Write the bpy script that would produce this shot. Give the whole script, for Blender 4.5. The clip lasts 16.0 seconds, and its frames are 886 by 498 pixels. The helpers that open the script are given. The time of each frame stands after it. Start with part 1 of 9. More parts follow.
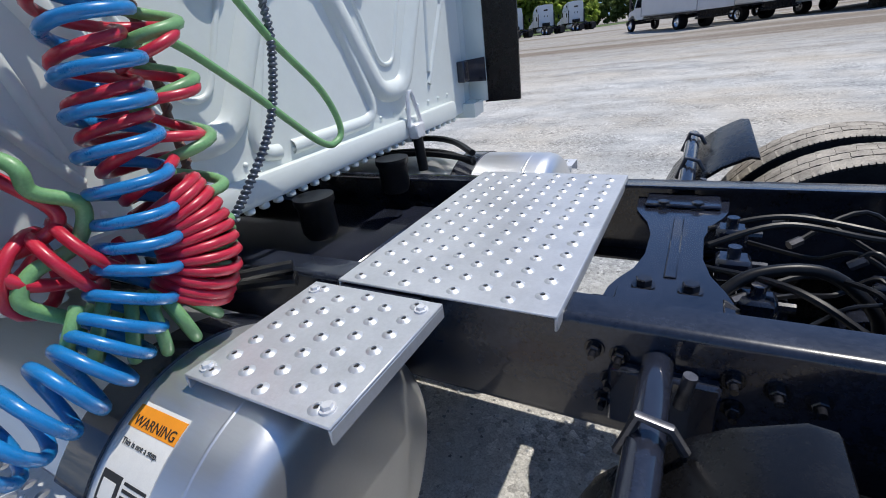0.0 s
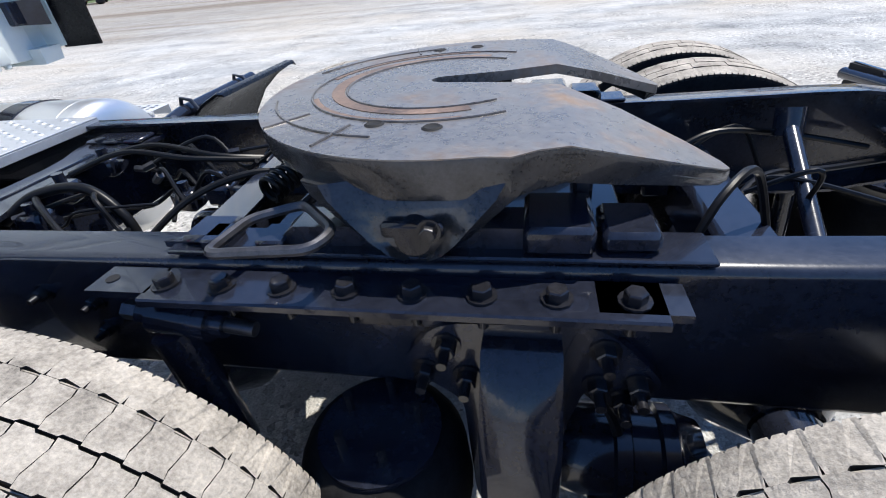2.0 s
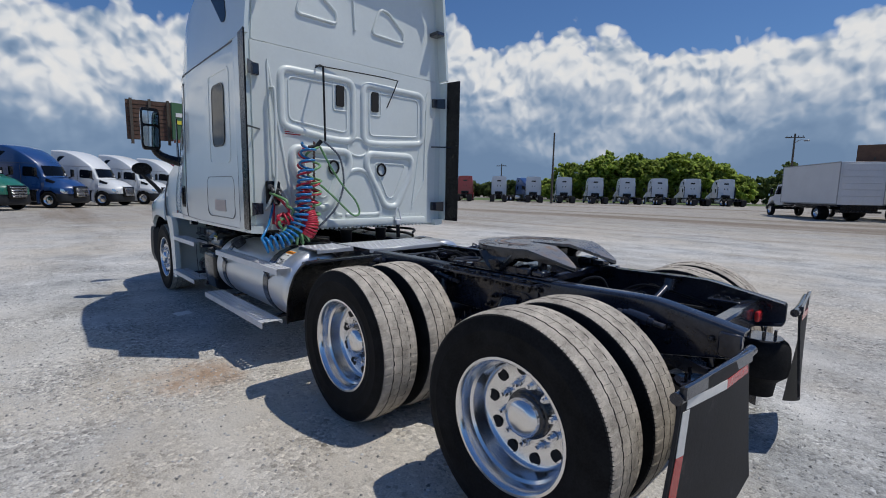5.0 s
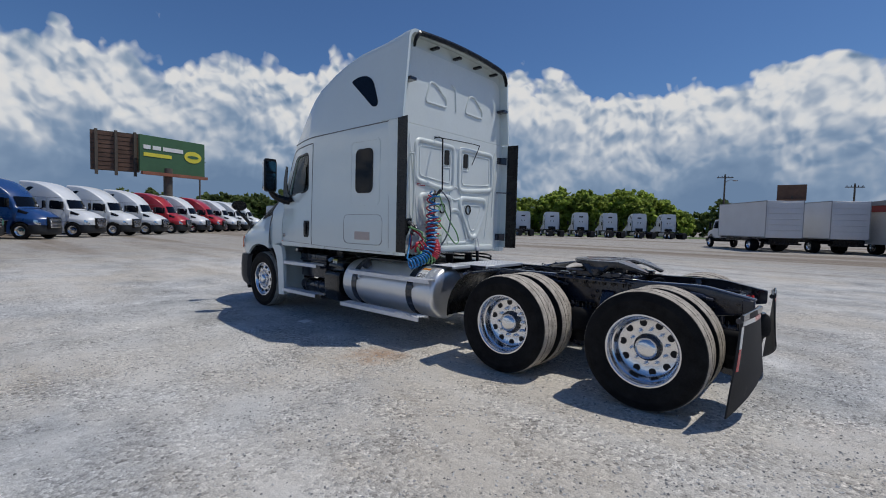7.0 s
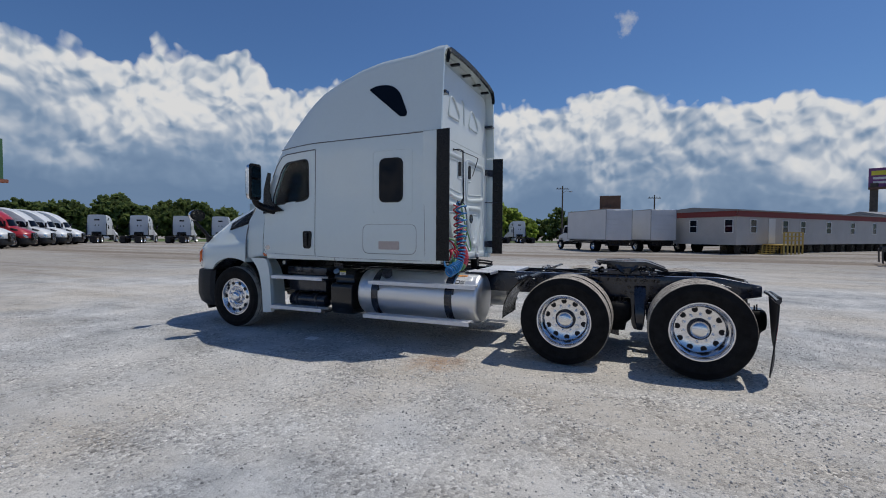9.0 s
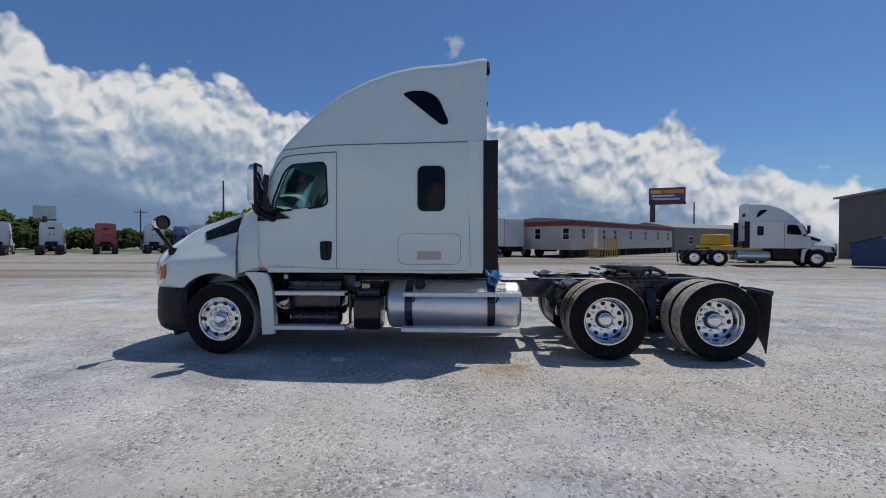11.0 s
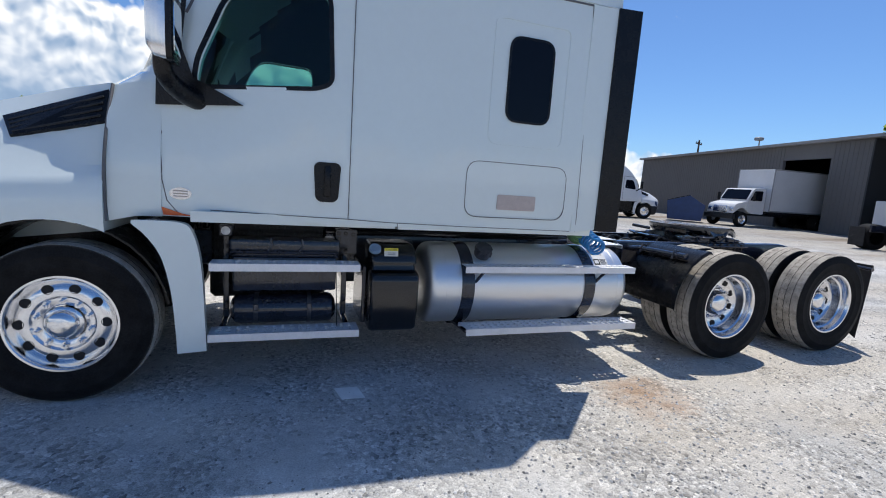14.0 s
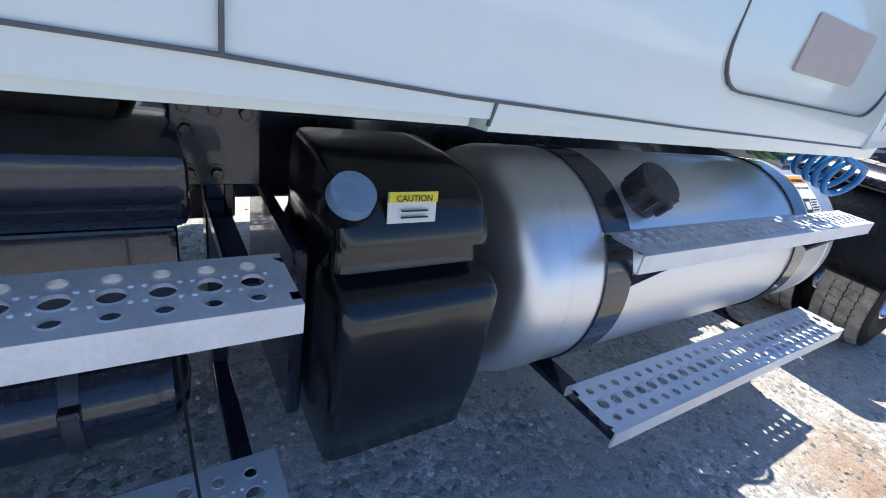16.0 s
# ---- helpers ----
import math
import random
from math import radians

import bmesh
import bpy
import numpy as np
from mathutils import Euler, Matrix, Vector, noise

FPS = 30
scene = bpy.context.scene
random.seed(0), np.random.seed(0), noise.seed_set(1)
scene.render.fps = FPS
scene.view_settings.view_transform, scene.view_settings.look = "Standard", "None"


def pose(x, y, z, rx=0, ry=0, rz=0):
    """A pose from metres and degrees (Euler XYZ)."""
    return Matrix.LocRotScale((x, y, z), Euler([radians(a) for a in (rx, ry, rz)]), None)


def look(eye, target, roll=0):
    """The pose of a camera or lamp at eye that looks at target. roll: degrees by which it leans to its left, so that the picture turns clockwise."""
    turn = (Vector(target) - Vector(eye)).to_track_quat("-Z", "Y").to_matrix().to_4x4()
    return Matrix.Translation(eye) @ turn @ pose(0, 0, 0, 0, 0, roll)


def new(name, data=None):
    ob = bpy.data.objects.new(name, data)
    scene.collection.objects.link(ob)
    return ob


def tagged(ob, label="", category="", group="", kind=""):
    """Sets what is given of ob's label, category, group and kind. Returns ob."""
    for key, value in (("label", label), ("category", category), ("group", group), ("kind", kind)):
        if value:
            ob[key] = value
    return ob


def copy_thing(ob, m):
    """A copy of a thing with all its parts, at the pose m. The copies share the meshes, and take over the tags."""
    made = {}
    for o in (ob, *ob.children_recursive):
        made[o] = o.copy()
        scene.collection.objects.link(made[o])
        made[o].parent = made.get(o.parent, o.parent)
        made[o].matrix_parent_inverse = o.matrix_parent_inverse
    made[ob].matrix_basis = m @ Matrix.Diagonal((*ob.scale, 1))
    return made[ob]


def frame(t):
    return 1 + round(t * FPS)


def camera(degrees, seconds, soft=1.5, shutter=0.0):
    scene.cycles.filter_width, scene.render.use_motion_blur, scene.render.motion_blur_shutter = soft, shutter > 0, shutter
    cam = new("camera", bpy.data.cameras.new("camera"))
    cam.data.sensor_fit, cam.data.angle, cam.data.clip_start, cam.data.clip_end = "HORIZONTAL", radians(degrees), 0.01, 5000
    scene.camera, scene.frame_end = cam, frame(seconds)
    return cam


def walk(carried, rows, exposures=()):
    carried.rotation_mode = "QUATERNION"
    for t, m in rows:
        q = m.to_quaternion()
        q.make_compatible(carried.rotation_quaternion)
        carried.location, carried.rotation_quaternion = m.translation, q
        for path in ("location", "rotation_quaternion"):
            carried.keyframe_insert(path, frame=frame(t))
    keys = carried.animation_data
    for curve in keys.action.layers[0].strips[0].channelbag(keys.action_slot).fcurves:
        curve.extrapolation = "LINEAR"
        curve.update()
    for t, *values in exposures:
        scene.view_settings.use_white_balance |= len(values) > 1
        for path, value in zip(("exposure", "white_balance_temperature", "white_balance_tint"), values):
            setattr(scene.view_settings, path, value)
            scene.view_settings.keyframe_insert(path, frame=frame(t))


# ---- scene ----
cam = camera(88.4, 16.0, 1.0)
EXPOSURES = [(0.0, 0.05), (0.5, 0.0), (1.0, 0.25), (1.5, 0.5), (2.5, 0.42), (3.5, 0.0), (4.2, -0.25), (6.5, -0.53), (11.0, -0.50), (12.5, -0.39), (13.5, -0.09), (14.5, 0.4), (15.5, 0.76), (16.0, 0.85)]
PATH = [
    (0, (-0.493, -1.15, 1.459), (-1.431, 0.406, 0.622), -7.6),
    (0.5, (-0.164, -1.098, 1.442), (-0.81, 0.521, 0.462), -7.5),
    (1, (0.215, -1.003, 1.415), (-0.245, 0.625, 0.348), -7.8),
    (1.5, (0.542, -0.983, 1.373), (0.187, 0.649, 0.273), -6.9),
    (2, (0.83, -0.971, 1.355), (0.455, 0.666, 0.269), -6.0),
    (2.5, (1.056, -1.034, 1.357), (0.518, 0.619, 0.368), -4.9),
    (3, (1.310, -1.246, 1.359), (0.465, 0.375, 0.551), -4.8),
    (3.5, (1.635, -1.512, 1.395), (0.484, 0.018, 0.820), -2.9),
    (4, (1.952, -1.787, 1.432), (0.594, -0.376, 1.027), -0.7),
    (4.2, (2.087, -1.919, 1.452), (0.663, -0.562, 1.090), -0.3),
    (6.5, (2.81, -4.419, 1.488), (1.414, -2.991, 1.374), 1.4),
    (7, (2.527, -4.981, 1.473), (1.22, -3.471, 1.365), 1.3),
    (7.5, (2.098, -5.451, 1.474), (0.914, -3.844, 1.366), 1.3),
    (8, (1.593, -5.895, 1.46), (0.566, -4.181, 1.365), 1.4),
    (8.5, (1.2, -6.137, 1.446), (0.294, -4.356, 1.369), 0.8),
    (11, (-1.746, -6.886, 1.469), (-1.838, -4.888, 1.439), -0.0),
    (11.5, (-2.331, -6.745, 1.447), (-2.288, -4.745, 1.43), -0.4),
    (12, (-2.806, -6.466, 1.454), (-2.648, -4.472, 1.434), -0.5),
    (12.5, (-3.145, -5.996, 1.466), (-2.883, -4.013, 1.423), -0.5),
    (13, (-3.451, -5.455, 1.377), (-3.074, -3.492, 1.323), -0.1),
    (13.5, (-3.626, -4.786, 1.372), (-3.113, -2.859, 1.226), 1.7),
    (14, (-3.727, -4.117, 1.404), (-3.083, -2.245, 1.12), 4.0),
    (14.5, (-3.721, -3.442, 1.352), (-2.938, -1.641, 0.973), 6.1),
    (15, (-3.659, -2.838, 1.308), (-2.783, -1.112, 0.806), 7.6),
    (15.5, (-3.601, -2.227, 1.248), (-2.617, -0.608, 0.608), 9.3),
    (16, (-3.431, -1.645, 1.193), (-2.371, -0.18, 0.339), 11.7),
]
walk(cam, [(t, look(eye, target, roll)) for t, eye, target, roll in PATH], exposures=EXPOSURES)

# ---- world, sky with towering clouds, sun ----
SUN_WAY = Vector((-0.31, -0.31, -1.0)).normalized()      # the way that sunlight travels
SUN_HEIGHT = math.asin(-SUN_WAY.z)

world = bpy.data.worlds.new("world")
scene.world = world
world.use_nodes = True


def link(tree, a, b):
    tree.links.new(a, b)


def node(tree, kind, **values):
    n = tree.nodes.new(kind)
    for key, value in values.items():
        n.inputs[key].default_value = value
    return n


def calc(tree, op, a, b=None, clamp=False):
    n = tree.nodes.new("ShaderNodeMath")
    n.operation, n.use_clamp = op, clamp
    for i, v in enumerate((a, b)):
        if v is None:
            continue
        if isinstance(v, (int, float)):
            n.inputs[i].default_value = v
        else:
            tree.links.new(v, n.inputs[i])
    return n.outputs[0]


def blend(tree, fac, a, b, mode="MIX"):
    n = tree.nodes.new("ShaderNodeMix")
    n.data_type, n.blend_type = "RGBA", mode
    for socket, v in ((n.inputs[0], fac), (n.inputs[6], a), (n.inputs[7], b)):
        if isinstance(v, (int, float)):
            socket.default_value = v
        elif isinstance(v, tuple):
            socket.default_value = (*v, 1) if len(v) == 3 else v
        else:
            tree.links.new(v, socket)
    return n.outputs[2]


def ramp(tree, fac, stops):
    n = tree.nodes.new("ShaderNodeValToRGB")
    e = n.color_ramp.elements
    while len(e) < len(stops):
        e.new(0.5)
    for el, (pos, c) in zip(e, stops):
        el.position = pos
        el.color = (c, c, c, 1) if isinstance(c, (int, float)) else (*c, 1)
    tree.links.new(fac, n.inputs[0])
    return n.outputs[0]


def build_sky():
    t = world.node_tree
    t.nodes.clear()
    out = t.nodes.new("ShaderNodeOutputWorld")
    back = t.nodes.new("ShaderNodeBackground")
    link(t, back.outputs[0], out.inputs[0])
    sky = t.nodes.new("ShaderNodeTexSky")
    sky.sky_type, sky.sun_disc, sky.sun_elevation, sky.sun_rotation = "NISHITA", False, SUN_HEIGHT, radians(45)
    sky.air_density, sky.dust_density, sky.ozone_density = 1.0, 0.4, 2.0
    geo = t.nodes.new("ShaderNodeTexCoord")
    sep = t.nodes.new("ShaderNodeSeparateXYZ")
    link(t, geo.outputs["Generated"], sep.inputs[0])
    x, y, z = sep.outputs
    height = calc(t, "MULTIPLY", calc(t, "ARCSINE", z), 2 / math.pi)                       # 0 at the horizon, 1 overhead
    turn = calc(t, "ADD", calc(t, "DIVIDE", calc(t, "ARCTAN2", x, y), 2 * math.pi), 0.5)   # 0.5 at +y, rising to +x
    # height of the cloud bank round the horizon
    bank = ramp(t, turn, CLOUD_BANK)
    flat = t.nodes.new("ShaderNodeCombineXYZ")
    link(t, calc(t, "MULTIPLY", turn, 4.0), flat.inputs[0])
    link(t, height, flat.inputs[1])

    def moved(vec, by):
        v = t.nodes.new("ShaderNodeVectorMath")
        link(t, vec, v.inputs[0])
        if isinstance(by, tuple):
            v.inputs[1].default_value = by
        else:
            link(t, by, v.inputs[1])
        return v.outputs[0]

    def noise_at(vec, scale, detail, rough):
        n = node(t, "ShaderNodeTexNoise", Scale=scale, Detail=detail, Roughness=rough)
        link(t, vec, n.inputs["Vector"])
        return calc(t, "SUBTRACT", n.outputs[0], 0.5)

    # slow drift of the pattern, so that no cell keeps a straight edge
    drift = node(t, "ShaderNodeTexNoise", Scale=9.0, Detail=4.0, Roughness=0.55)
    link(t, flat.outputs[0], drift.inputs["Vector"])
    shift = t.nodes.new("ShaderNodeVectorMath")
    shift.operation = "MULTIPLY_ADD"
    link(t, drift.outputs["Color"], shift.inputs[0])
    shift.inputs[1].default_value = (0.055, 0.055, 0.0)
    shift.inputs[2].default_value = (-0.0275, -0.0275, 0.0)
    here = moved(flat.outputs[0], shift.outputs[0])

    def puffs(vec, sizes):
        """Heaped billows at several sizes, about 0 to 1."""
        total = None
        for scale, weight in sizes:
            n = node(t, "ShaderNodeTexVoronoi", Scale=scale)
            n.feature = "SMOOTH_F1"
            n.inputs["Smoothness"].default_value = 0.28
            link(t, vec, n.inputs["Vector"])
            one = calc(t, "MULTIPLY", calc(t, "SUBTRACT", 0.85, n.outputs["Distance"]), weight * 1.25)
            total = one if total is None else calc(t, "ADD", total, one)
        return total
    heap = puffs(here, ((12.0, 0.46), (26.0, 0.29), (54.0, 0.16), (105.0, 0.09)))
    soft = ((13.0, 0.44), (29.0, 0.29), (60.0, 0.17), (118.0, 0.10))
    near, towards = puffs(here, soft), puffs(moved(here, (0.004, 0.0095, 0.0)), soft)
    # the bank's outline: broad shoulders, then billows, then crumbs
    squat = t.nodes.new("ShaderNodeMapping")
    squat.inputs["Scale"].default_value = (1.0, 0.25, 1.0)
    link(t, flat.outputs[0], squat.inputs[0])
    broad = noise_at(squat.outputs[0], 5.0, 3.0, 0.5)
    fine = noise_at(here, 60.0, 5.0, 0.6)
    rough = calc(t, "ADD", calc(t, "MULTIPLY", broad, 0.09), calc(t, "MULTIPLY", calc(t, "SUBTRACT", heap, 0.28), 0.082))
    rough = calc(t, "ADD", rough, calc(t, "MULTIPLY", fine, 0.006))
    over = calc(t, "SUBTRACT", calc(t, "ADD", bank, rough), height)                         # depth below the cloud's top
    cover = calc(t, "MULTIPLY", over, 110.0, True)
    # sunlit heaps above, smooth blue-grey rain haze below
    facing = calc(t, "MULTIPLY", calc(t, "SUBTRACT", near, towards), 2.8)
    mass = noise_at(moved(flat.outputs[0], (3.7, 1.3, 0.0)), 6.5, 5.0, 0.55)
    depth = calc(t, "ADD", calc(t, "MULTIPLY", over, 5.9), calc(t, "MULTIPLY", mass, 1.15))
    fade = ramp(t, calc(t, "ADD", depth, 0.05, True), [(0.12, 1.0), (0.45, 0.66), (0.78, 0.16), (1.0, 0.0)])
    light = calc(t, "ADD", calc(t, "MULTIPLY", fade, 0.80), calc(t, "MULTIPLY", facing, calc(t, "MULTIPLY", fade, 1.0)))
    streak = t.nodes.new("ShaderNodeMapping")
    streak.inputs["Scale"].default_value = (1.0, 3.6, 1.0)
    link(t, flat.outputs[0], streak.inputs[0])
    light = calc(t, "ADD", light, calc(t, "MULTIPLY", noise_at(streak.outputs[0], 6.0, 5.0, 0.55), 0.26), True)
    lit = ramp(t, light, [(0.0, (0.20, 0.31, 0.49)), (0.22, (0.30, 0.42, 0.60)), (0.50, (0.58, 0.66, 0.78)), (0.76, (0.90, 0.93, 0.97)), (1.0, (1.0, 1.0, 1.0))])
    lit = blend(t, 1.0, lit, (7.2, 7.2, 7.2), "MULTIPLY")
    # a few loose scraps higher up
    puff = node(t, "ShaderNodeTexNoise", Scale=7.0, Detail=7.0, Roughness=0.6)
    link(t, geo.outputs["Generated"], puff.inputs["Vector"])
    scraps = calc(t, "MULTIPLY", calc(t, "SUBTRACT", puff.outputs[0], 0.66), 9.0, True)
    deep = blend(t, 1.0, sky.outputs[0], SKY_TINT, "MULTIPLY")
    base = blend(t, scraps, deep, (5.0, 5.2, 5.6))
    full = blend(t, cover, base, lit)
    link(t, full, back.inputs[0])
    back.inputs[1].default_value = SKY_STRENGTH


SKY_TINT = (0.435, 0.61, 0.84)
SKY_STRENGTH = 0.137
CLOUD_BANK = [(0.0, 0.09), (0.15, 0.15), (0.264, 0.165), (0.32, 0.188), (0.378, 0.193), (0.437, 0.165), (0.47, 0.162), (0.50, 0.178), (0.531, 0.168), (0.574, 0.105), (0.606, 0.060), (0.645, -0.02), (0.80, -0.06), (1.0, 0.06)]
build_sky()

sun = new("sun", bpy.data.lights.new("sun", "SUN"))
sun.data.energy, sun.data.angle, sun.data.color = 3.75, radians(0.53), (1.0, 0.955, 0.88)
sun.matrix_world = look((20, 20, 60), Vector((20, 20, 60)) + SUN_WAY)

# ---- materials ----
def mat(name, col, rough=0.5, metal=0.0, var=0.10, scale=6.0, bump=0.0, bscale=120.0, coat=0.0, dirt=None, spec=0.5, rvar=0.08, stretch=None, island=0.0):
    """A surface with tone variation at two scales. dirt: (colour, amount 0..1, scale)."""
    m = bpy.data.materials.new(name)
    m.use_nodes = True
    t = m.node_tree
    b = t.nodes["Principled BSDF"]
    co = t.nodes.new("ShaderNodeTexCoord").outputs["Object"]
    if stretch:
        mp = t.nodes.new("ShaderNodeMapping")
        mp.inputs["Scale"].default_value = stretch
        link(t, co, mp.inputs[0])
        co = mp.outputs[0]
    n1 = node(t, "ShaderNodeTexNoise", Scale=scale, Detail=6.0, Roughness=0.6)
    n2 = node(t, "ShaderNodeTexNoise", Scale=scale * 13, Detail=4.0, Roughness=0.65)
    for n in (n1, n2):
        link(t, co, n.inputs["Vector"])
    both = calc(t, "ADD", calc(t, "MULTIPLY", n1.outputs[0], 0.6), calc(t, "MULTIPLY", n2.outputs[0], 0.4))
    lo = tuple(max(c * (1 - 2.2 * var), 0.0) for c in col)
    hi = tuple(min(c * (1 + 2.2 * var), 1.0) for c in col)
    c = ramp(t, both, [(0.3, lo), (0.7, hi)])
    if island:
        rnd = t.nodes.new("ShaderNodeNewGeometry").outputs["Random Per Island"]
        c = blend(t, 1.0, c, ramp(t, rnd, [(0.0, 1.0 - island), (1.0, 1.0)]), "MULTIPLY")
    r = calc(t, "ADD", calc(t, "MULTIPLY", calc(t, "SUBTRACT", both, 0.5), rvar * 4), rough, True)
    if dirt:
        dc, amount, ds = dirt
        n3 = node(t, "ShaderNodeTexNoise", Scale=ds, Detail=8.0, Roughness=0.7)
        link(t, co, n3.inputs["Vector"])
        k = calc(t, "MULTIPLY", calc(t, "SUBTRACT", n3.outputs[0], 0.72 - 0.45 * amount), 6.0, True)
        k = calc(t, "MULTIPLY", k, min(1.0, 0.35 + amount))
        c = blend(t, k, c, dc)
        r = calc(t, "ADD", r, calc(t, "MULTIPLY", k, 0.25), True)
    link(t, c, b.inputs["Base Color"])
    link(t, r, b.inputs["Roughness"])
    b.inputs["Metallic"].default_value = metal
    b.inputs["Specular IOR Level"].default_value = spec
    b.inputs["Coat Weight"].default_value = coat
    b.inputs["Coat Roughness"].default_value = 0.04
    if bump:
        n4 = node(t, "ShaderNodeTexNoise", Scale=bscale, Detail=5.0, Roughness=0.6)
        link(t, co, n4.inputs["Vector"])
        bp = node(t, "ShaderNodeBump", Strength=min(1.0, bump), Distance=0.004)
        link(t, n4.outputs[0], bp.inputs["Height"])
        link(t, bp.outputs[0], b.inputs["Normal"])
    return m


def glass_mat(name, tint, clear):
    """Tinted automobile glass: partly clear, with a sharp reflection."""
    m = bpy.data.materials.new(name)
    m.use_nodes = True
    t = m.node_tree
    t.nodes.clear()
    out = t.nodes.new("ShaderNodeOutputMaterial")
    tr = t.nodes.new("ShaderNodeBsdfTransparent")
    tr.inputs[0].default_value = (*[c * clear for c in tint], 1)
    gl = t.nodes.new("ShaderNodeBsdfGlossy")
    gl.inputs["Roughness"].default_value = 0.02
    fr = t.nodes.new("ShaderNodeFresnel")
    fr.inputs[0].default_value = 1.33
    mx = t.nodes.new("ShaderNodeMixShader")
    link(t, fr.outputs[0], mx.inputs[0])
    link(t, tr.outputs[0], mx.inputs[1])
    link(t, gl.outputs[0], mx.inputs[2])
    link(t, mx.outputs[0], out.inputs[0])
    return m


DUST = (0.46, 0.43, 0.37)
PAINT = mat("white_paint", (0.70, 0.775, 0.76), 0.25, var=0.012, scale=1.5, coat=0.9, dirt=((0.62, 0.63, 0.60), 0.02, 2.2), rvar=0.02)
PAINT_BACK = mat("white_cab_back", (0.72, 0.77, 0.75), 0.38, var=0.02, scale=2.0, coat=0.2, dirt=((0.52, 0.52, 0.48), 0.16, 3.0))
SEAM = mat("seam_gap", (0.12, 0.12, 0.125), 0.7)
BLACK = mat("black_chassis_paint", (0.017, 0.020, 0.032), 0.20, var=0.25, scale=5.0, bump=0.06, bscale=40.0, coat=0.65, spec=0.40, dirt=((0.08, 0.08, 0.08), 0.02, 6.0), rvar=0.04)
BLACK_TOP = mat("black_frame_paint_worn", (0.018, 0.022, 0.035), 0.24, var=0.3, scale=7.0, bump=0.05, bscale=50.0, coat=0.55, spec=0.45, dirt=((0.22, 0.22, 0.21), 0.03, 14.0), rvar=0.05)
PLASTIC = mat("black_moulded_plastic", (0.007, 0.007, 0.008), 0.27, var=0.2, scale=9.0, bump=0.08, bscale=220.0, dirt=((0.06, 0.058, 0.055), 0.03, 5.0), spec=0.28)
GLOSS_PLASTIC = mat("glossy_black_plastic", (0.007, 0.0075, 0.009), 0.20, var=0.15, scale=6.0, coat=0.25, spec=0.5, rvar=0.03)
GREY_PLASTIC = mat("grey_bumper_plastic", (0.024, 0.026, 0.029), 0.45, spec=0.22, var=0.12, scale=5.0, bump=0.2, bscale=300.0, dirt=((0.15, 0.145, 0.13), 0.08, 4.0))
RUBBER = mat("tyre_rubber", (0.014, 0.014, 0.0145), 0.62, var=0.3, scale=8.0, bump=0.25, bscale=90.0, dirt=((0.070, 0.066, 0.060), 0.13, 7.0), spec=0.07)
TREAD = mat("dusty_tyre_tread", (0.43, 0.39, 0.335), 0.95, var=0.30, scale=13.0, bump=1.0, bscale=95.0, dirt=((0.22, 0.205, 0.185), 0.22, 34.0), spec=0.15)
GROOVE = mat("tread_groove", (0.035, 0.033, 0.03), 0.9, var=0.3, scale=30.0)
FLAP = mat("rubber_mud_flap", (0.026, 0.026, 0.028), 0.6, spec=0.2, var=0.25, scale=5.0, bump=0.2, bscale=60.0, dirt=((0.2, 0.19, 0.17), 0.22, 5.0))
ALU = mat("brushed_aluminium_tank", (0.74, 0.75, 0.76), 0.36, 0.85, var=0.02, scale=3.0, stretch=(0.25, 5.0, 5.0), bump=0.02, bscale=200.0, rvar=0.025)
CHROME = mat("polished_wheel_metal", (0.80, 0.80, 0.81), 0.19, 1.0, var=0.04, scale=12.0, rvar=0.06, dirt=((0.45, 0.44, 0.42), 0.08, 12.0))
PLATE = mat("galvanised_tread_plate", (0.58, 0.60, 0.63), 0.42, 0.5, var=0.06, scale=8.0, bump=0.1, bscale=140.0, dirt=((0.42, 0.41, 0.38), 0.12, 9.0))
STEPALU = mat("aluminium_step", (0.74, 0.75, 0.77), 0.42, 0.35, var=0.06, scale=9.0, bump=0.12, bscale=120.0, dirt=((0.45, 0.44, 0.41), 0.14, 10.0))
MIRROR = mat("silvered_glass", (0.86, 0.88, 0.88), 0.03, 1.0, var=0.01, scale=4.0, rvar=0.0)
STEEL = mat("dull_bolt_steel", (0.10, 0.10, 0.11), 0.35, 0.7, var=0.25, scale=40.0)
BOLT = mat("black_painted_bolt", (0.02, 0.02, 0.024), 0.22, 0.2, var=0.3, scale=30.0, coat=0.4)
HOLE = mat("dark_hole", (0.012, 0.012, 0.013), 0.8)
PLATE5 = mat("worn_fifth_wheel_steel", (0.27, 0.255, 0.24), 0.30, 0.55, var=0.22, scale=5.0, bump=0.35, bscale=55.0, dirt=((0.26, 0.17, 0.11), 0.45, 5.0), rvar=0.16)
PLATE5_SIDE = mat("painted_casting", (0.055, 0.056, 0.060), 0.22, 0.5, var=0.3, scale=12.0, bump=0.35, bscale=60.0, coat=0.5, dirt=((0.20, 0.12, 0.075), 0.08, 9.0))
GREASE = mat("dark_grease_line", (0.15, 0.135, 0.12), 0.3, 0.3, var=0.3, scale=30.0)
BLUE_HOSE = mat("blue_air_hose", (0.012, 0.19, 0.48), 0.30, var=0.10, scale=20.0, coat=0.3, dirt=((0.25, 0.3, 0.35), 0.05, 20.0))
RED_HOSE = mat("red_air_hose", (0.52, 0.018, 0.045), 0.34, var=0.10, scale=20.0, coat=0.3, dirt=((0.10, 0.02, 0.02), 0.10, 12.0))
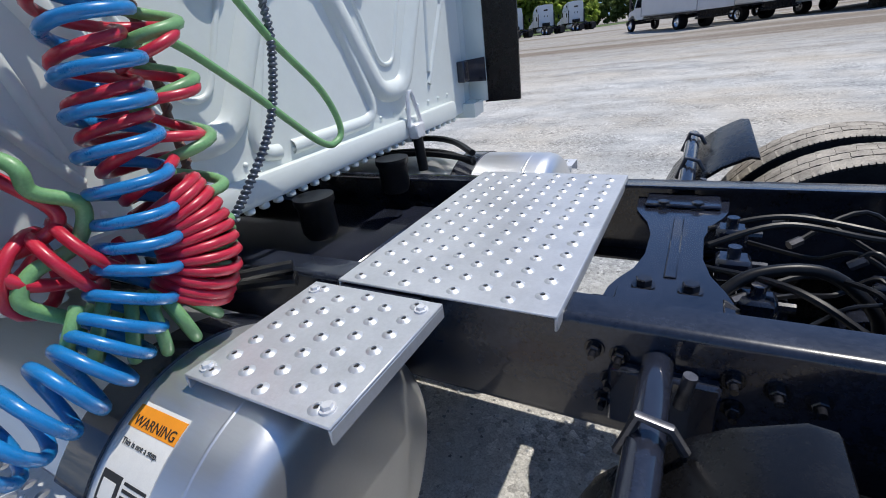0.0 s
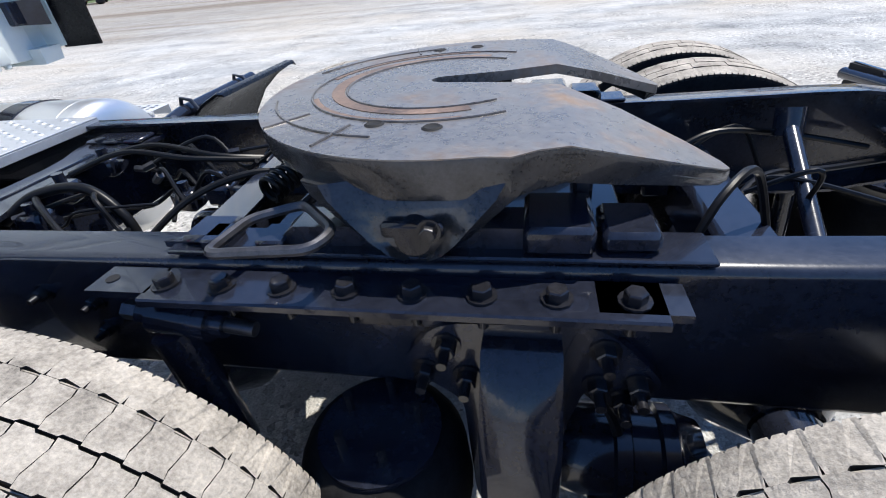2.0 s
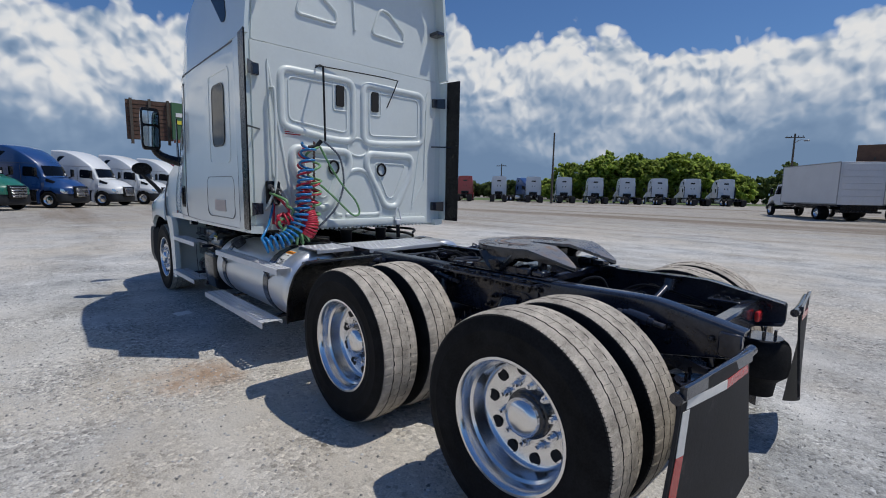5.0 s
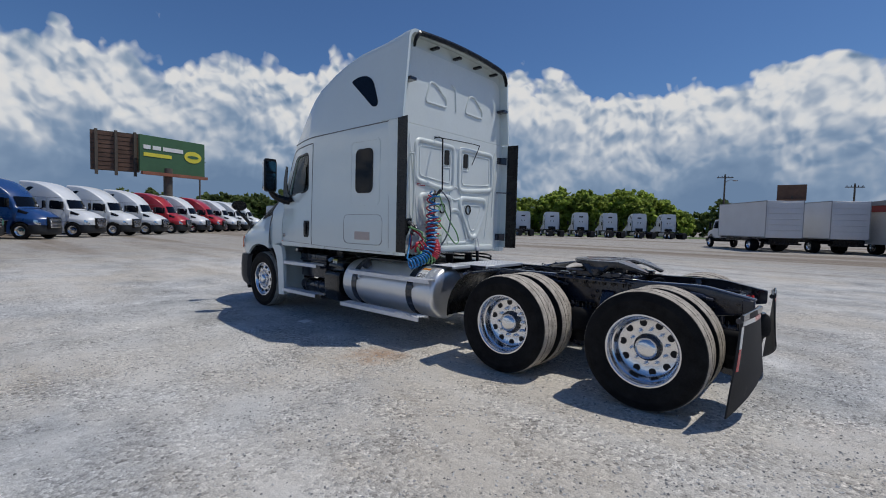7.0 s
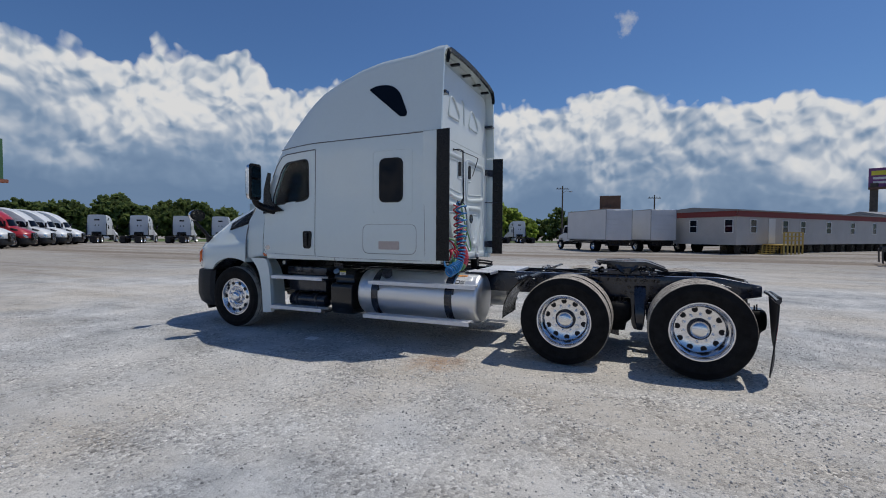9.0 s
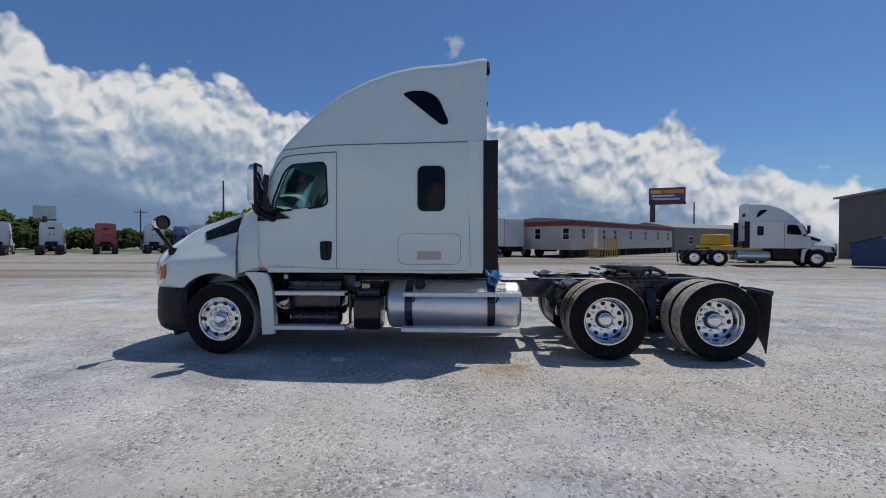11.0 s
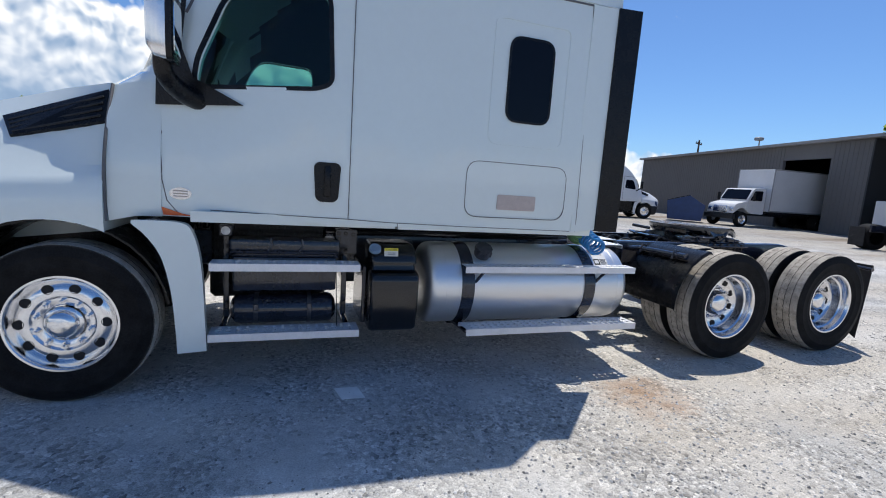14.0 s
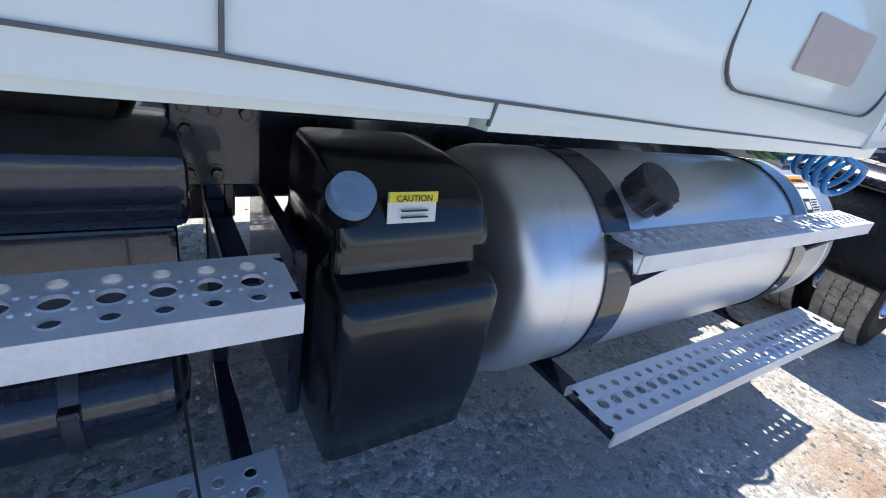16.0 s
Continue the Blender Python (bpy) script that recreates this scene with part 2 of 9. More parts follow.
GREEN_HOSE = mat("green_electric_cable", (0.17, 0.36, 0.15), 0.40, var=0.12, scale=18.0, coat=0.2, dirt=((0.36, 0.36, 0.33), 0.12, 15.0))
DARK_HOSE = mat("dark_rubber_hose", (0.010, 0.010, 0.011), 0.36, var=0.2, scale=30.0, spec=0.25)
SPRING = mat("grey_spring_wrap", (0.11, 0.13, 0.16), 0.35, 0.5, var=0.2, scale=30.0)
MUFF = mat("rusty_brown_hose", (0.16, 0.09, 0.07), 0.55, var=0.2, scale=30.0)
ORANGE = mat("orange_lamp_lens", (0.75, 0.13, 0.02), 0.2, var=0.08, scale=20.0, coat=0.5)
REDLENS = mat("red_lamp_lens", (0.5, 0.02, 0.02), 0.2, var=0.08, scale=20.0, coat=0.5)
LABEL = mat("label_paper", (0.75, 0.74, 0.70), 0.5, var=0.04, scale=30.0)
LABEL_ORANGE = mat("label_orange", (0.85, 0.30, 0.02), 0.45, var=0.04, scale=30.0)
LABEL_YELLOW = mat("label_yellow", (0.80, 0.70, 0.05), 0.45, var=0.04, scale=30.0)
INK = mat("label_ink", (0.02, 0.02, 0.02), 0.6)
BEIGE = mat("faded_reflector", (0.50, 0.42, 0.38), 0.35, var=0.06, scale=25.0)
SEAT = mat("grey_seat_cloth", (0.10, 0.10, 0.11), 0.9, var=0.15, scale=40.0)
DARK_GLASS = mat("dark_tinted_window", (0.004, 0.006, 0.011), 0.03, var=0.05, scale=5.0, spec=0.18, rvar=0.0)
GLASS = glass_mat("tinted_door_glass", (0.70, 0.95, 0.92), 0.82)
RUST = mat("rust_stained_steel", (0.25, 0.165, 0.115), 0.45, 0.3, var=0.35, scale=9.0, bump=0.2, bscale=80.0, dirt=((0.20, 0.17, 0.15), 0.45, 12.0))


def leaf_mat(name, col, thin=0.60):
    """Thin leaves that let part of the light through."""
    m = mat(name, col, 0.75, var=0.30, scale=0.35, island=0.32, spec=0.2)
    t = m.node_tree
    b, out = t.nodes["Principled BSDF"], t.nodes["Material Output"]
    tl = t.nodes.new("ShaderNodeBsdfTranslucent")
    link(t, b.inputs["Base Color"].links[0].from_socket, tl.inputs[0])
    mx = t.nodes.new("ShaderNodeMixShader")
    mx.inputs[0].default_value = thin
    link(t, b.outputs[0], mx.inputs[1])
    link(t, tl.outputs[0], mx.inputs[2])
    link(t, mx.outputs[0], out.inputs[0])
    return m

# ---- building kit ----
def part(name, bm, material, parent=None, label="", smooth=38, double=False):
    """Links a bmesh as one mesh object under a thing or a part."""
    bmesh.ops.recalc_face_normals(bm, faces=bm.faces)
    me = bpy.data.meshes.new(name)
    bm.to_mesh(me)
    bm.free()
    return part_mesh(name, me, material, parent, label, smooth)


def part_mesh(name, me, material, parent=None, label="", smooth=38):
    for m in material if isinstance(material, (list, tuple)) else [material]:
        me.materials.append(m)
    if smooth:
        me.shade_smooth()
        me.set_sharp_from_angle(angle=radians(smooth))
    ob = new(name, me)
    if parent is not None:
        ob.parent = parent
        ob.matrix_parent_inverse = parent.matrix_world.inverted()
    if label:
        ob["label"] = label
    return ob


def thing(name, label, category, group="", at=(0, 0, 0)):
    ob = new(name)
    ob.empty_display_size = 0.2
    ob.location = at
    bpy.context.view_layer.update()
    return tagged(ob, label, category, group)


def fresh():
    return bmesh.new()


def box(bm, lo, hi, m=None, bevel=0.0, seg=1, mi=0):
    x0, y0, z0 = lo
    x1, y1, z1 = hi
    vs = [bm.verts.new(v) for v in ((x0, y0, z0), (x1, y0, z0), (x1, y1, z0), (x0, y1, z0), (x0, y0, z1), (x1, y0, z1), (x1, y1, z1), (x0, y1, z1))]
    fs = [bm.faces.new([vs[i] for i in q]) for q in ((3, 2, 1, 0), (4, 5, 6, 7), (0, 1, 5, 4), (1, 2, 6, 5), (2, 3, 7, 6), (3, 0, 4, 7))]
    for f in fs:
        f.material_index = mi
    if bevel:
        es = list({e for f in fs for e in f.edges})
        r = bmesh.ops.bevel(bm, geom=es, offset=bevel, segments=seg, affect="EDGES", profile=0.5)
        vs = list({v for f in r["faces"] for v in f.verts} | {v for v in vs if v.is_valid})
        for f in r["faces"]:
            f.material_index = mi
    if m is not None:
        for v in vs:
            v.co = m @ v.co
    return vs


def prism(bm, pts, lift, mi=0):
    """A slab from a flat outline (3D points) and a lift vector."""
    lift = Vector(lift)
    a = [bm.verts.new(p) for p in pts]
    b = [bm.verts.new(Vector(p) + lift) for p in pts]
    n = len(a)
    fs = [bm.faces.new(a[::-1]), bm.faces.new(b)]
    fs += [bm.faces.new((a[i], a[(i + 1) % n], b[(i + 1) % n], b[i])) for i in range(n)]
    for f in fs:
        f.material_index = mi
    return a + b


def rounded(pts, r, n=5):
    """A flat polygon (2D) with its corners rounded."""
    out = []
    k = len(pts)
    for i in range(k):
        p, a, c = Vector(pts[i]), Vector(pts[i - 1]), Vector(pts[(i + 1) % k])
        rr = r[i] if isinstance(r, (list, tuple)) else r
        rr = min(rr, 0.48 * (a - p).length, 0.48 * (c - p).length)
        u, w = (a - p).normalized() * rr, (c - p).normalized() * rr
        for j in range(n + 1):
            s = j / n
            out.append(tuple(p + u * (1 - s) ** 2 + w * s ** 2))
    return out


def frames_along(pts, closed):
    pts = [Vector(p) for p in pts]
    n = len(pts)
    tans = []
    for i in range(n):
        a = pts[i - 1] if i or closed else pts[0]
        b = pts[(i + 1) % n] if i < n - 1 or closed else pts[-1]
        tans.append((b - a).normalized())
    up = Vector((0, 0, 1)) if abs(tans[0].z) < 0.9 else Vector((1, 0, 0))
    nrm = tans[0].cross(up).normalized()
    out = []
    for p, t in zip(pts, tans):
        nrm = (nrm - t * nrm.dot(t))
        nrm = nrm.normalized() if nrm.length > 1e-6 else t.orthogonal().normalized()
        out.append((p, nrm, t.cross(nrm)))
    return out


def tube(bm, pts, r, n=10, closed=False, cap=True, mi=0):
    rings = []
    fr = frames_along(pts, closed)
    for i, (p, a, b) in enumerate(fr):
        rr = r(i / max(1, len(fr) - 1)) if callable(r) else r
        rings.append([bm.verts.new(p + (a * math.cos(2 * math.pi * j / n) + b * math.sin(2 * math.pi * j / n)) * rr) for j in range(n)])
    m = len(rings)
    for i in range(m if closed else m - 1):
        u, w = rings[i], rings[(i + 1) % m]
        for j in range(n):
            f = bm.faces.new((u[j], u[(j + 1) % n], w[(j + 1) % n], w[j]))
            f.material_index = mi
    if cap and not closed:
        for ring in (rings[0][::-1], rings[-1]):
            bm.faces.new(ring).material_index = mi
    return rings


def lathe(bm, prof, n=32, at=(0, 0, 0), axis="y", closed=False, mi=None, cap=True):
    """Turns a profile of (radius, along) round an axis through at."""
    at = Vector(at)
    rings = []
    for r, a in prof:
        ring = []
        for j in range(n):
            c, s = math.cos(2 * math.pi * j / n) * r, math.sin(2 * math.pi * j / n) * r
            v = {"y": (c, a, s), "x": (a, c, s), "z": (c, s, a)}[axis]
            ring.append(bm.verts.new(at + Vector(v)))
        rings.append(ring)
    k = len(rings)
    for i in range(k if closed else k - 1):
        u, w = rings[i], rings[(i + 1) % k]
        for j in range(n):
            f = bm.faces.new((u[j], u[(j + 1) % n], w[(j + 1) % n], w[j]))
            if mi:
                f.material_index = mi[i]
    if cap and not closed:
        if prof[0][0] > 1e-4:
            bm.faces.new(rings[0])
        if prof[-1][0] > 1e-4:
            bm.faces.new(rings[-1][::-1])
    return rings


def cyl(bm, a, b, r, n=16, r2=None, mi=0):
    a, b = Vector(a), Vector(b)
    t = (b - a).normalized()
    u = t.orthogonal().normalized()
    w = t.cross(u)
    r2 = r if r2 is None else r2
    A = [bm.verts.new(a + (u * math.cos(2 * math.pi * j / n) + w * math.sin(2 * math.pi * j / n)) * r) for j in range(n)]
    B = [bm.verts.new(b + (u * math.cos(2 * math.pi * j / n) + w * math.sin(2 * math.pi * j / n)) * r2) for j in range(n)]
    fs = [bm.faces.new(A[::-1]), bm.faces.new(B)]
    fs += [bm.faces.new((A[j], A[(j + 1) % n], B[(j + 1) % n], B[j])) for j in range(n)]
    for f in fs:
        f.material_index = mi
    return A + B


def hex_bolt(bm, at, way, r=0.016, h=0.014, washer=True, shank=0.0, under=0.0):
    """Washer, hexagon head and threaded end as one closed shape; under: the length that shows below the plate."""
    at, way = Vector(at), Vector(way).normalized()
    u = way.orthogonal().normalized()
    w = way.cross(u)

    def ring(d, rad, six=False):
        out = []
        for k in range(12):
            a = math.pi * k / 6
            q = rad * (0.88 if six and k % 2 else 1.0)
            out.append(at + way * d + (u * math.cos(a) + w * math.sin(a)) * q)
        return out
    rings = []
    if under:
        rings += [ring(-under, r * 0.55), ring(-0.030, r * 0.55), ring(-0.029, r, True), ring(-0.014, r, True), ring(-0.013, r * 0.6)]
    if washer:
        rings += [ring(0.0, r * 1.45), ring(0.004, r * 1.45)]
    rings += [ring(0.004, r, True), ring(0.002 + h, r, True), ring(0.004 + h, r * 0.86, True)]
    if shank:
        rings += [ring(0.0042 + h, r * 0.55), ring(0.004 + h + shank, r * 0.5)]
    loft(bm, rings)


def smooth_line(pts, n=8, closed=False):
    """A smooth line through points (Catmull-Rom)."""
    P = [Vector(p) for p in pts]
    k = len(P)
    out = []
    for i in range(k if closed else k - 1):
        p1, p2 = P[i], P[(i + 1) % k]
        p0 = P[i - 1] if i or closed else p1
        p3 = P[(i + 2) % k] if i + 2 < k or closed else p2
        for j in range(n):
            s = j / n
            out.append(0.5 * ((2 * p1) + (p2 - p0) * s + (2 * p0 - 5 * p1 + 4 * p2 - p3) * s * s + (3 * p1 - p0 - 3 * p2 + p3) * s ** 3))
    if not closed:
        out.append(P[-1])
    return out


def coil(line, radius, turns, start=0.0, squash=1.0, steps=18):
    """A helix wound round a smooth line."""
    fr = frames_along(line, False)
    m = int(turns * steps)
    out = []
    for i in range(m + 1):
        s = i / m * (len(fr) - 1)
        k = min(int(s), len(fr) - 2)
        f = s - k
        p, a, b = (fr[k][j] * (1 - f) + fr[k + 1][j] * f for j in range(3))
        w = start + 2 * math.pi * i / steps
        rad = radius(i / m) if callable(radius) else radius
        out.append(p + (a * math.cos(w) + b * math.sin(w) * squash) * rad)
    return out


def lerp_table(x, table):
    if x <= table[0][0]:
        return table[0][1]
    for (a, u), (b, w) in zip(table, table[1:]):
        if x <= b:
            s = (x - a) / (b - a)
            return u + (w - u) * s
    return table[-1][1]


def loft(bm, rings, cap=True, closed_ring=True):
    vs = [[bm.verts.new(p) for p in r] for r in rings]
    n = len(vs[0])
    for u, w in zip(vs, vs[1:]):
        for j in range(n if closed_ring else n - 1):
            bm.faces.new((u[j], u[(j + 1) % n], w[(j + 1) % n], w[j]))
    if cap:
        bm.faces.new(vs[0][::-1])
        bm.faces.new(vs[-1])
    return vs


def cut(target, cutters):
    """Takes the cutters' volume out of the target's mesh for good."""
    for c in cutters:
        md = target.modifiers.new("cut", "BOOLEAN")
        md.operation, md.object, md.solver = "DIFFERENCE", c, "EXACT"
    bpy.context.view_layer.update()
    me = bpy.data.meshes.new_from_object(target.evaluated_get(bpy.context.evaluated_depsgraph_get()))
    target.modifiers.clear()
    target.data = me
    for c in cutters:
        bpy.data.objects.remove(c)


def rot_z(deg, at=(0, 0, 0)):
    return Matrix.Translation(at) @ Matrix.Rotation(radians(deg), 4, "Z")

# ---- ground ----
def build_ground():
    bm = fresh()
    rings = [0.0, 1, 2, 3.5, 5, 7, 9, 12, 16, 22, 30, 42, 60, 90, 140, 240, 420, 800, 1500]
    n = 72
    prev = [bm.verts.new((-1.5, -2.0, 0))]
    for r in rings[1:]:
        cur = []
        for j in range(n):
            a = 2 * math.pi * j / n
            cur.append(bm.verts.new((-1.5 + r * math.cos(a), -2.0 + r * math.sin(a), 0)))
        for j in range(n):
            if len(prev) == 1:
                bm.faces.new((prev[0], cur[j], cur[(j + 1) % n]))
            else:
                bm.faces.new((prev[j], cur[j], cur[(j + 1) % n], prev[(j + 1) % n]))
        prev = cur
    ob = part("ground", bm, gravel_mat(), None, smooth=0)
    tagged(ob, "pale grey compacted gravel yard with tan dusty patches", "ground", kind="structure")


def gravel_mat():
    m = bpy.data.materials.new("compacted_gravel")
    m.use_nodes = True
    t = m.node_tree
    b = t.nodes["Principled BSDF"]
    co = t.nodes.new("ShaderNodeTexCoord").outputs["Object"]

    def noise_at(scale, detail=6.0, rough=0.6, vec=co):
        n = node(t, "ShaderNodeTexNoise", Scale=scale, Detail=detail, Roughness=rough)
        link(t, vec, n.inputs["Vector"])
        return n.outputs[0]

    def cells_at(scale):
        n = node(t, "ShaderNodeTexVoronoi", Scale=scale)
        link(t, co, n.inputs["Vector"])
        return n
    broad, mid = noise_at(0.22, 5.0), noise_at(1.1, 7.0)
    c = ramp(t, mid, [(0.32, (0.27, 0.28, 0.285)), (0.50, (0.45, 0.458, 0.455)), (0.66, (0.65, 0.648, 0.63))])
    tan = ramp(t, broad, [(0.42, 0.0), (0.58, 0.9)])
    c = blend(t, tan, c, (0.54, 0.49, 0.415))
    rust = calc(t, "MULTIPLY", calc(t, "SUBTRACT", noise_at(0.55, 6.0), 0.63), 5.0, True)
    c = blend(t, calc(t, "MULTIPLY", rust, 0.6), c, (0.34, 0.225, 0.14))
    # long wheel tracks of finer dust
    mp = t.nodes.new("ShaderNodeMapping")
    mp.inputs["Rotation"].default_value = (0, 0, radians(38))
    mp.inputs["Scale"].default_value = (0.07, 0.9, 1.0)
    link(t, co, mp.inputs[0])
    tracks = ramp(t, noise_at(1.0, 5.0, 0.55, mp.outputs[0]), [(0.40, 0.0), (0.62, 0.55)])
    c = blend(t, tracks, c, (0.68, 0.665, 0.63))
    # worn brown lanes towards the far side of the yard
    mp2 = t.nodes.new("ShaderNodeMapping")
    mp2.inputs["Rotation"].default_value = (0, 0, radians(-36))
    mp2.inputs["Scale"].default_value = (0.02, 0.22, 1.0)
    link(t, co, mp2.inputs[0])
    lanes = ramp(t, noise_at(1.0, 6.0, 0.6, mp2.outputs[0]), [(0.50, 0.0), (0.60, 0.85)])
    away = t.nodes.new("ShaderNodeVectorMath")
    away.operation = "LENGTH"
    link(t, co, away.inputs[0])
    far = ramp(t, calc(t, "DIVIDE", away.outputs["Value"], 50.0), [(0.24, 0.0), (0.45, 1.0)])
    c = blend(t, calc(t, "MULTIPLY", far, 0.72), c, (0.345, 0.315, 0.275))
    c = blend(t, calc(t, "MULTIPLY", lanes, far), c, (0.24, 0.195, 0.15))
    # rust-brown stain beside the tank
    d = t.nodes.new("ShaderNodeVectorMath")
    d.operation = "DISTANCE"
    link(t, co, d.inputs[0])
    d.inputs[1].default_value = (-1.28, -1.66, 0.0)
    reach = calc(t, "ADD", d.outputs["Value"], calc(t, "MULTIPLY", calc(t, "SUBTRACT", noise_at(5.0, 6.0, 0.65), 0.5), 0.9))
    c = blend(t, ramp(t, reach, [(0.05, 0.8), (0.42, 0.0)]), c, (0.40, 0.26, 0.16))
    stones = cells_at(40.0)
    tone = ramp(t, stones.outputs["Color"], [(0.0, 0.22), (0.30, 0.72), (0.65, 1.0), (1.0, 1.6)])
    loose = ramp(t, noise_at(1.3, 9.0, 0.70), [(0.40, 0.12), (0.60, 1.0)])
    c2 = blend(t, 1.0, c, tone, "MULTIPLY")
    c = blend(t, calc(t, "MULTIPLY", loose, 0.95), c, c2)
    grit = ramp(t, noise_at(110.0, 5.0, 0.75), [(0.34, 0.35), (0.50, 0.95), (0.68, 1.5)])
    c = blend(t, calc(t, "ADD", calc(t, "MULTIPLY", loose, 0.45), 0.35), c, grit, "MULTIPLY")
    link(t, c, b.inputs["Base Color"])
    b.inputs["Roughness"].default_value = 0.95
    b.inputs["Specular IOR Level"].default_value = 0.15
    h = calc(t, "ADD", calc(t, "MULTIPLY", stones.outputs["Distance"], calc(t, "MULTIPLY", loose, -0.9)), calc(t, "MULTIPLY", noise_at(60.0, 6.0, 0.7), 0.6))
    bp = node(t, "ShaderNodeBump", Strength=1.0, Distance=0.012)
    link(t, h, bp.inputs["Height"])
    h2 = node(t, "ShaderNodeBump", Strength=0.4, Distance=0.03)
    link(t, noise_at(3.0, 5.0), h2.inputs["Height"])
    link(t, h2.outputs[0], bp.inputs["Normal"])
    link(t, bp.outputs[0], b.inputs["Normal"])
    return m


build_ground()


def scatter_gravel(count=80000):
    """Loose chips on the yard, thick in drifts and thin in the wheel tracks."""
    rng = np.random.default_rng(8)
    x = rng.uniform(-9.5, 7.0, count * 4)
    y = rng.uniform(-9.5, 4.0, count * 4)
    drift = np.sin(x * 1.3 + 2.0 * np.sin(y * 0.7)) + np.sin(y * 1.9 + 1.5 * np.sin(x * 0.9 + 1.0)) + 0.8 * np.sin(x * 3.7 - y * 2.9)
    near = np.exp(-(((x + 1.5) / 7.5) ** 2 + ((y + 2.5) / 5.0) ** 2))
    keep = rng.random(count * 4) < (0.16 + 0.28 * np.clip(drift * 0.5 + 0.5, 0, 1)) * (0.35 + near)
    x, y = x[keep][:count], y[keep][:count]
    k = len(x)
    size = 0.0035 + 0.0085 * rng.random(k) ** 2.6
    turn = rng.uniform(0, 2 * math.pi, k)
    base = np.array([(1, 0, 0.1), (0.25, 0.9, -0.1), (-0.9, 0.35, 0.15), (-0.5, -0.8, -0.05), (0.55, -0.75, 0.1), (0.05, 0.05, 0.75)])
    pts = base[None] * (0.7 + 0.6 * rng.random((k, 6, 3))) * size[:, None, None]
    c, s = np.cos(turn)[:, None], np.sin(turn)[:, None]
    verts = np.stack([pts[..., 0] * c - pts[..., 1] * s + x[:, None], pts[..., 0] * s + pts[..., 1] * c + y[:, None], pts[..., 2] + 0.0012], -1).reshape(-1, 3)
    tri = np.array([(0, 1, 5), (1, 2, 5), (2, 3, 5), (3, 4, 5), (4, 0, 5)])
    faces = (tri[None] + 6 * np.arange(k)[:, None, None]).reshape(-1, 3)
    me = bpy.data.meshes.new("gravel")
    me.from_pydata(verts.tolist(), [], faces.tolist())
    chip = mat("gravel_chips", (0.62, 0.62, 0.61), 0.9, var=0.12, scale=3.0, island=0.72, spec=0.2)
    ob = part_mesh("gravel", me, chip, None, smooth=0)
    tagged(ob, "loose pale grey gravel chips on the yard", "gravel", kind="stuff")


scatter_gravel()

# ---- the tractor: x runs to its rear, axles at 0 and 1.35, steer axle at STEER ----
STEER = -4.99
AXLES = (0.0, 1.35)
truck = thing("semi_truck", "white sleeper cab highway tractor with black chassis parked on gravel", "semi truck")
TRUCK_SCALE = (0.994, 1.01, 0.994)


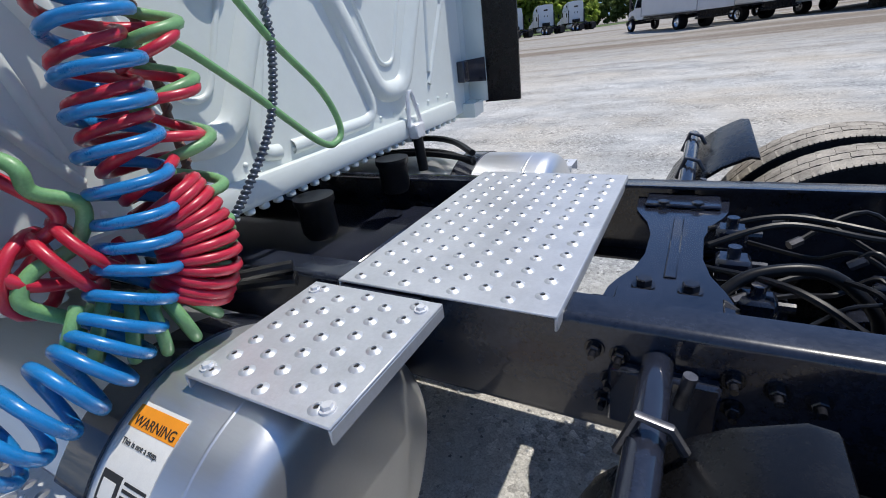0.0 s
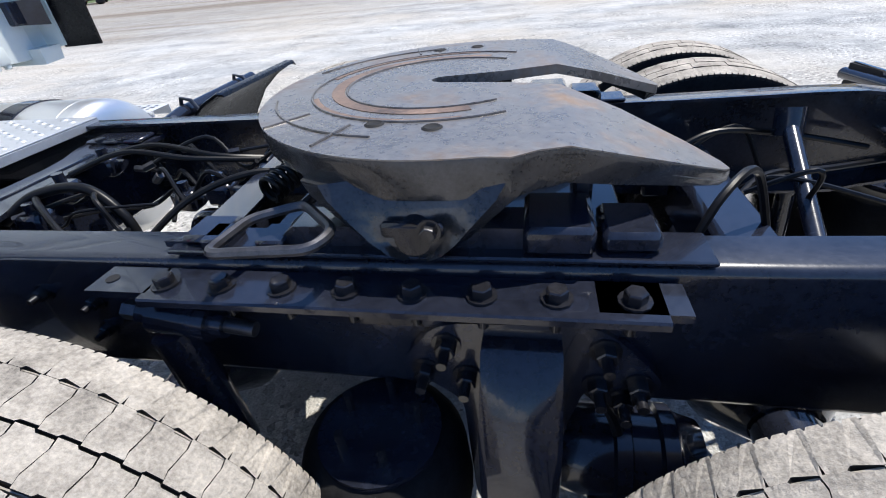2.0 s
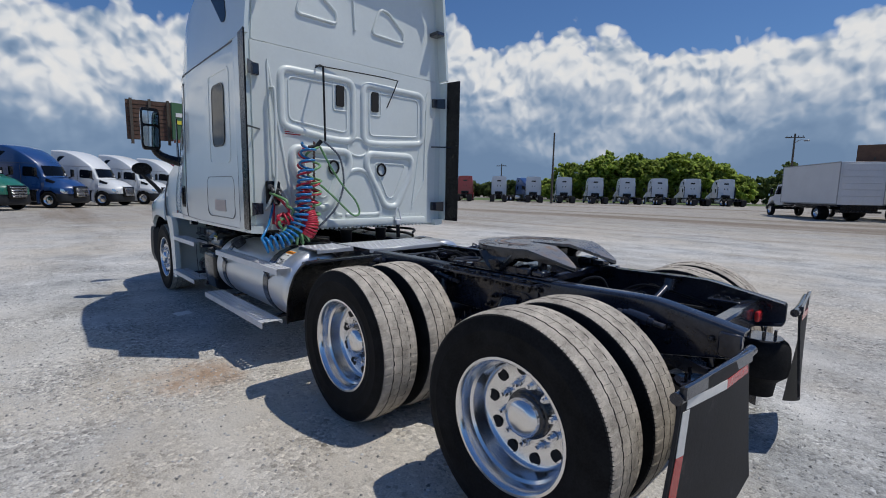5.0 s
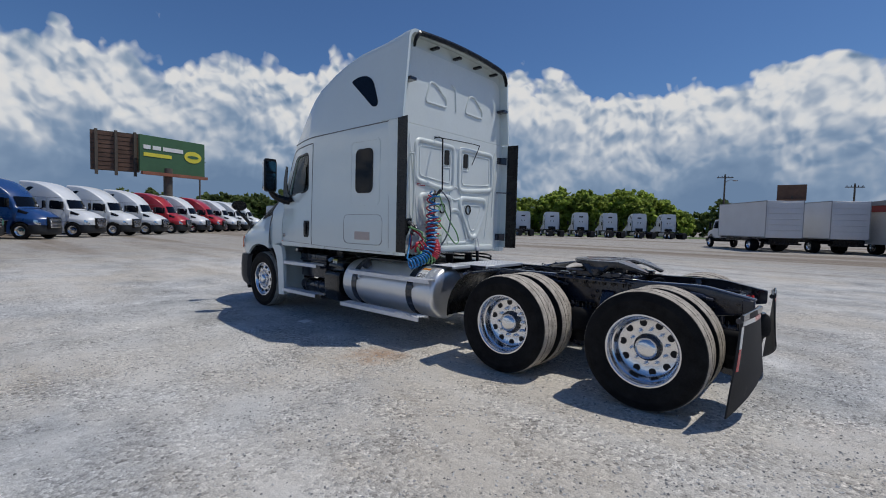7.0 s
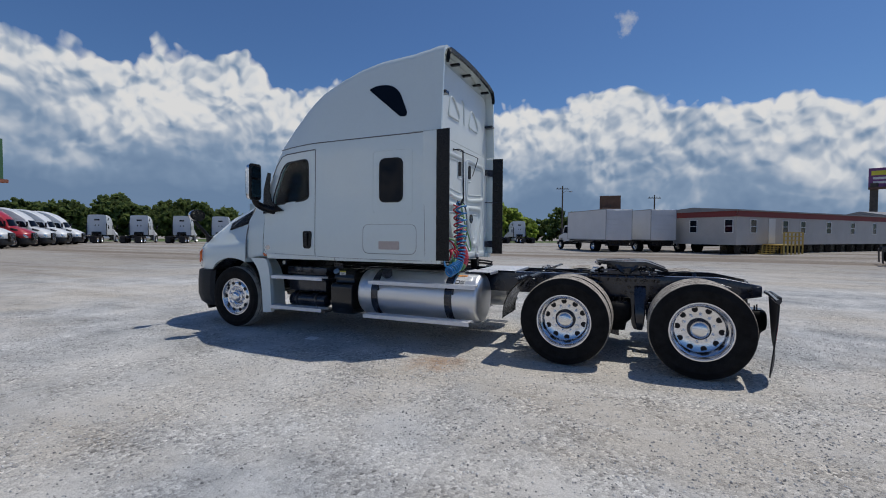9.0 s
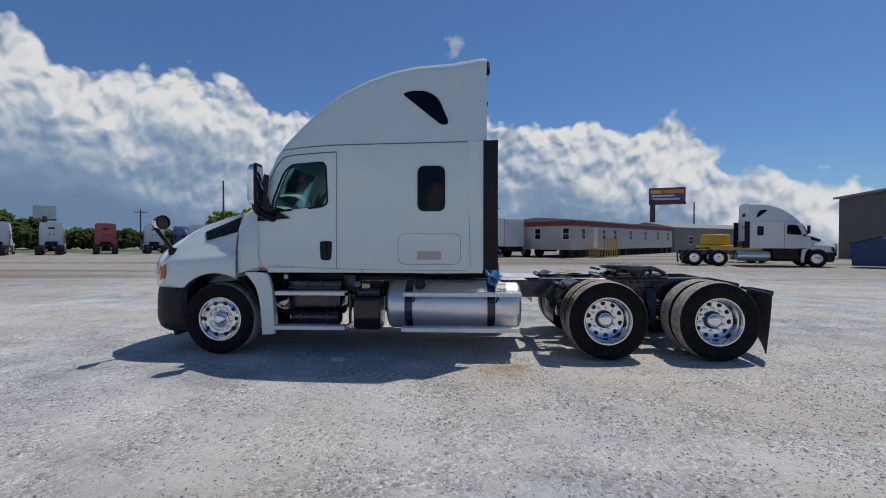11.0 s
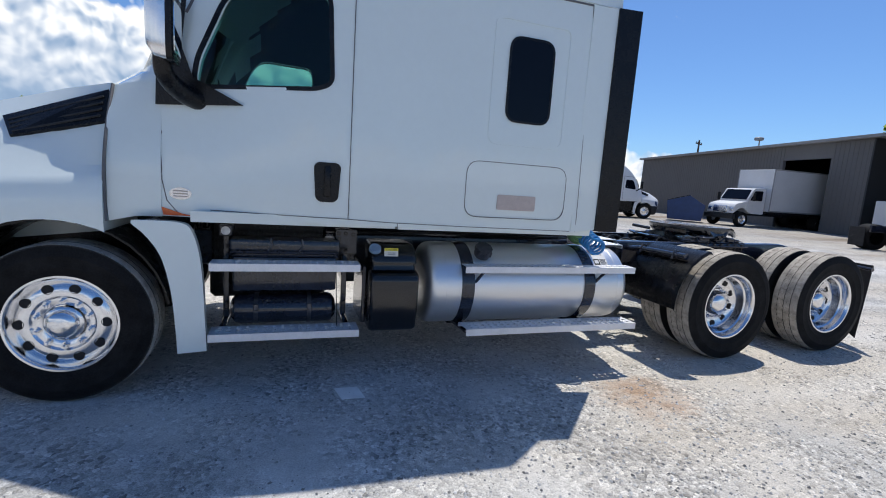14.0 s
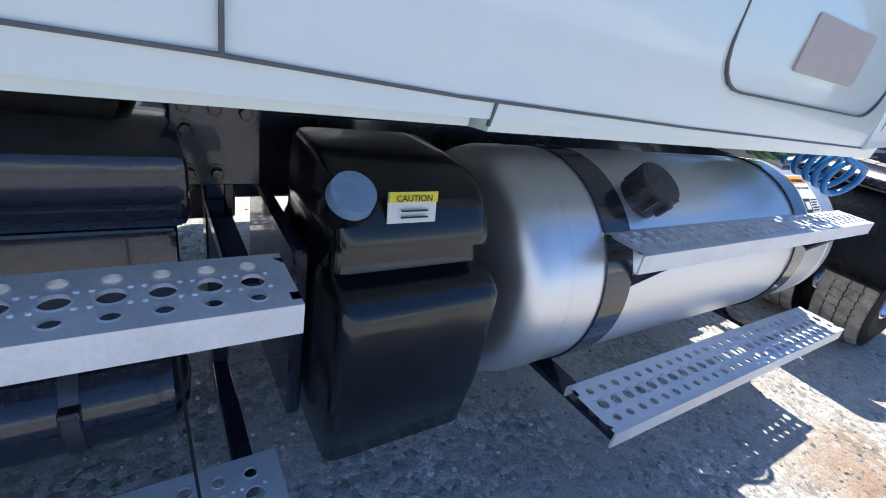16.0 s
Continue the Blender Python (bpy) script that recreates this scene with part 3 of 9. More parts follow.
# -- wheels --
def tread_mesh(R=0.5, W=0.240, blocks=60, groove=0.0048, depth=0.012):
    """Two rows of wavy-edged blocks between unbroken shoulder ribs, with three stepped grooves."""
    bm = fresh()
    rib = (W - groove * 3) / 4
    pitch = 2 * math.pi / blocks
    rnd = random.Random(5)
    step = 0.0019

    def at(a, y, r):
        drop = 0.010 * max(0.0, (abs(y) - 0.085) / 0.033) ** 2
        return Vector(((r - drop) * math.cos(a), y, (r - drop) * math.sin(a)))

    def lug(plan, r):
        top = [bm.verts.new(at(a, y, r)) for a, y in plan]
        low = [bm.verts.new(at(a, y, R - depth)) for a, y in plan]
        bm.faces.new(top)
        for j in range(len(plan)):
            q = (j + 1) % len(plan)
            bm.faces.new((top[j], low[j], low[q], top[q])).material_index = 1
    lag = (0.0, 0.0, 0.5, 0.5)
    for i in range(4):
        y0 = -W / 2 + i * (rib + groove)
        y1 = y0 + rib
        for k in range(blocks):
            a0 = pitch * (k + lag[i])
            a1 = a0 + pitch
            am = (a0 + a1) / 2
            if i in (1, 2):
                # block with an S-shaped sipe across and a step half way along each side
                gap = 0.0026
                wave = [(0.0, 0.0), (0.22, 0.0045), (0.38, 0.0015), (0.62, -0.0015), (0.78, -0.0045), (1.0, 0.0)]
                first = [(a0 + gap / 2 + w * 1.1, y0 + (y1 - y0) * f) for f, w in wave]
                last = [(a1 - gap / 2 + w * 1.1, y0 + (y1 - y0) * f) for f, w in wave]
                first = [(a, y + step * (1 - 2 * f)) for (a, y), (f, w) in zip(first, wave)]
                last = [(a, y - step * (1 - 2 * f)) for (a, y), (f, w) in zip(last, wave)]
                plan = first + [(am - 0.004, y1 - step), (am + 0.004, y1 + step)] + last[::-1] + [(am + 0.004, y0 - step), (am - 0.004, y0 + step)]
                lug(plan, R - rnd.random() * 0.0012)
            else:
                out, inn, d = (y0, y1, 1) if i == 0 else (y1, y0, -1)
                plan = [(a0, inn - step), (a0, out)]
                for q in range(3):
                    b = a0 + pitch * (q + 0.55) / 3
                    plan += [(b - 0.005, out), (b - 0.001, out + d * 0.006), (b + 0.002, out + d * 0.006), (b + 0.005, out)]
                plan += [(a1, out), (a1, inn - step), (a1 - 0.006, inn - step), (a1 - 0.009, inn - d * 0.010), (a1 - 0.012, inn - step), (am + 0.010, inn - step), (am + 0.004, inn - step), (am - 0.004, inn + step), (am - 0.010, inn + step)]
                lug(plan, R - 0.002)
    # stone-ejector ridge low in the two outer grooves
    for y in (-W / 2 + rib + groove / 2, W / 2 - rib - groove / 2):
        lathe(bm, [(R - depth, y - 0.0016), (R - 0.006, y - 0.0010), (R - 0.006, y + 0.0010), (R - depth, y + 0.0016)], 96, cap=False)
    bmesh.ops.recalc_face_normals(bm, faces=bm.faces)
    me = bpy.data.meshes.new("tread")
    bm.to_mesh(me)
    bm.free()
    me.materials.append(TREAD)
    me.materials.append(GROOVE)
    return me


def carcass_mesh(R=0.5):
    bm = fresh()
    half = [(0.288, 0.100), (0.298, 0.113), (0.315, 0.118), (0.345, 0.128), (0.352, 0.1305), (0.356, 0.130), (0.385, 0.1345), (0.415, 0.135), (0.420, 0.1365), (0.424, 0.135),
            (0.450, 0.129), (0.468, 0.124), (0.478, 0.121), (R - 0.014, 0.115)]
    prof = [(r, -y) for r, y in half] + [(r, y) for r, y in half[::-1]]
    mi = [0] * (len(half) - 1) + [1] + [0] * (len(half) - 1)
    lathe(bm, prof, 72, mi=mi, cap=False)
    # small lugs round both shoulders
    for s in (-1, 1):
        for k in range(84):
            a = 2 * math.pi * k / 84
            m = Matrix.Rotation(-a, 4, "Y")
            box(bm, (0.466, s * 0.1175 - 0.0025, -0.006), (0.483, s * 0.1175 + 0.0025, 0.006), m)
    bmesh.ops.recalc_face_normals(bm, faces=bm.faces)
    me = bpy.data.meshes.new("tyre")
    bm.to_mesh(me)
    bm.free()
    for m in (RUBBER, GROOVE):
        me.materials.append(m)
    me.shade_smooth()
    me.set_sharp_from_angle(angle=radians(40))
    return me


def rim_mesh(kind):
    """kind: dish (outer drive wheel), back (inner one) or steer. The outside is towards -y."""
    bm = fresh()
    if kind == "dish":
        prof = [(0.292, -0.096), (0.302, -0.112), (0.300, -0.119), (0.288, -0.119), (0.279, -0.110), (0.272, -0.085), (0.268, -0.055), (0.256, -0.045), (0.252, 0.020),
                (0.243, 0.036), (0.230, 0.045), (0.190, 0.050), (0.170, 0.056), (0.115, 0.056), (0.110, 0.060), (0.110, 0.10)]
        hy, hr = 0.0465, 0.2075
    elif kind == "steer":
        prof = [(0.292, -0.096), (0.302, -0.112), (0.300, -0.119), (0.288, -0.119), (0.279, -0.110), (0.272, -0.085), (0.264, -0.070), (0.254, -0.074), (0.235, -0.090),
                (0.200, -0.098), (0.172, -0.097), (0.158, -0.085), (0.115, -0.082), (0.110, -0.078), (0.110, -0.02)]
        hy, hr = -0.0965, 0.222
    else:
        prof = [(0.292, -0.096), (0.302, -0.112), (0.300, -0.119), (0.288, -0.119), (0.279, -0.110), (0.268, -0.06), (0.252, 0.05), (0.252, 0.11), (0.11, 0.11)]
        hy, hr = 0.1, 0.2
    lathe(bm, prof, 64, cap=False)
    if kind == "back":
        return bm_mesh(bm, "rim", [CHROME])
    return bm_mesh(bm, "rim", [CHROME]), hy, hr


def bm_mesh(bm, name, mats, smooth=35):
    bmesh.ops.recalc_face_normals(bm, faces=bm.faces)
    me = bpy.data.meshes.new(name)
    bm.to_mesh(me)
    bm.free()
    for m in mats:
        me.materials.append(m)
    me.shade_smooth()
    me.set_sharp_from_angle(angle=radians(smooth))
    return me


def hub_mesh(kind):
    bm = fresh()
    if kind == "dish":
        lathe(bm, [(0.001, -0.036), (0.050, -0.033), (0.076, -0.024), (0.089, -0.009), (0.091, 0.020)], 40)
        y0, rb = 0.053, 0.1425
    else:
        lathe(bm, [(0.001, -0.150), (0.045, -0.146), (0.072, -0.136), (0.084, -0.120), (0.086, -0.100), (0.095, -0.098), (0.104, -0.092), (0.104, -0.07)], 40)
        y0, rb = -0.084, 0.1400
    return bm_mesh(bm, "hub_cap", [CHROME]), y0, rb


TREAD_ME, CARCASS_ME = tread_mesh(), carcass_mesh()
RIM_DISH, DISH_Y, DISH_R = rim_mesh("dish")
RIM_STEER, STEER_Y, STEER_R = rim_mesh("steer")
RIM_BACK = rim_mesh("back")
HUB_DISH, DISH_NUT_Y, NUT_R = hub_mesh("dish")
HUB_STEER, STEER_NUT_Y, NUT_R2 = hub_mesh("steer")


def nut_mesh():
    bm = fresh()
    cyl(bm, (0, 0, 0), (0, -0.006, 0), 0.021, 16)
    cyl(bm, (0, -0.006, 0), (0, -0.030, 0), 0.0165, 6)
    cyl(bm, (0, -0.030, 0), (0, -0.046, 0), 0.010, 10, 0.008)
    return bm_mesh(bm, "lug_nut", [CHROME])


def hole_mesh():
    bm = fresh()
    lathe(bm, [(0.001, 0.004), (0.020, 0.004), (0.0245, 0.0), (0.0275, -0.0035), (0.030, -0.001)], 20)
    return bm_mesh(bm, "hand_hole", [HOLE])


def flange_mesh():
    bm = fresh()
    lathe(bm, [(0.089, 0.012), (0.096, 0.013), (0.102, 0.018), (0.104, 0.032), (0.112, 0.036), (0.112, 0.056)], 36, cap=False)
    return bm_mesh(bm, "hub_flange", [BLACK])


NUT_ME, HOLE_ME, HUB_DARK = nut_mesh(), hole_mesh(), flange_mesh()


def child(name, me, parent, m):
    ob = new(name, me)
    ob.parent = parent
    ob.matrix_local = m
    return ob


def wheel(x, y, side, kind, spin, radius=0.496, label=""):
    """side: -1 the driver's side, 1 the other; its outside faces away from the middle."""
    hub = new("wheel", CARCASS_ME)
    hub.parent = truck
    turn = Matrix.Rotation(math.pi if side > 0 else 0.0, 4, "Z")
    k = radius / 0.5
    hub.matrix_local = Matrix.Translation((x, y, 0.497 * k)) @ turn @ Matrix.Rotation(spin, 4, "Y") @ Matrix.Diagonal((k, 1, k, 1))
    if label:
        hub["label"] = label
    child("tread", TREAD_ME, hub, Matrix())
    if kind == "back":
        child("rim", RIM_BACK, hub, Matrix())
        return
    rim, hy, hr, cap, ny, nr = (RIM_DISH, DISH_Y, DISH_R, HUB_DISH, DISH_NUT_Y, NUT_R) if kind == "dish" else (RIM_STEER, STEER_Y, STEER_R, HUB_STEER, STEER_NUT_Y, NUT_R2)
    child("rim", rim, hub, Matrix())
    child("hub_cap", cap, hub, Matrix())
    if kind == "dish":
        child("hub_flange", HUB_DARK, hub, Matrix())
    for i in range(10):
        a = 2 * math.pi * i / 10
        child("lug_nut", NUT_ME, hub, Matrix.Translation((nr * math.cos(a), ny, nr * math.sin(a))))
        a += math.pi / 10
        child("hand_hole", HOLE_ME, hub, Matrix.Translation((hr * math.cos(a), hy, hr * math.sin(a))))


for i, ax in enumerate(AXLES):
    for s in (-1, 1):
        wheel(ax + 0.037, s * 1.056, s, "dish", 0.21 + i * 0.5 + s * 0.3, label="dusty dual drive tyre on a polished rim")
        wheel(ax + 0.047, s * 0.722, s, "back", 0.4 + i * 0.3 + s * 0.2, label="dusty inner drive tyre")
for s in (-1, 1):
    wheel(STEER + 0.03, s * 0.962, s, "steer", 0.3, 0.472, "steer tyre on a polished ten-hole rim")


# -- chassis rails --
RAIL_X = [(-5.75, 0.955, 0.70), (-1.3, 0.965, 0.70), (0.3, 0.972, 0.70), (1.2, 0.978, 0.70), (1.55, 0.985, 0.70), (1.66, 0.984, 0.705), (1.72, 0.975, 0.72), (1.90, 0.940, 0.755), (2.05, 0.910, 0.785)]


def rail(s):
    rings = []
    for x, zt, zb in RAIL_X:
        prof = [(0.340, zt), (0.408, zt), (0.417, zt - 0.003), (0.4225, zt - 0.008), (0.425, zt - 0.017), (0.425, zb + 0.017), (0.4225, zb + 0.008), (0.417, zb + 0.003), (0.408, zb), (0.340, zb),
                (0.340, zb + 0.008), (0.416, zb + 0.010), (0.416, zt - 0.010), (0.340, zt - 0.008)]
        rings.append([(x, s * y, z) for y, z in prof])
    bm = fresh()
    loft(bm, rings)
    return part("frame_rail", bm, BLACK_TOP, truck, "black painted steel channel rail", smooth=50)


rails = {s: rail(s) for s in (-1, 1)}


def rail_bolts(s):
    spots = [(-0.63, 0.905), (-0.585, 0.90), (-0.60, 0.84), (-0.61, 0.79), (-0.405, 0.895), (-0.40, 0.835), (-0.345, 0.89), (-0.29, 0.885), (-0.08, 0.885), (0.03, 0.87), (0.02, 0.80),
             (1.62, 0.88), (1.75, 0.87), (1.745, 0.80), (1.93, 0.855)]
    for x, z in spots:
        bm = fresh()
        hex_bolt(bm, (x, s * 0.425, z), (0, s, 0), 0.013, 0.014, True, 0.016)
        part("bolt", bm, BOLT, rails[s])


for s in (-1, 1):
    rail_bolts(s)


def crossmembers():
    # waisted plate between the rails, bolted down at both ends
    pts = []
    for y, w in ((-0.345, 0.125), (-0.24, 0.118), (-0.20, 0.105), (-0.14, 0.078), (-0.06, 0.062), (0.06, 0.062), (0.14, 0.078), (0.20, 0.105), (0.24, 0.118), (0.345, 0.125)):
        pts.append((y, w))
    outline = [(-0.522 - w, y, 0.918) for y, w in pts] + [(-0.522 + w, y, 0.918) for y, w in pts[::-1]]
    bm = fresh()
    prism(bm, outline, (0, 0, 0.012))
    box(bm, (-0.535, -0.17, 0.930), (-0.509, 0.17, 0.934), bevel=0.003)
    box(bm, (-0.56, -0.33, 0.70), (-0.49, 0.33, 0.915), bevel=0.01)
    cm = part("crossmember", bm, BLACK, truck, "waisted black steel crossmember")
    for y in (-0.215, 0.265):
        for x in (-0.57, -0.48):
            bm = fresh()
            hex_bolt(bm, (x, y, 0.930), (0, 0, 1), 0.017, 0.016)
            part("bolt", bm, BOLT, cm)
    for y in (-0.30, 0.30):
        bm = fresh()
        box(bm, (-0.62, y - 0.05, 0.932), (-0.42, y + 0.05, 0.944), bevel=0.004)
        part("gusset", bm, BLACK, cm)
    # flat bar over the rails ahead of the coupling
    bm = fresh()
    prism(bm, [(0.215, y, z) for y, z in ((-0.40, 0.978), (-0.34, 0.955), (0.34, 0.985), (0.42, 1.00), (0.42, 1.012), (0.34, 0.998), (-0.34, 0.967), (-0.40, 0.990))], (0.075, 0, 0))
    part("cross_bar", bm, BLACK_TOP, truck, "flat black cross bar ahead of the coupling")
    for x in (-1.45, -2.9, -4.2, 0.67, 1.25):
        bm = fresh()
        box(bm, (x - 0.06, -0.34, 0.72), (x + 0.06, 0.34, 0.86), bevel=0.015)
        part("crossmember", bm, BLACK, truck)
    # closing member at the tail, with gusset plates and a red lamp
    bm = fresh()
    box(bm, (1.86, -0.415, 0.76), (1.93, 0.415, 0.90), bevel=0.01)
    for s in (-1, 1):
        box(bm, (1.70, s * 0.30 - 0.05, 0.885), (1.90, s * 0.30 + 0.05, 0.897), bevel=0.004)
    tail = part("tail_crossmember", bm, BLACK, truck)
    for s in (-1, 1):
        for x in (1.74, 1.79, 1.84):
            bm = fresh()
            hex_bolt(bm, (x, s * 0.30, 0.897), (0, 0, 1), 0.014, 0.013)
            part("bolt", bm, BOLT, tail)
        bm = fresh()
        box(bm, (1.935, s * 0.30 - 0.03, 0.80), (1.96, s * 0.30 + 0.03, 0.86), bevel=0.008)
        part("tail_lamp", bm, REDLENS, tail, "small red tail lamp")


crossmembers()


# -- running gear --
def running_gear():
    for ax in AXLES:
        bm = fresh()
        cyl(bm, (ax, -0.98, 0.495), (ax, 0.98, 0.495), 0.065, 20)
        lathe(bm, [(0.07, -0.30), (0.16, -0.20), (0.20, -0.05), (0.20, 0.08), (0.15, 0.20), (0.07, 0.30)], 24, (ax, 0, 0.50))
        cyl(bm, (ax - 0.42, 0, 0.53), (ax - 0.1, 0, 0.52), 0.07, 18, 0.14)
        part("drive_axle", bm, BLACK, truck, "black painted drive axle housing")
        for s in (-1, 1):
            # drum behind the inner tyre
            bm = fresh()
            lathe(bm, [(0.12, -0.09), (0.205, -0.09), (0.21, -0.07), (0.21, 0.08), (0.18, 0.10), (0.10, 0.10)], 36, (ax, s * 0.57, 0.495))
            part("brake_drum", bm, PLASTIC, truck)
            # air spring on the trailing arm
            bm = fresh()
            prof = [(0.09, 0.0), (0.10, 0.08), (0.118, 0.10), (0.150, 0.13), (0.158, 0.19), (0.154, 0.26), (0.150, 0.29), (0.138, 0.315), (0.118, 0.33), (0.0, 0.33)]
            lathe(bm, prof, 32, (ax + 0.58, s * 0.50, 0.33), "z")
            sp = part("air_spring", bm, RUBBER, truck, "black rubber suspension air bag")
            bm = fresh()
            cyl(bm, (ax + 0.58, s * 0.50, 0.658), (ax + 0.58, s * 0.50, 0.672), 0.11, 28)
            plate = part("mounting_plate", bm, BLACK, sp)
            for k in range(5):
                a = 0.3 + k * 1.2
                bm = fresh()
                cyl(bm, (ax + 0.58 + 0.07 * math.cos(a), s * 0.50 + 0.07 * math.sin(a), 0.672), (ax + 0.58 + 0.07 * math.cos(a), s * 0.50 + 0.07 * math.sin(a), 0.715), 0.008, 8)
                part("stud", bm, BOLT, plate)
            bm = fresh()
            prism(bm, [(ax - 0.40, s * 0.50 - 0.05, 0.40), (ax + 0.12, s * 0.50 - 0.05, 0.36), (ax + 0.60, s * 0.50 - 0.05, 0.26), (ax + 0.60, s * 0.50 - 0.05, 0.32), (ax + 0.12, s * 0.50 - 0.05, 0.46), (ax - 0.40, s * 0.50 - 0.05, 0.48)], (0, 0.10, 0))
            part("trailing_arm", bm, BLACK, truck)
            # shock absorber
            bm = fresh()
            cyl(bm, (ax + 0.26, s * 0.50, 0.88), (ax + 0.30, s * 0.52, 0.62), 0.036, 16)
            cyl(bm, (ax + 0.30, s * 0.52, 0.62), (ax + 0.33, s * 0.54, 0.40), 0.028, 16)
            cyl(bm, (ax + 0.20, s * 0.485, 0.905), (ax + 0.35, s * 0.485, 0.885), 0.022, 16)
            cyl(bm, (ax + 0.225, s * 0.485, 0.902), (ax + 0.325, s * 0.485, 0.888), 0.032, 16)
            sh = part("shock_absorber", bm, BLACK, truck, "black shock absorber with a threaded end bolt")
            bm = fresh()
            cyl(bm, (ax + 0.17, s * 0.485, 0.909), (ax + 0.20, s * 0.485, 0.905), 0.017, 6)
            cyl(bm, (ax + 0.35, s * 0.485, 0.885), (ax + 0.40, s * 0.485, 0.878), 0.013, 10)
            part("bolt", bm, STEEL, sh)
            # brake chamber
            bm = fresh()
            lathe(bm, [(0.02, -0.13), (0.075, -0.12), (0.085, -0.09), (0.085, -0.03), (0.095, -0.025), (0.095, 0.0), (0.085, 0.005), (0.085, 0.05), (0.095, 0.055), (0.095, 0.08), (0.082, 0.09), (0.07, 0.13), (0.02, 0.14)], 28, (ax - 0.33, s * 0.40, 0.52), "x")
            bc = part("brake_chamber", bm, BLACK, truck, "black spring brake chamber")
            bm = fresh()
            tube(bm, smooth_line([(ax - 0.35, s * 0.42, 0.60), (ax - 0.39, s * 0.43, 0.70), (ax - 0.5, s * 0.36, 0.74)], 6), 0.011, 8)
            part("air_line", bm, DARK_HOSE, bc)
    # central hanger between the axles
    for s in (-1, 1):
        bm = fresh()
        y = s * 0.428
        outline = rounded([(0.62, 0.78), (0.68, 0.865), (0.72, 0.88), (0.93, 0.885), (0.97, 0.86), (1.05, 0.77), (1.00, 0.72), (0.93, 0.76), (0.905, 0.66), (0.86, 0.36), (0.77, 0.32), (0.735, 0.40), (0.725, 0.70), (0.68, 0.735)], 0.03, 3)
        prism(bm, [(x, y, z) for x, z in outline], (0, s * 0.022, 0))
        hanger = part("suspension_hanger", bm, BLACK, truck, "cast black suspension hanger bolted to the rail")
        bm = fresh()
        rings = []
        for z, w, d in ((0.858, 0.060, 0.020), (0.845, 0.062, 0.040), (0.70, 0.066, 0.105), (0.55, 0.060, 0.150), (0.40, 0.045, 0.150), (0.345, 0.030, 0.120)):
            rings.append([(0.825 - w, s * 0.44, z), (0.825 - w, s * (0.44 + d * 0.9), z), (0.825 - w * 0.8, s * (0.44 + d), z), (0.825 + w * 0.8, s * (0.44 + d), z), (0.825 + w, s * (0.44 + d * 0.9), z), (0.825 + w, s * 0.44, z)])
        loft(bm, rings)
        part("leg", bm, BLACK, hanger)
        for x, z in ((0.705, 0.835), (0.665, 0.775), (0.735, 0.765), (0.95, 0.84), (0.945, 0.765), (1.005, 0.77), (0.985, 0.735)):
            bm = fresh()
            hex_bolt(bm, (x, s * 0.450, z), (0, s, 0), 0.017, 0.02, True, 0.026)
            part("bolt", bm, BOLT, hanger)
        for x in (0.60, 0.66, 0.72, 0.78, 0.84, 0.90, 0.96, 1.02):
            bm = fresh()
            hex_bolt(bm, (x, s * 0.425, 0.915), (0, s, 0), 0.014, 0.014, True, 0.01)
            part("bolt", bm, BOLT, hanger)


running_gear()

# -- cab and sleeper --
ROOF_Z = [(-4.62, 1.86), (-4.47, 1.957), (-4.38, 2.226), (-4.26, 2.495), (-4.20, 2.633), (-4.086, 2.797), (-3.848, 3.042), (-3.609, 3.248), (-3.307, 3.452), (-3.0, 3.598), (-2.694, 3.703), (-2.38, 3.767), (-1.84, 3.805), (-1.60, 3.81)]
LOW_W = [(-4.62, 0.985), (-4.45, 1.01), (-4.20, 1.055), (-3.90, 1.105), (-3.60, 1.14), (-3.40, 1.152), (-1.60, 1.16)]
LEAN_K = [(-4.6, 0.125), (-4.2, 0.11), (-3.8, 0.06), (-3.4, 0.018), (-2.5, 0.008), (-1.6, 0.006)]
CAB_FLOOR = 1.105


def side_y(x, z):
    """Half width of the cab at x and z."""
    w = lerp_table(x, LOW_W) - lerp_table(x, LEAN_K) * max(0.0, z - 1.35)
    if z > 2.70:
        w -= 0.085 * (z - 2.70)
    if z < 1.20:
        w -= 0.25 * (1.20 - z) ** 1.3
    return w


def bow(x, y):
    """How far the front stands forward of its edges at the middle."""
    k = max(0.0, min(1.0, (-3.1 - x) / 1.3))
    return -0.34 * k * (1 - min(1.0, (y / 1.0) ** 2))


def cab_rings(inset=0.0, x0=-4.62, x1=-1.60, floor=CAB_FLOOR):
    xs = [-4.62, -4.54, -4.47, -4.42, -4.38, -4.32, -4.26, -4.20, -4.14, -4.086, -4.0, -3.92, -3.848, -3.73, -3.609, -3.46, -3.307, -3.15, -3.0, -2.85, -2.694, -2.54, -2.38, -2.1, -1.84, -1.60]
    rings = []
    for x in xs:
        if x < x0 - 1e-6 or x > x1 + 1e-6:
            continue
        zt = lerp_table(x, ROOF_Z) - inset
        r = min(0.11, 0.3 * (zt - floor))
        half = []
        for i in range(13):
            z = floor + inset + (zt - r - floor - inset) * i / 12
            half.append((side_y(x, z) - inset, z))
        w = half[-1][0]
        for i in range(1, 7):
            a = math.pi / 2 * i / 6
            half.append((w - r * 1.15 * (1 - math.cos(a)), zt - r + r * math.sin(a)))
        wt = half[-1][0]
        for i in range(1, 6):
            y = wt * (1 - i / 6)
            half.append((y, zt + 0.05 * (1 - (y / wt) ** 2)))
        ring = [(x + bow(x, y), y, z) for y, z in half]
        ring.append((x + bow(x, 0), 0.0, zt + 0.05))
        ring += [(x + bow(x, y), -y, z) for y, z in half[::-1]]
        rings.append(ring)
    return rings


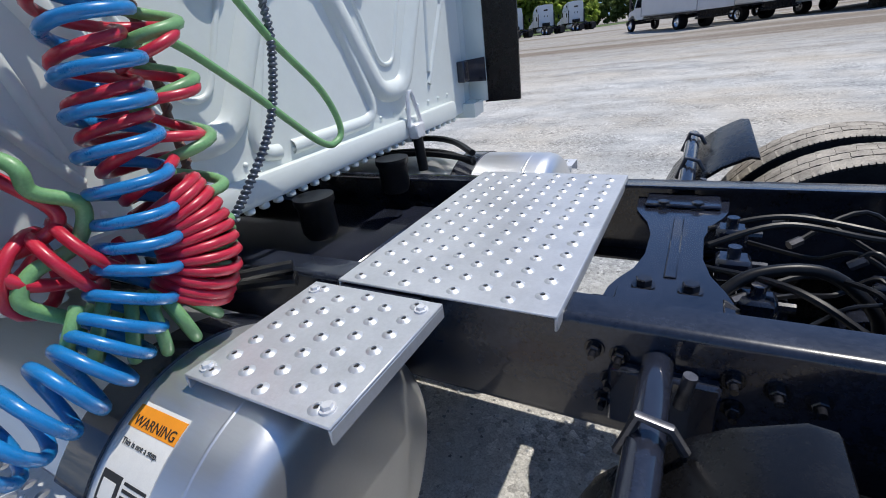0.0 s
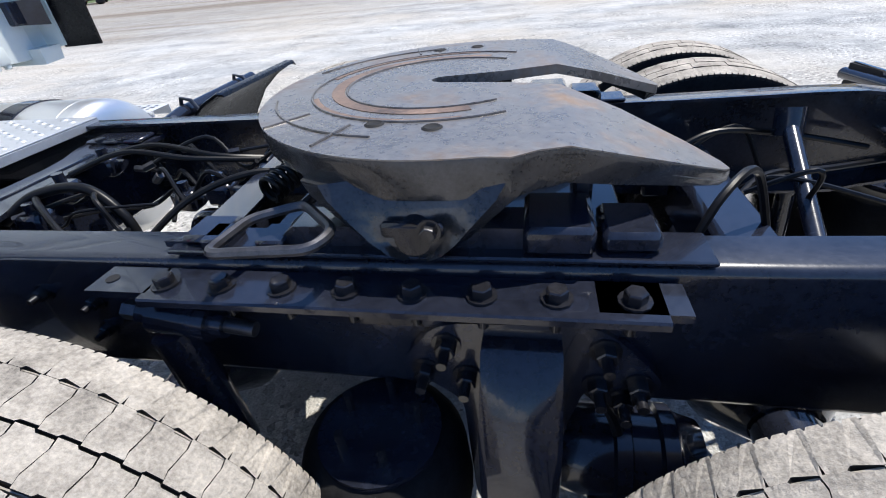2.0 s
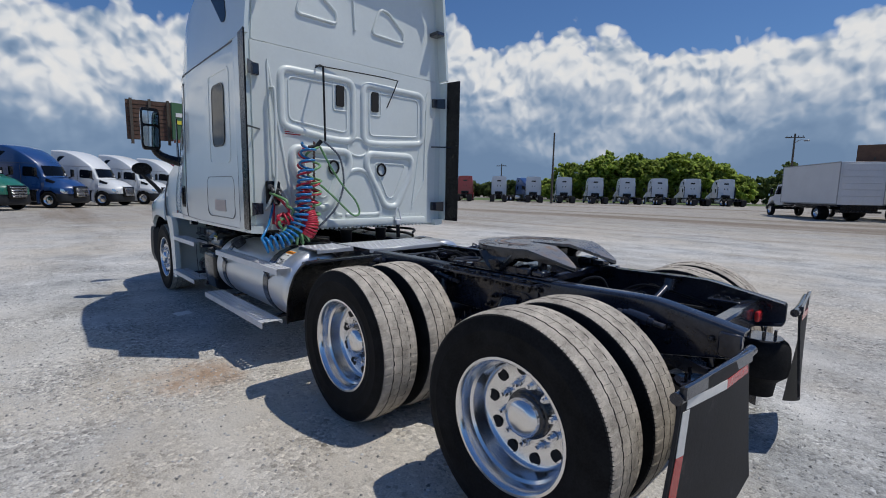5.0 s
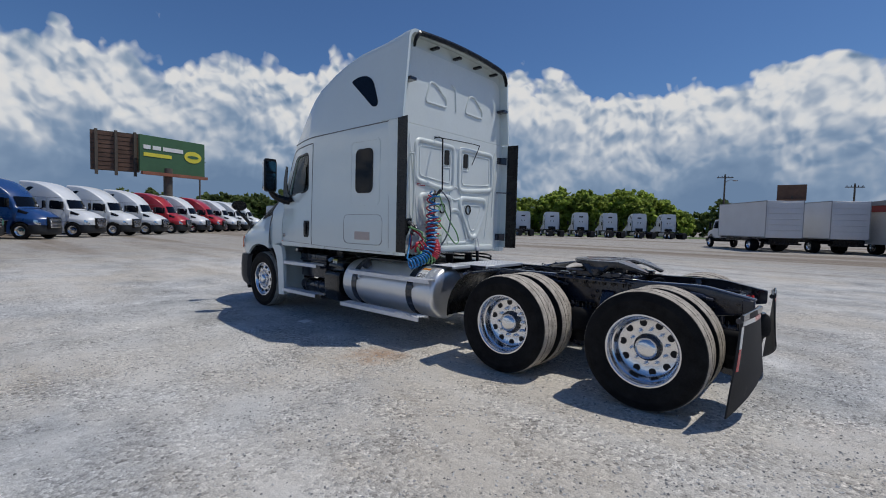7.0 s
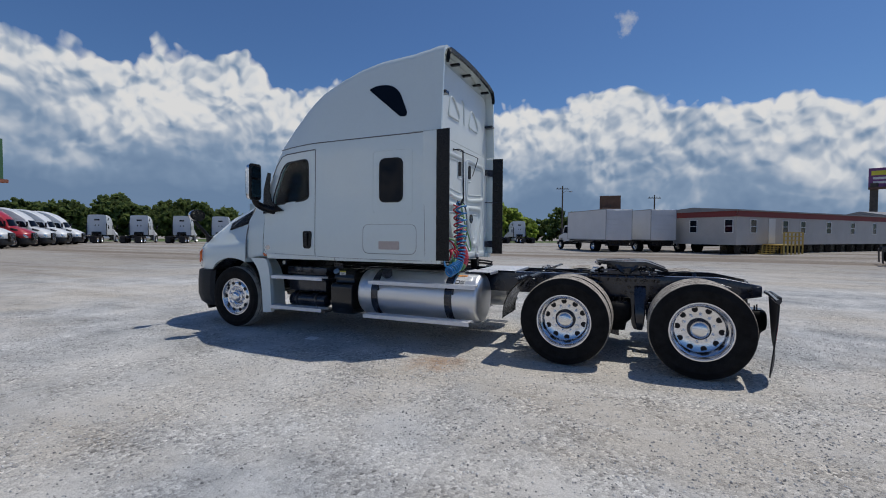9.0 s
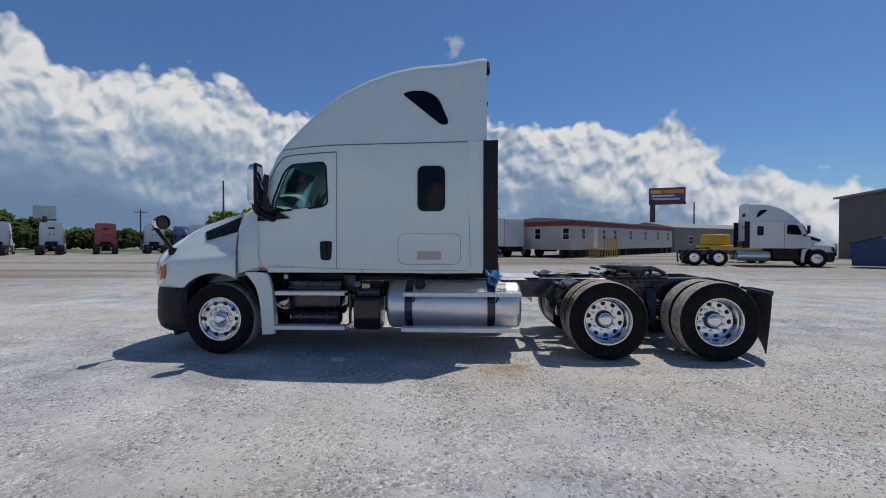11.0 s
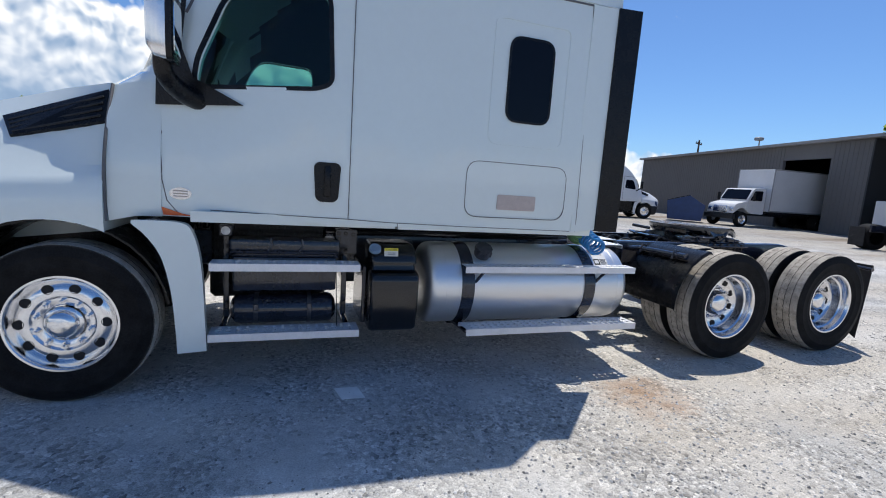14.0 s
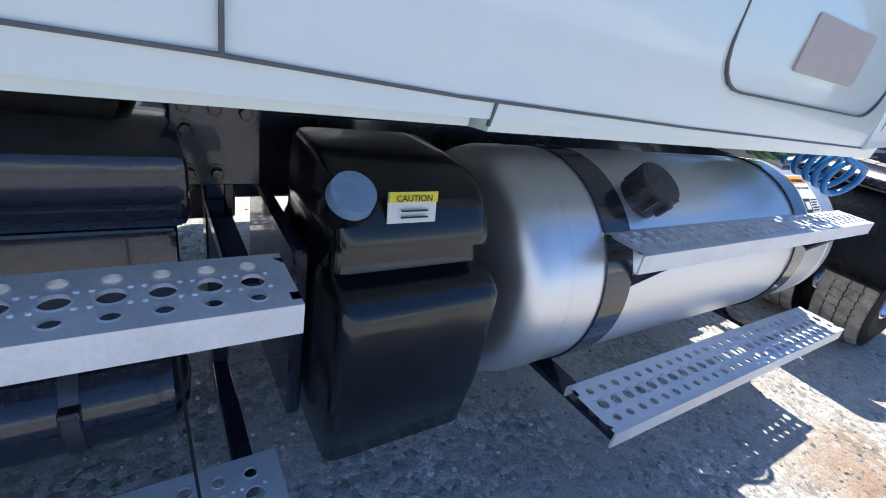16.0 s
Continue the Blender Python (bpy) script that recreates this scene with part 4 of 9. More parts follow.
def temp(bm, name="cutter"):
    bmesh.ops.recalc_face_normals(bm, faces=bm.faces)
    me = bpy.data.meshes.new(name)
    bm.to_mesh(me)
    bm.free()
    return new(name, me)


DOOR_GLASS = rounded([(-4.285, 1.885), (-4.255, 2.05), (-4.11, 2.40), (-4.02, 2.49), (-3.54, 2.505), (-3.515, 1.975), (-3.60, 1.935)], [0.07, 0.05, 0.12, 0.10, 0.09, 0.06, 0.08], 5)
SLEEPER_GLASS = rounded([(-2.337, 1.875), (-2.337, 2.435), (-2.002, 2.435), (-2.002, 1.875)], 0.085, 6)
TOP_GLASS = rounded([(-2.545, 3.375), (-2.42, 3.415), (-2.22, 3.405), (-2.08, 3.31), (-1.955, 3.02), (-1.965, 2.965), (-2.05, 2.965)], [0.04, 0.12, 0.10, 0.10, 0.06, 0.04, 0.05], 6)
WINDSHIELD = [(0.86, 1.99), (0.80, 2.60), (0.0, 2.66), (-0.80, 2.60), (-0.86, 1.99), (0.0, 1.95)]


def side_panel(bm, outline, s, proud, thick, dx=0.0):
    """A panel that follows the cab's side, from an outline of (x, z)."""
    a = [bm.verts.new((x + dx + bow(x, side_y(x, z)), s * (side_y(x, z) + proud), z)) for x, z in outline]
    b = [bm.verts.new((x + dx + bow(x, side_y(x, z)), s * (side_y(x, z) + proud - thick), z)) for x, z in outline]
    n = len(a)
    cx, cz = sum(p[0] for p in outline) / n, sum(p[1] for p in outline) / n
    ca = bm.verts.new((cx + dx + bow(cx, side_y(cx, cz)), s * (side_y(cx, cz) + proud), cz))
    cb = bm.verts.new((cx + dx + bow(cx, side_y(cx, cz)), s * (side_y(cx, cz) + proud - thick), cz))
    for i in range(n):
        j = (i + 1) % n
        bm.faces.new((a[i], a[j], ca))
        bm.faces.new((b[j], b[i], cb))
        bm.faces.new((a[j], a[i], b[i], b[j]))


def side_line(bm, pts, s, w=0.009, proud=0.0025, closed=False):
    """A narrow dark gap along the cab's side."""
    k = len(pts)
    L = []
    for i in range(k):
        a = Vector(pts[i - 1] if i or closed else pts[0])
        b = Vector(pts[(i + 1) % k] if i < k - 1 or closed else pts[-1])
        t = (b - a).normalized()
        nrm = Vector((-t.y, t.x)) * (w / 2)
        p = Vector(pts[i])
        row = []
        for q in (p + nrm, p - nrm):
            row.append((q.x + bow(q.x, side_y(q.x, q.y)), s * (side_y(q.x, q.y) + proud), q.y))
        L.append(row)
    V = [[bm.verts.new(q) for q in row] for row in L]
    U = [[bm.verts.new((q[0], q[1] - s * 0.006, q[2])) for q in row] for row in L]
    for i in range(k if closed else k - 1):
        j = (i + 1) % k
        bm.faces.new((V[i][0], V[j][0], V[j][1], V[i][1]))
        bm.faces.new((V[i][0], U[i][0], U[j][0], V[j][0]))
        bm.faces.new((V[i][1], V[j][1], U[j][1], U[i][1]))


def dense(pts, step=0.06):
    out = []
    for a, b in zip(pts, pts[1:]):
        a, b = Vector(a), Vector(b)
        n = max(1, int((b - a).length / step))
        out += [tuple(a + (b - a) * (i / n)) for i in range(n)]
    out.append(tuple(pts[-1]))
    return out


def dense2(pts, step=0.05):
    return dense(list(pts) + [pts[0]], step)[:-1]


def build_cab():
    bm = fresh()
    loft(bm, cab_rings())
    body = part("cab_body", bm, [PAINT, SEAT], truck, "white painted sleeper cab with a tall aerodynamic roof", smooth=0)
    bm = fresh()
    loft(bm, cab_rings(0.07, -4.32, -2.4))
    cutters = [temp(bm)]
    for s in (-1, 1):
        bm = fresh()
        prism(bm, [(x, s * 0.6, z) for x, z in DOOR_GLASS], (0, s * 0.8, 0))
        cutters.append(temp(bm))
    bm = fresh()
    prism(bm, [(-4.9, y, z) for y, z in WINDSHIELD], (0.75, 0, 0))
    cutters.append(temp(bm))
    cut(body, cutters)
    me = body.data
    for f in me.polygons:
        x, y, z = f.center
        if x > -4.5 and abs(y) < side_y(x, z) - 0.055 and CAB_FLOOR + 0.03 < z < lerp_table(x, ROOF_Z) - 0.045 and x < -2.3:
            f.material_index = 1
    me.shade_smooth()
    me.set_sharp_from_angle(angle=radians(30))
    # panes
    for s in (-1, 1):
        bm = fresh()
        side_panel(bm, DOOR_GLASS, s, -0.012, 0.006)
        g = part("door_window", bm, GLASS, truck, "tinted door window")
        g.visible_shadow = False
        bm = fresh()
        outer = [Vector(p) for p in DOOR_GLASS]
        mid = sum(outer, Vector((0, 0))) / len(outer)
        side_line(bm, [tuple(p + (p - mid).normalized() * 0.006) for p in outer], s, 0.026, 0.004, True)
        part("window_seal", bm, PLASTIC, truck)
        bm = fresh()
        side_panel(bm, SLEEPER_GLASS, s, 0.006, 0.02)
        part("sleeper_window", bm, DARK_GLASS, truck, "dark tinted sleeper window")
        bm = fresh()
        side_line(bm, SLEEPER_GLASS, s, 0.016, 0.008, True)
        part("window_seal", bm, PLASTIC, truck)
        bm = fresh()
        side_panel(bm, TOP_GLASS, s, 0.006, 0.02)
        part("upper_bunk_window", bm, DARK_GLASS, truck, "dark tinted teardrop window in the roof fairing")
        # gaps between the panels
        bm = fresh()
        side_line(bm, dense([(-4.38, 1.125), (-4.44, 1.20), (-4.465, 1.32), (-4.47, 1.55), (-4.455, 1.60), (-4.47, 1.65), (-4.485, 1.80)]), s, 0.0055, 0.002)
        side_line(bm, dense([(-4.30, 2.30), (-4.22, 2.48), (-4.12, 2.60), (-4.02, 2.625), (-3.392, 2.632)]), s, 0.014)
        side_line(bm, dense([(-3.387, 2.63), (-3.387, 1.14)]), s, 0.0045, 0.0015)
        side_line(bm, dense([(-4.20, 1.155), (-3.80, 1.148), (-3.40, 1.142), (-3.12, 1.130), (-2.6, 1.122), (-1.72, 1.118)]), s, 0.004, 0.0015)
        side_line(bm, dense([(-4.13, 2.70), (-3.9, 2.715), (-1.715, 2.742)]), s, 0.012)
        side_line(bm, dense([(-1.715, 2.74), (-1.675, 1.115)]), s, 0.004, 0.0015)
        side_line(bm, dense2(rounded([(-2.595, 1.197), (-2.595, 1.585), (-1.80, 1.585), (-1.80, 1.197)], 0.10, 6)), s, 0.0045, 0.0015, True)
        side_line(bm, dense([(-3.06, 1.095), (-3.058, 1.128)]), s, 0.004, 0.0015)
        part("panel_gap", bm, SEAM, truck)
        # soft embossed border round the sleeper window
        bm = fresh()
        side_line(bm, dense2(rounded([(-2.45, 1.72), (-2.45, 2.55), (-1.87, 2.55), (-1.87, 1.72)], 0.06, 4)), s, 0.022, 0.004, True)
        part("embossed_border", bm, PAINT, truck)
        bm = fresh()
        side_panel(bm, rounded([(-2.35, 1.255), (-2.35, 1.362), (-2.045, 1.362), (-2.045, 1.255)], 0.012, 3), s, 0.004, 0.008)
        part("reflector_plate", bm, BEIGE, truck, "faded rectangular reflector plate")
        bm = fresh()
        oval = [(-4.365 + 0.062 * math.cos(a * math.pi / 12), 1.245 + 0.036 * math.sin(a * math.pi / 12)) for a in range(24)]
        side_panel(bm, oval, s, 0.004, 0.01)
        badge = part("oval_badge", bm, CHROME, truck, "small oval chrome badge")
        bm = fresh()
        for k in range(3):
            side_panel(bm, [(-4.405, 1.257 - k * 0.016), (-4.405, 1.264 - k * 0.016), (-4.325, 1.264 - k * 0.016), (-4.325, 1.257 - k * 0.016)], s, 0.0055, 0.006)
        part("badge_print", bm, BEIGE, badge)
        # door handle: black cup with a bar
        bm = fresh()
        side_panel(bm, rounded([(-3.607, 1.47), (-3.595, 1.27), (-3.57, 1.245), (-3.48, 1.245), (-3.455, 1.27), (-3.443, 1.47), (-3.465, 1.492), (-3.585, 1.492)], 0.02, 4), s, 0.008, 0.012)
        h = part("door_handle", bm, PLASTIC, truck, "black door handle with a recessed grip")
        bm = fresh()
        yy = s * (side_y(-3.52, 1.37) + 0.012)
        box(bm, (-3.545, yy - 0.012, 1.28), (-3.505, yy + 0.012, 1.47), bevel=0.009, seg=2)
        part("grip", bm, PLASTIC, h)
        # amber marker under the door's front corner
        bm = fresh()
        side_panel(bm, [(-4.46, 1.112), (-4.47, 1.160), (-4.36, 1.125), (-4.28, 1.112)], s, 0.008, 0.03)
        part("marker_lamp", bm, ORANGE, truck, "amber side marker lamp")
        # sill skirt
        bm = fresh()
        for x0, x1 in ((-4.30, -3.065), (-3.05, -1.52)):
            prism(bm, [(x0, s * 1.02, 1.145), (x0, s * (side_y((x0 + x1) / 2, 1.2) - 0.02), 1.150), (x0, s * (side_y((x0 + x1) / 2, 1.2) - 0.03), 1.085), (x0, s * 1.02, 1.075)], (x1 - x0, 0, 0))
        part("sill", bm, PAINT, truck)
    # windscreen
    bm = fresh()
    rows = []
    for i in range(9):
        f = i / 8
        z = 1.93 + 0.72 * f
        x = -4.475 + (0.30 / 0.72) * (z - 1.93) * 0.98
        rows.append([(x + 0.012 + bow(x, y), y, z) for y in [0.87 * (-1 + 2 * j / 16) * (1 - 0.08 * f) for j in range(17)]])
    loft(bm, rows, cap=False, closed_ring=False)
    g = part("windscreen", bm, GLASS, truck, "tinted curved windscreen")
    g.visible_shadow = False
    # seats and wheel inside
    for s in (-1, 1):
        bm = fresh()
        box(bm, (-3.75, s * 0.55 - 0.24, 1.35), (-3.28, s * 0.55 + 0.24, 1.56), bevel=0.05, seg=3)
        box(bm, (-3.42, s * 0.55 - 0.23, 1.50), (-3.24, s * 0.55 + 0.23, 2.12), bevel=0.06, seg=3)
        box(bm, (-3.40, s * 0.55 - 0.13, 2.13), (-3.28, s * 0.55 + 0.13, 2.32), bevel=0.05, seg=3)
        part("seat", bm, SEAT, truck, "grey cloth high-backed seat")
    bm = fresh()
    box(bm, (-4.30, -0.85, 1.35), (-3.98, 0.85, 1.88), bevel=0.06, seg=3)
    part("dashboard", bm, PLASTIC, truck)
    bm = fresh()
    ring = [Vector((-3.90, -0.55, 1.83)) + Matrix.Rotation(radians(-25), 3, "Y") @ Vector((0.23 * math.cos(a), 0.23 * math.sin(a), 0)) for a in [2 * math.pi * i / 28 for i in range(28)]]
    tube(bm, ring, 0.016, 8, True)
    tube(bm, [Vector((-3.90, -0.55, 1.83)), Vector((-4.05, -0.55, 1.72))], 0.03, 10)
    part("steering_wheel", bm, PLASTIC, truck)


build_cab()


def build_cab_back():
    """Embossed rear wall, side extenders and roof cap edge."""
    X = -1.60
    bm = fresh()
    box(bm, (X, -1.06, 1.10), (X + 0.012, 1.06, 2.745), bevel=0.003)
    wall = part("rear_wall", bm, PAINT_BACK, truck, "white embossed steel sleeper rear wall")

    def ridge(pts2, w, h, closed=True, mat_=PAINT_BACK, x=X + 0.012, name="embossed_rib"):
        """A soft raised rib along an outline of (y, z)."""
        b = fresh()
        k = len(pts2)
        rows = []
        for i in range(k):
            a = Vector(pts2[i - 1] if i or closed else pts2[0])
            c = Vector(pts2[(i + 1) % k] if i < k - 1 or closed else pts2[-1])
            t = (c - a).normalized()
            nn = Vector((-t.y, t.x))
            p = Vector(pts2[i])
            rows.append([b.verts.new((x + hh, *(p + nn * (w * o)))) for o, hh in ((-0.5, -0.003), (-0.3, h * 0.8), (-0.1, h), (0.1, h), (0.3, h * 0.8), (0.5, -0.003))])
        for i in range(k if closed else k - 1):
            u, v = rows[i], rows[(i + 1) % k]
            for j in range(5):
                b.faces.new((u[j], u[j + 1], v[j + 1], v[j]))
        part(name, b, mat_, wall, smooth=60)
    ridge(dense2(rounded([(-0.80, 2.05), (-0.80, 2.56), (-0.055, 2.56), (-0.055, 1.97), (-0.30, 1.97)], 0.09, 6)), 0.075, 0.022)
    ridge(dense2(rounded([(0.065, 1.97), (0.065, 2.56), (0.86, 2.56), (0.86, 2.02), (0.30, 1.97)], 0.09, 6)), 0.075, 0.022)
    ridge(dense2(rounded([(-0.73, 2.11), (-0.73, 2.50), (-0.13, 2.50), (-0.13, 2.05)], 0.06, 5)), 0.022, 0.008)
    ridge(dense2(rounded([(0.14, 2.05), (0.14, 2.50), (0.79, 2.50), (0.79, 2.09)], 0.06, 5)), 0.022, 0.008)
    for s in (-1, 1):
        ridge(dense2(rounded([(s * 0.11, 1.86), (s * 0.70, 1.86), (s * 0.71, 1.72), (s * 0.50, 1.30), (s * 0.34, 1.30), (s * 0.10, 1.72)], 0.07, 5)), 0.085, 0.028)
        ridge(dense2(rounded([(s * 0.20, 1.77), (s * 0.61, 1.77), (s * 0.45, 1.40), (s * 0.37, 1.40)], 0.05, 5)), 0.02, 0.008)
        ridge(dense2(rounded([(s * 0.70, 1.27), (s * 0.90, 1.62)], 0.02, 1) + [(s * 0.92, 2.60)]), 0.03, 0.010, False)
        # rubber grommet ring
        b = fresh()
        tube(b, [Vector((X + 0.024, s * 0.285 + 0.052 * math.cos(a), 1.70 + 0.062 * math.sin(a))) for a in [2 * math.pi * i / 24 for i in range(24)]], 0.010, 8, True)
        part("grommet", b, DARK_HOSE, wall)
        # small dark vent window
        b = fresh()
        prism(b, [(X + 0.012, s * 0.205 + y, 2.40 + z) for y, z in rounded([(-0.042, -0.10), (0.042, -0.10), (0.042, 0.10), (-0.042, 0.10)], 0.015, 3)], (0.016, 0, 0))
        part("vent", b, HOLE, wall, "small black air vent")
        ridge(dense2(rounded([(s * 0.205 - 0.075, 2.26), (s * 0.205 + 0.075, 2.26), (s * 0.205 + 0.075, 2.535), (s * 0.205 - 0.075, 2.535)], 0.03, 4)), 0.018, 0.008)
    ridge(dense2(rounded([(-0.30, 1.22), (-0.12, 1.66), (0.0, 1.70), (0.12, 1.66), (0.30, 1.22)], 0.10, 5)), 0.05, 0.016, False)
    ridge(dense2(rounded([(-0.12, 1.96), (0.0, 2.02), (0.12, 1.96), (0.12, 1.86), (0.0, 1.82), (-0.12, 1.86)], 0.05, 4)), 0.03, 0.010)
    # bottom flange with its row of spot welds and clips
    bm = fresh()
    box(bm, (X + 0.010, -0.93, 1.10), (X + 0.045, 0.90, 1.185), bevel=0.018, seg=2)
    part("bottom_flange", bm, PAINT_BACK, wall)
    bm = fresh()
    for i in range(34):
        y = -0.85 + i * 0.052
        box(bm, (X + 0.012, y, 1.085), (X + 0.038, y + 0.026, 1.104), bevel=0.005)
    tagged(part("clip_strip", bm, PAINT_BACK, wall), kind="stuff")
    bm = fresh()
    for i in range(20):
        lathe(bm, [(0.001, 0.019), (0.006, 0.016), (0.009, 0.012)], 8, (X, -0.88 + i * 0.092, 1.215), "x")
    tagged(part("rivet_line", bm, PAINT_BACK, wall), kind="stuff")
    # warning sticker with unreadable small print
    bm = fresh()
    box(bm, (X + 0.012, -0.79, 1.96), (X + 0.0145, -0.60, 2.06))
    st = part("sticker", bm, LABEL, wall, "small white warning sticker with red print")
    bm = fresh()
    for k in range(4):
        box(bm, (X + 0.0145, -0.775, 2.038 - k * 0.02), (X + 0.0155, -0.775 + (0.15 if k else 0.12), 2.048 - k * 0.02))
    part("print", bm, REDLENS, st)
    # upper rear panel under the roof cap
    ztop = 3.70
    bm = fresh()
    prism(bm, [(X, y, z) for y, z in [(-1.06, 2.75), (1.06, 2.75)] + rounded([(1.05, 2.76), (1.00, ztop), (-1.00, ztop), (-1.05, 2.76)], [0.01, 0.16, 0.16, 0.01], 6)], (0.010, 0, 0))
    up = part("roof_rear_panel", bm, PAINT_BACK, truck, "white rear panel of the roof fairing")
    for s, cy in ((-1, -0.44), (1, 0.37)):
        b = fresh()
        pts = rounded([(cy - s * 0.21, 3.07), (cy - s * 0.21, 3.17), (cy + s * 0.02, 3.34), (cy + s * 0.12, 3.34), (cy + s * 0.20, 3.07)] if s < 0 else [(cy - 0.20, 3.08), (cy - 0.10, 3.34), (cy + 0.0, 3.34), (cy + 0.21, 3.17), (cy + 0.21, 3.07)], 0.05, 5)
        tube(b, [Vector((X + 0.012, y, z)) for y, z in dense2(pts)], 0.016, 8, True)
        part("embossed_rib", b, PAINT_BACK, up)
    b = fresh()
    tube(b, [Vector((X + 0.012, -0.13, 3.40)), Vector((X + 0.012, -0.05, 3.36)), Vector((X + 0.012, -0.03, 3.06))], 0.014, 8)
    part("embossed_rib", b, PAINT_BACK, up)
    # roof cap that runs back over the wall
    bm = fresh()
    rings = []
    for x, lift in ((-1.86, 0.0), (-1.70, 0.022), (-1.56, 0.05), (-1.47, 0.045)):
        outer, inner = [], []
        zt = 3.81 + lift
        for i in range(0, 9):
            z = 2.755 + (zt - 0.13 - 2.755) * i / 8
            outer.append((side_y(-1.6, z) + 0.004, z))
        w = outer[-1][0]
        for i in range(1, 8):
            a = math.pi / 2 * i / 7
            outer.append((w - 0.13 * (1 - math.cos(a)), zt - 0.13 + 0.13 * math.sin(a)))
        wt = outer[-1][0]
        for i in range(1, 6):
            y = wt * (1 - i / 5)
            outer.append((y, zt + 0.05 * (1 - (y / wt) ** 2)))
        half = outer
        full = half + [(-y, z) for y, z in half[-2::-1]]
        ins = [(y * 0.972, z - 0.03 * (1 if z > 3.4 else 0)) for y, z in full]
        rings.append([(x, y, z) for y, z in full] + [(x, y, z) for y, z in ins[::-1]])
    loft(bm, rings)
    cap = part("roof_cap", bm, PAINT, truck, "white roof cap that overhangs the rear wall", smooth=40)
    bm = fresh()
    outer = []
    zt = 3.855
    line = [(-0.99, zt - 0.16)] + [(-0.97 + 0.08 * i / 3, zt - 0.09 + 0.09 * math.sin(math.pi / 2 * i / 3)) for i in range(4)] + [(-0.75 + 0.25 * i, zt + 0.05 * (1 - ((-0.75 + 0.25 * i) / 0.9) ** 2)) for i in range(7)]
    line += [(-y, z) for y, z in line[3::-1]]
    rings = [[(-1.475, y, z - 0.012), (-1.44, y, z - 0.008), (-1.425, y, z - 0.035), (-1.435, y, z - 0.075), (-1.475, y, z - 0.065)] for y, z in line]
    loft(bm, rings)
    part("edge_trim", bm, PLASTIC, cap, "black rubber trim along the roof cap edge")
    for y in (-0.55, -0.1, 0.35, 0.75):
        bm = fresh()
        box(bm, (-1.59, y - 0.03, 3.735), (-1.46, y + 0.03, 3.765), bevel=0.008)
        part("bracket", bm, PLASTIC, cap)
    # side extenders: white panel, then a black rubber blade
    for s in (-1, 1):
        bm = fresh()
        pts = [(-1.715, 1.115), (-1.715, 2.74), (-1.50, 2.745), (-1.50, 1.14)]
        prism(bm, [(x, s * (side_y(x, min(z, 2.6)) + 0.006 + 0.012 * (x + 1.715) / 0.2), z) for x, z in pts], (0, -s * 0.022, 0))
        ext = part("side_extender", bm, PAINT, truck, "white side extender panel")
        bm = fresh()
        rings = []
        for z in (1.13, 1.6, 2.1, 2.6, 2.748):
            y = 1.186
            rings.append([(-1.515, s * (y - 0.03), z), (-1.515, s * (y - 0.002), z), (-1.40, s * (y + 0.012), z), (-1.335, s * (y + 0.022), z), (-1.335, s * (y + 0.008), z), (-1.40, s * (y - 0.006), z)])
        loft(bm, rings)
        part("rubber_blade", bm, PLASTIC, ext, "black rubber edge blade")
        for z in (1.30, 2.50):
            bm = fresh()
            prism(bm, [(-1.585, s * 1.03, z - 0.05), (-1.50, s * 1.12, z - 0.06), (-1.50, s * 1.12, z + 0.055), (-1.585, s * 1.03, z + 0.05)], (0.012, 0, 0))
            box(bm, (-1.60, s * 1.03 - 0.03, z - 0.05), (-1.55, s * 1.03 + 0.03, z + 0.05), bevel=0.006)
            b = part("bracket", bm, BLACK, ext, "black steel bracket of the extender")
        bm = fresh()
        tube(bm, [Vector((-1.59, s * 1.0, 2.0)), Vector((-1.42, s * 1.175, 2.0))], 0.008, 8)
        part("tie_rod", bm, BLACK, ext)
        for z in (3.25,):
            bm = fresh()
            box(bm, (-1.59, s * 1.0 - 0.05, z - 0.02), (-1.45, s * 1.0 + 0.06, z + 0.02), bevel=0.006)
            part("bracket", bm, BLACK, ext)
    # grab rail at the driver's side of the wall
    bm = fresh()
    tube(bm, smooth_line([(X + 0.01, -0.90, 2.36), (X + 0.06, -0.90, 2.36), (X + 0.075, -0.885, 2.30), (X + 0.075, -0.885, 1.75), (X + 0.075, -0.90, 1.50), (X + 0.06, -0.96, 1.33), (X + 0.01, -0.97, 1.30)], 6), 0.014, 10)
    part("grab_rail", bm, PAINT_BACK, truck, "white tubular grab rail")
    # latch strap at the wall's foot
    bm = fresh()
    tube(bm, [Vector((X + 0.055, 0.44, 1.15)), Vector((X + 0.05, 0.465, 1.27)), Vector((X + 0.05, 0.475, 1.285)), Vector((X + 0.05, 0.49, 1.285)), Vector((X + 0.05, 0.50, 1.27)), Vector((X + 0.065, 0.52, 1.15))], 0.009, 8)
    box(bm, (X + 0.04, 0.445, 1.10), (X + 0.085, 0.515, 1.16), bevel=0.006)
    hook = part("cab_latch", bm, STEPALU, truck, "bare metal cab latch strap")
    bm = fresh()
    cyl(bm, (X + 0.07, 0.48, 0.96), (X + 0.06, 0.48, 1.12), 0.022, 14)
    part("latch_post", bm, DARK_HOSE, hook)
    for y, z in ((-0.20, 1.06), (0.22, 1.05)):
        bm = fresh()
        lathe(bm, [(0.045, 0.0), (0.055, 0.02), (0.055, 0.10), (0.062, 0.11), (0.062, 0.13)], 20, (X + 0.10, y, 0.955), "z")
        part("cab_air_bag", bm, DARK_HOSE, truck)
    # hose tender: rods on the wall
    bm = fresh()
